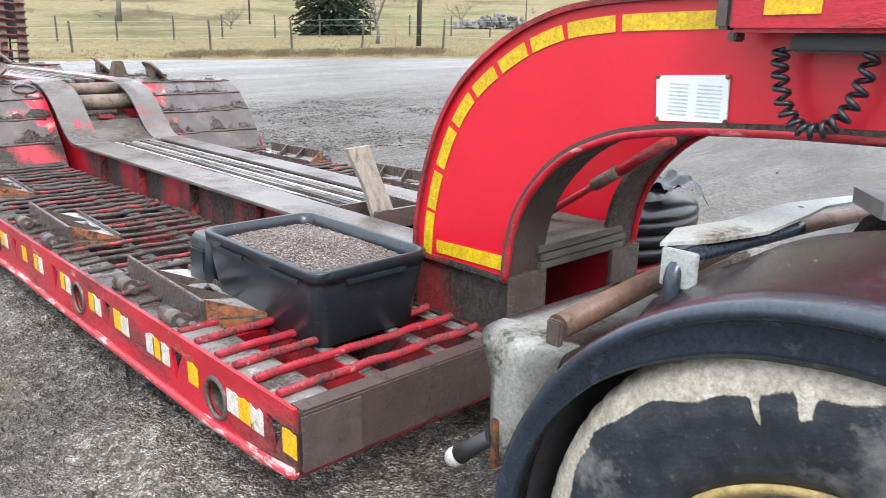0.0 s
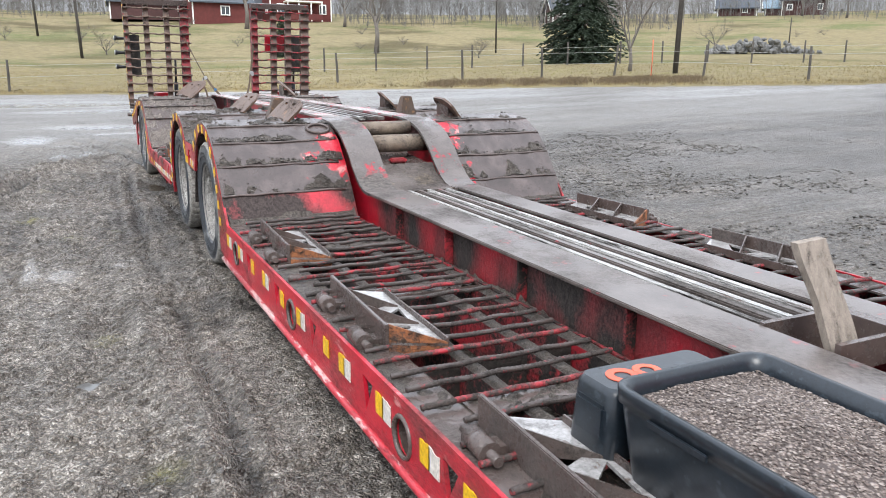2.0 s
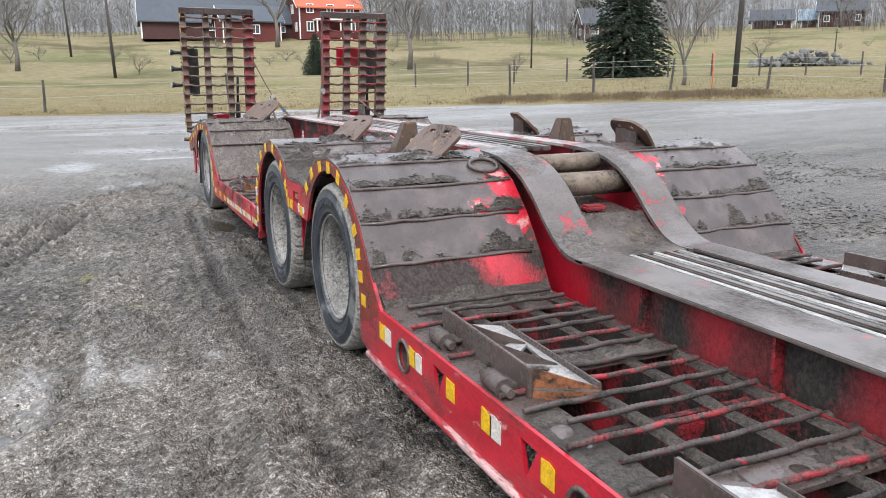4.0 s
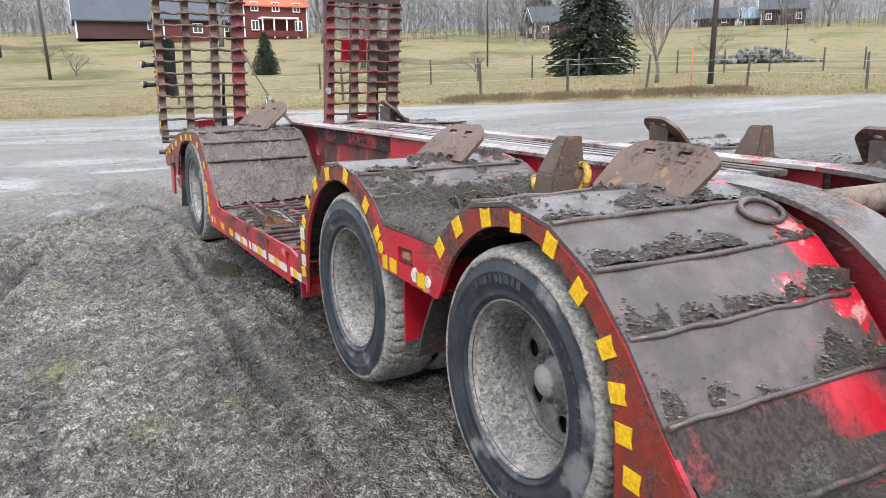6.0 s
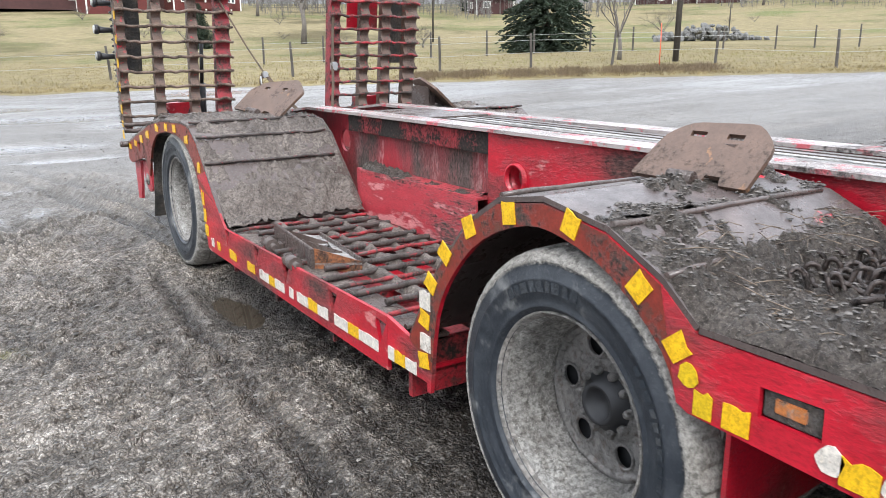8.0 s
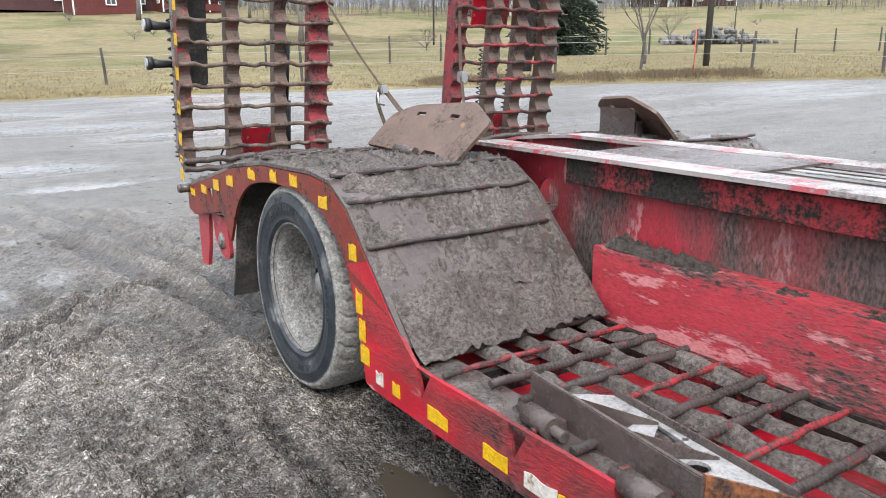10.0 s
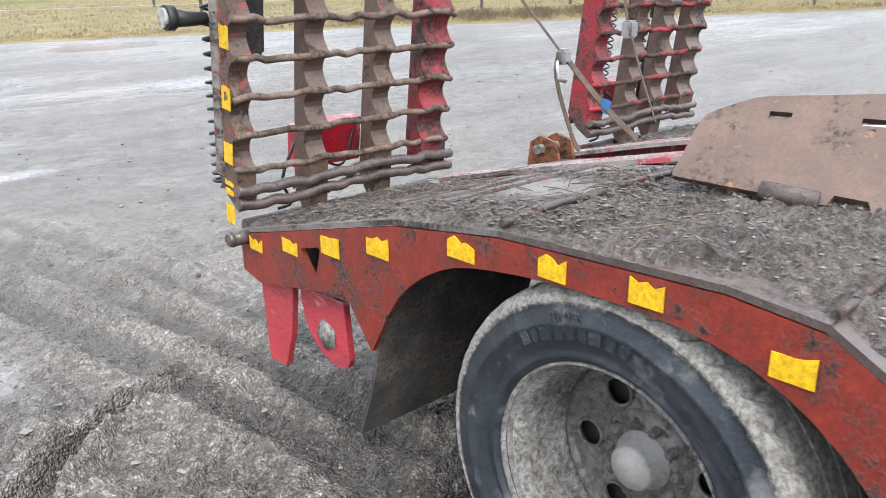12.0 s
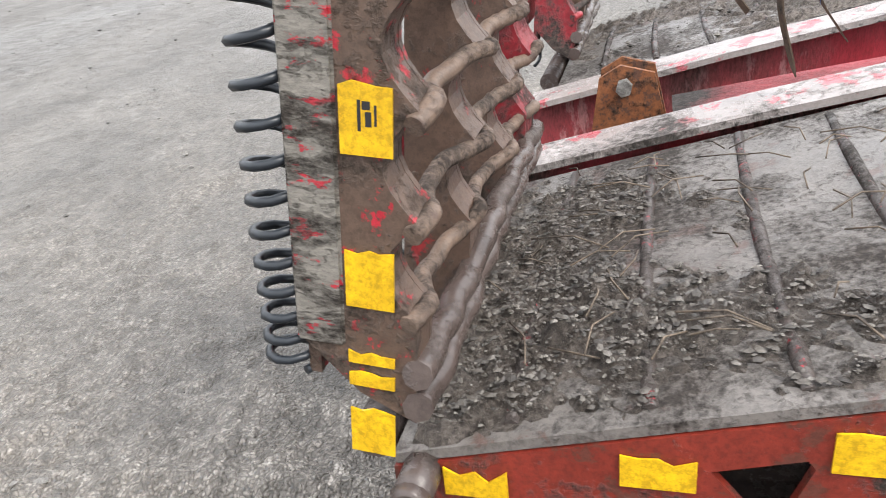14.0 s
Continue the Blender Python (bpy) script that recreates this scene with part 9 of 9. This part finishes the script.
M_CARPAINT = plain("white_car_paint", (0.72, 0.73, 0.74), 0.22, 0, 0.05)
M_GLASS = plain("car_glass", (0.03, 0.04, 0.05), 0.06)
M_HEADLIGHT = plain("headlight_glass", (0.55, 0.57, 0.6), 0.12, 0.2)
car = root("pickup_truck", (21.6, 12.0, land(21.6, 12.0)), "white pickup truck parked on the yard", "car")
car.rotation_euler = (0, 0, radians(-72))
bm = bmesh.new()


def sec(y, w, z0, z1, z2, wt):
    return [(w * 0.82, y, z0), (w, y, z0 + 0.12), (w, y, (z0 + z1) / 2), (w * 0.98, y, z1), (wt, y, z2), (0.0, y, z2 + 0.02)]


loft(bm, [sec(-2.62, 0.78, 0.42, 0.88, 0.92, 0.7), sec(-2.52, 0.90, 0.36, 0.98, 1.02, 0.80), sec(-2.2, 0.95, 0.34, 1.04, 1.10, 0.84), sec(-1.2, 0.96, 0.34, 1.10, 1.18, 0.86), sec(2.5, 0.96, 0.36, 1.12, 1.16, 0.9), sec(2.62, 0.94, 0.5, 1.10, 1.14, 0.9)])
part("body", bm, M_CARPAINT, car)
bm = bmesh.new()
loft(bm, [sec(-1.25, 0.86, 1.10, 1.14, 1.18, 0.75), sec(-0.35, 0.80, 1.10, 1.55, 1.74, 0.62), sec(0.9, 0.80, 1.10, 1.58, 1.80, 0.62), sec(1.35, 0.84, 1.10, 1.25, 1.30, 0.72)])
part("cabin", bm, M_CARPAINT, car)
bm = bmesh.new()
vs = [bm.verts.new(p) for p in ((-0.72, -1.20, 1.20), (0.72, -1.20, 1.20), (0.58, -0.42, 1.72), (-0.58, -0.42, 1.72))]
f = bm.faces.new(vs)
bmesh.ops.solidify(bm, geom=[f], thickness=-0.02)
part("windscreen", bm, M_GLASS, car)
for sx in (-1, 1):
    bm = bmesh.new()
    plate(bm, [(-1.0, 1.2), (-0.38, 1.62), (0.85, 1.68), (1.15, 1.24)], [], sx * 0.80, sx * 0.835)
    part("side_window", bm, M_GLASS, car)
    bm = bmesh.new()
    box(bm, sx * 0.45, sx * 0.86, -2.62, -2.45, 0.86, 1.0, 0.03)
    part("headlight", bm, M_HEADLIGHT, car)
    bm = bmesh.new()
    box(bm, sx * 0.86, sx * 1.08, -0.95, -0.85, 1.16, 1.34, 0.03)
    part("mirror", bm, M_CARPAINT, car)
    for yc in (-1.62, 1.5):
        bm = bmesh.new()
        lathe(bm, [(0.0, 0.0), (0.22, 0.0), (0.25, 0.02), (0.36, 0.0), (0.385, 0.04), (0.385, 0.24), (0.0, 0.25)], sx * 0.98 if sx < 0 else 0.98 - 0.25, yc, 0.385, 28)
        tyre = part("wheel", bm, M_DARK, car)
        bm = bmesh.new()
        lathe(bm, [(0.0, 0.0), (0.2, 0.005), (0.235, 0.02)], sx * 0.985 - (0.005 if sx < 0 else -0.005), yc, 0.385, 10)
        part("rim", bm, M_TYRE, tyre)
        bm = bmesh.new()
        tube(bm, [(sx * 0.965, yc + 0.45 * math.cos(a), 0.385 + 0.45 * math.sin(a)) for a in np.linspace(-0.1, 3.24, 16)], 0.035, 6)
        part("wheel_arch", bm, M_DARK, car)
bm = bmesh.new()
box(bm, -0.45, 0.45, -2.66, -2.52, 0.80, 0.98, 0.02)
part("grille", bm, M_DARK, car)
bm = bmesh.new()
for z in (0.86, 0.93):
    box(bm, -0.46, 0.46, -2.675, -2.66, z - 0.012, z + 0.012)
part("grille_bar", bm, M_CHROME, car)
bm = bmesh.new()
box(bm, -0.74, 0.74, -2.69, -2.50, 0.44, 0.62, 0.04)
part("bumper", bm, M_DARK, car)
bm = bmesh.new()
box(bm, -0.80, 0.80, -2.695, -2.60, 0.62, 0.70, 0.02)
part("bumper_trim", bm, M_CHROME, car)
bm = bmesh.new()
box(bm, -0.26, 0.26, -2.71, -2.695, 0.67, 0.78, 0.004)
part("number_plate", bm, M_TRIM, car)
bm = bmesh.new()
box(bm, -0.75, 0.75, -2.50, -2.40, 1.03, 1.08, 0.01)
part("bonnet_guard", bm, M_DARK, car)
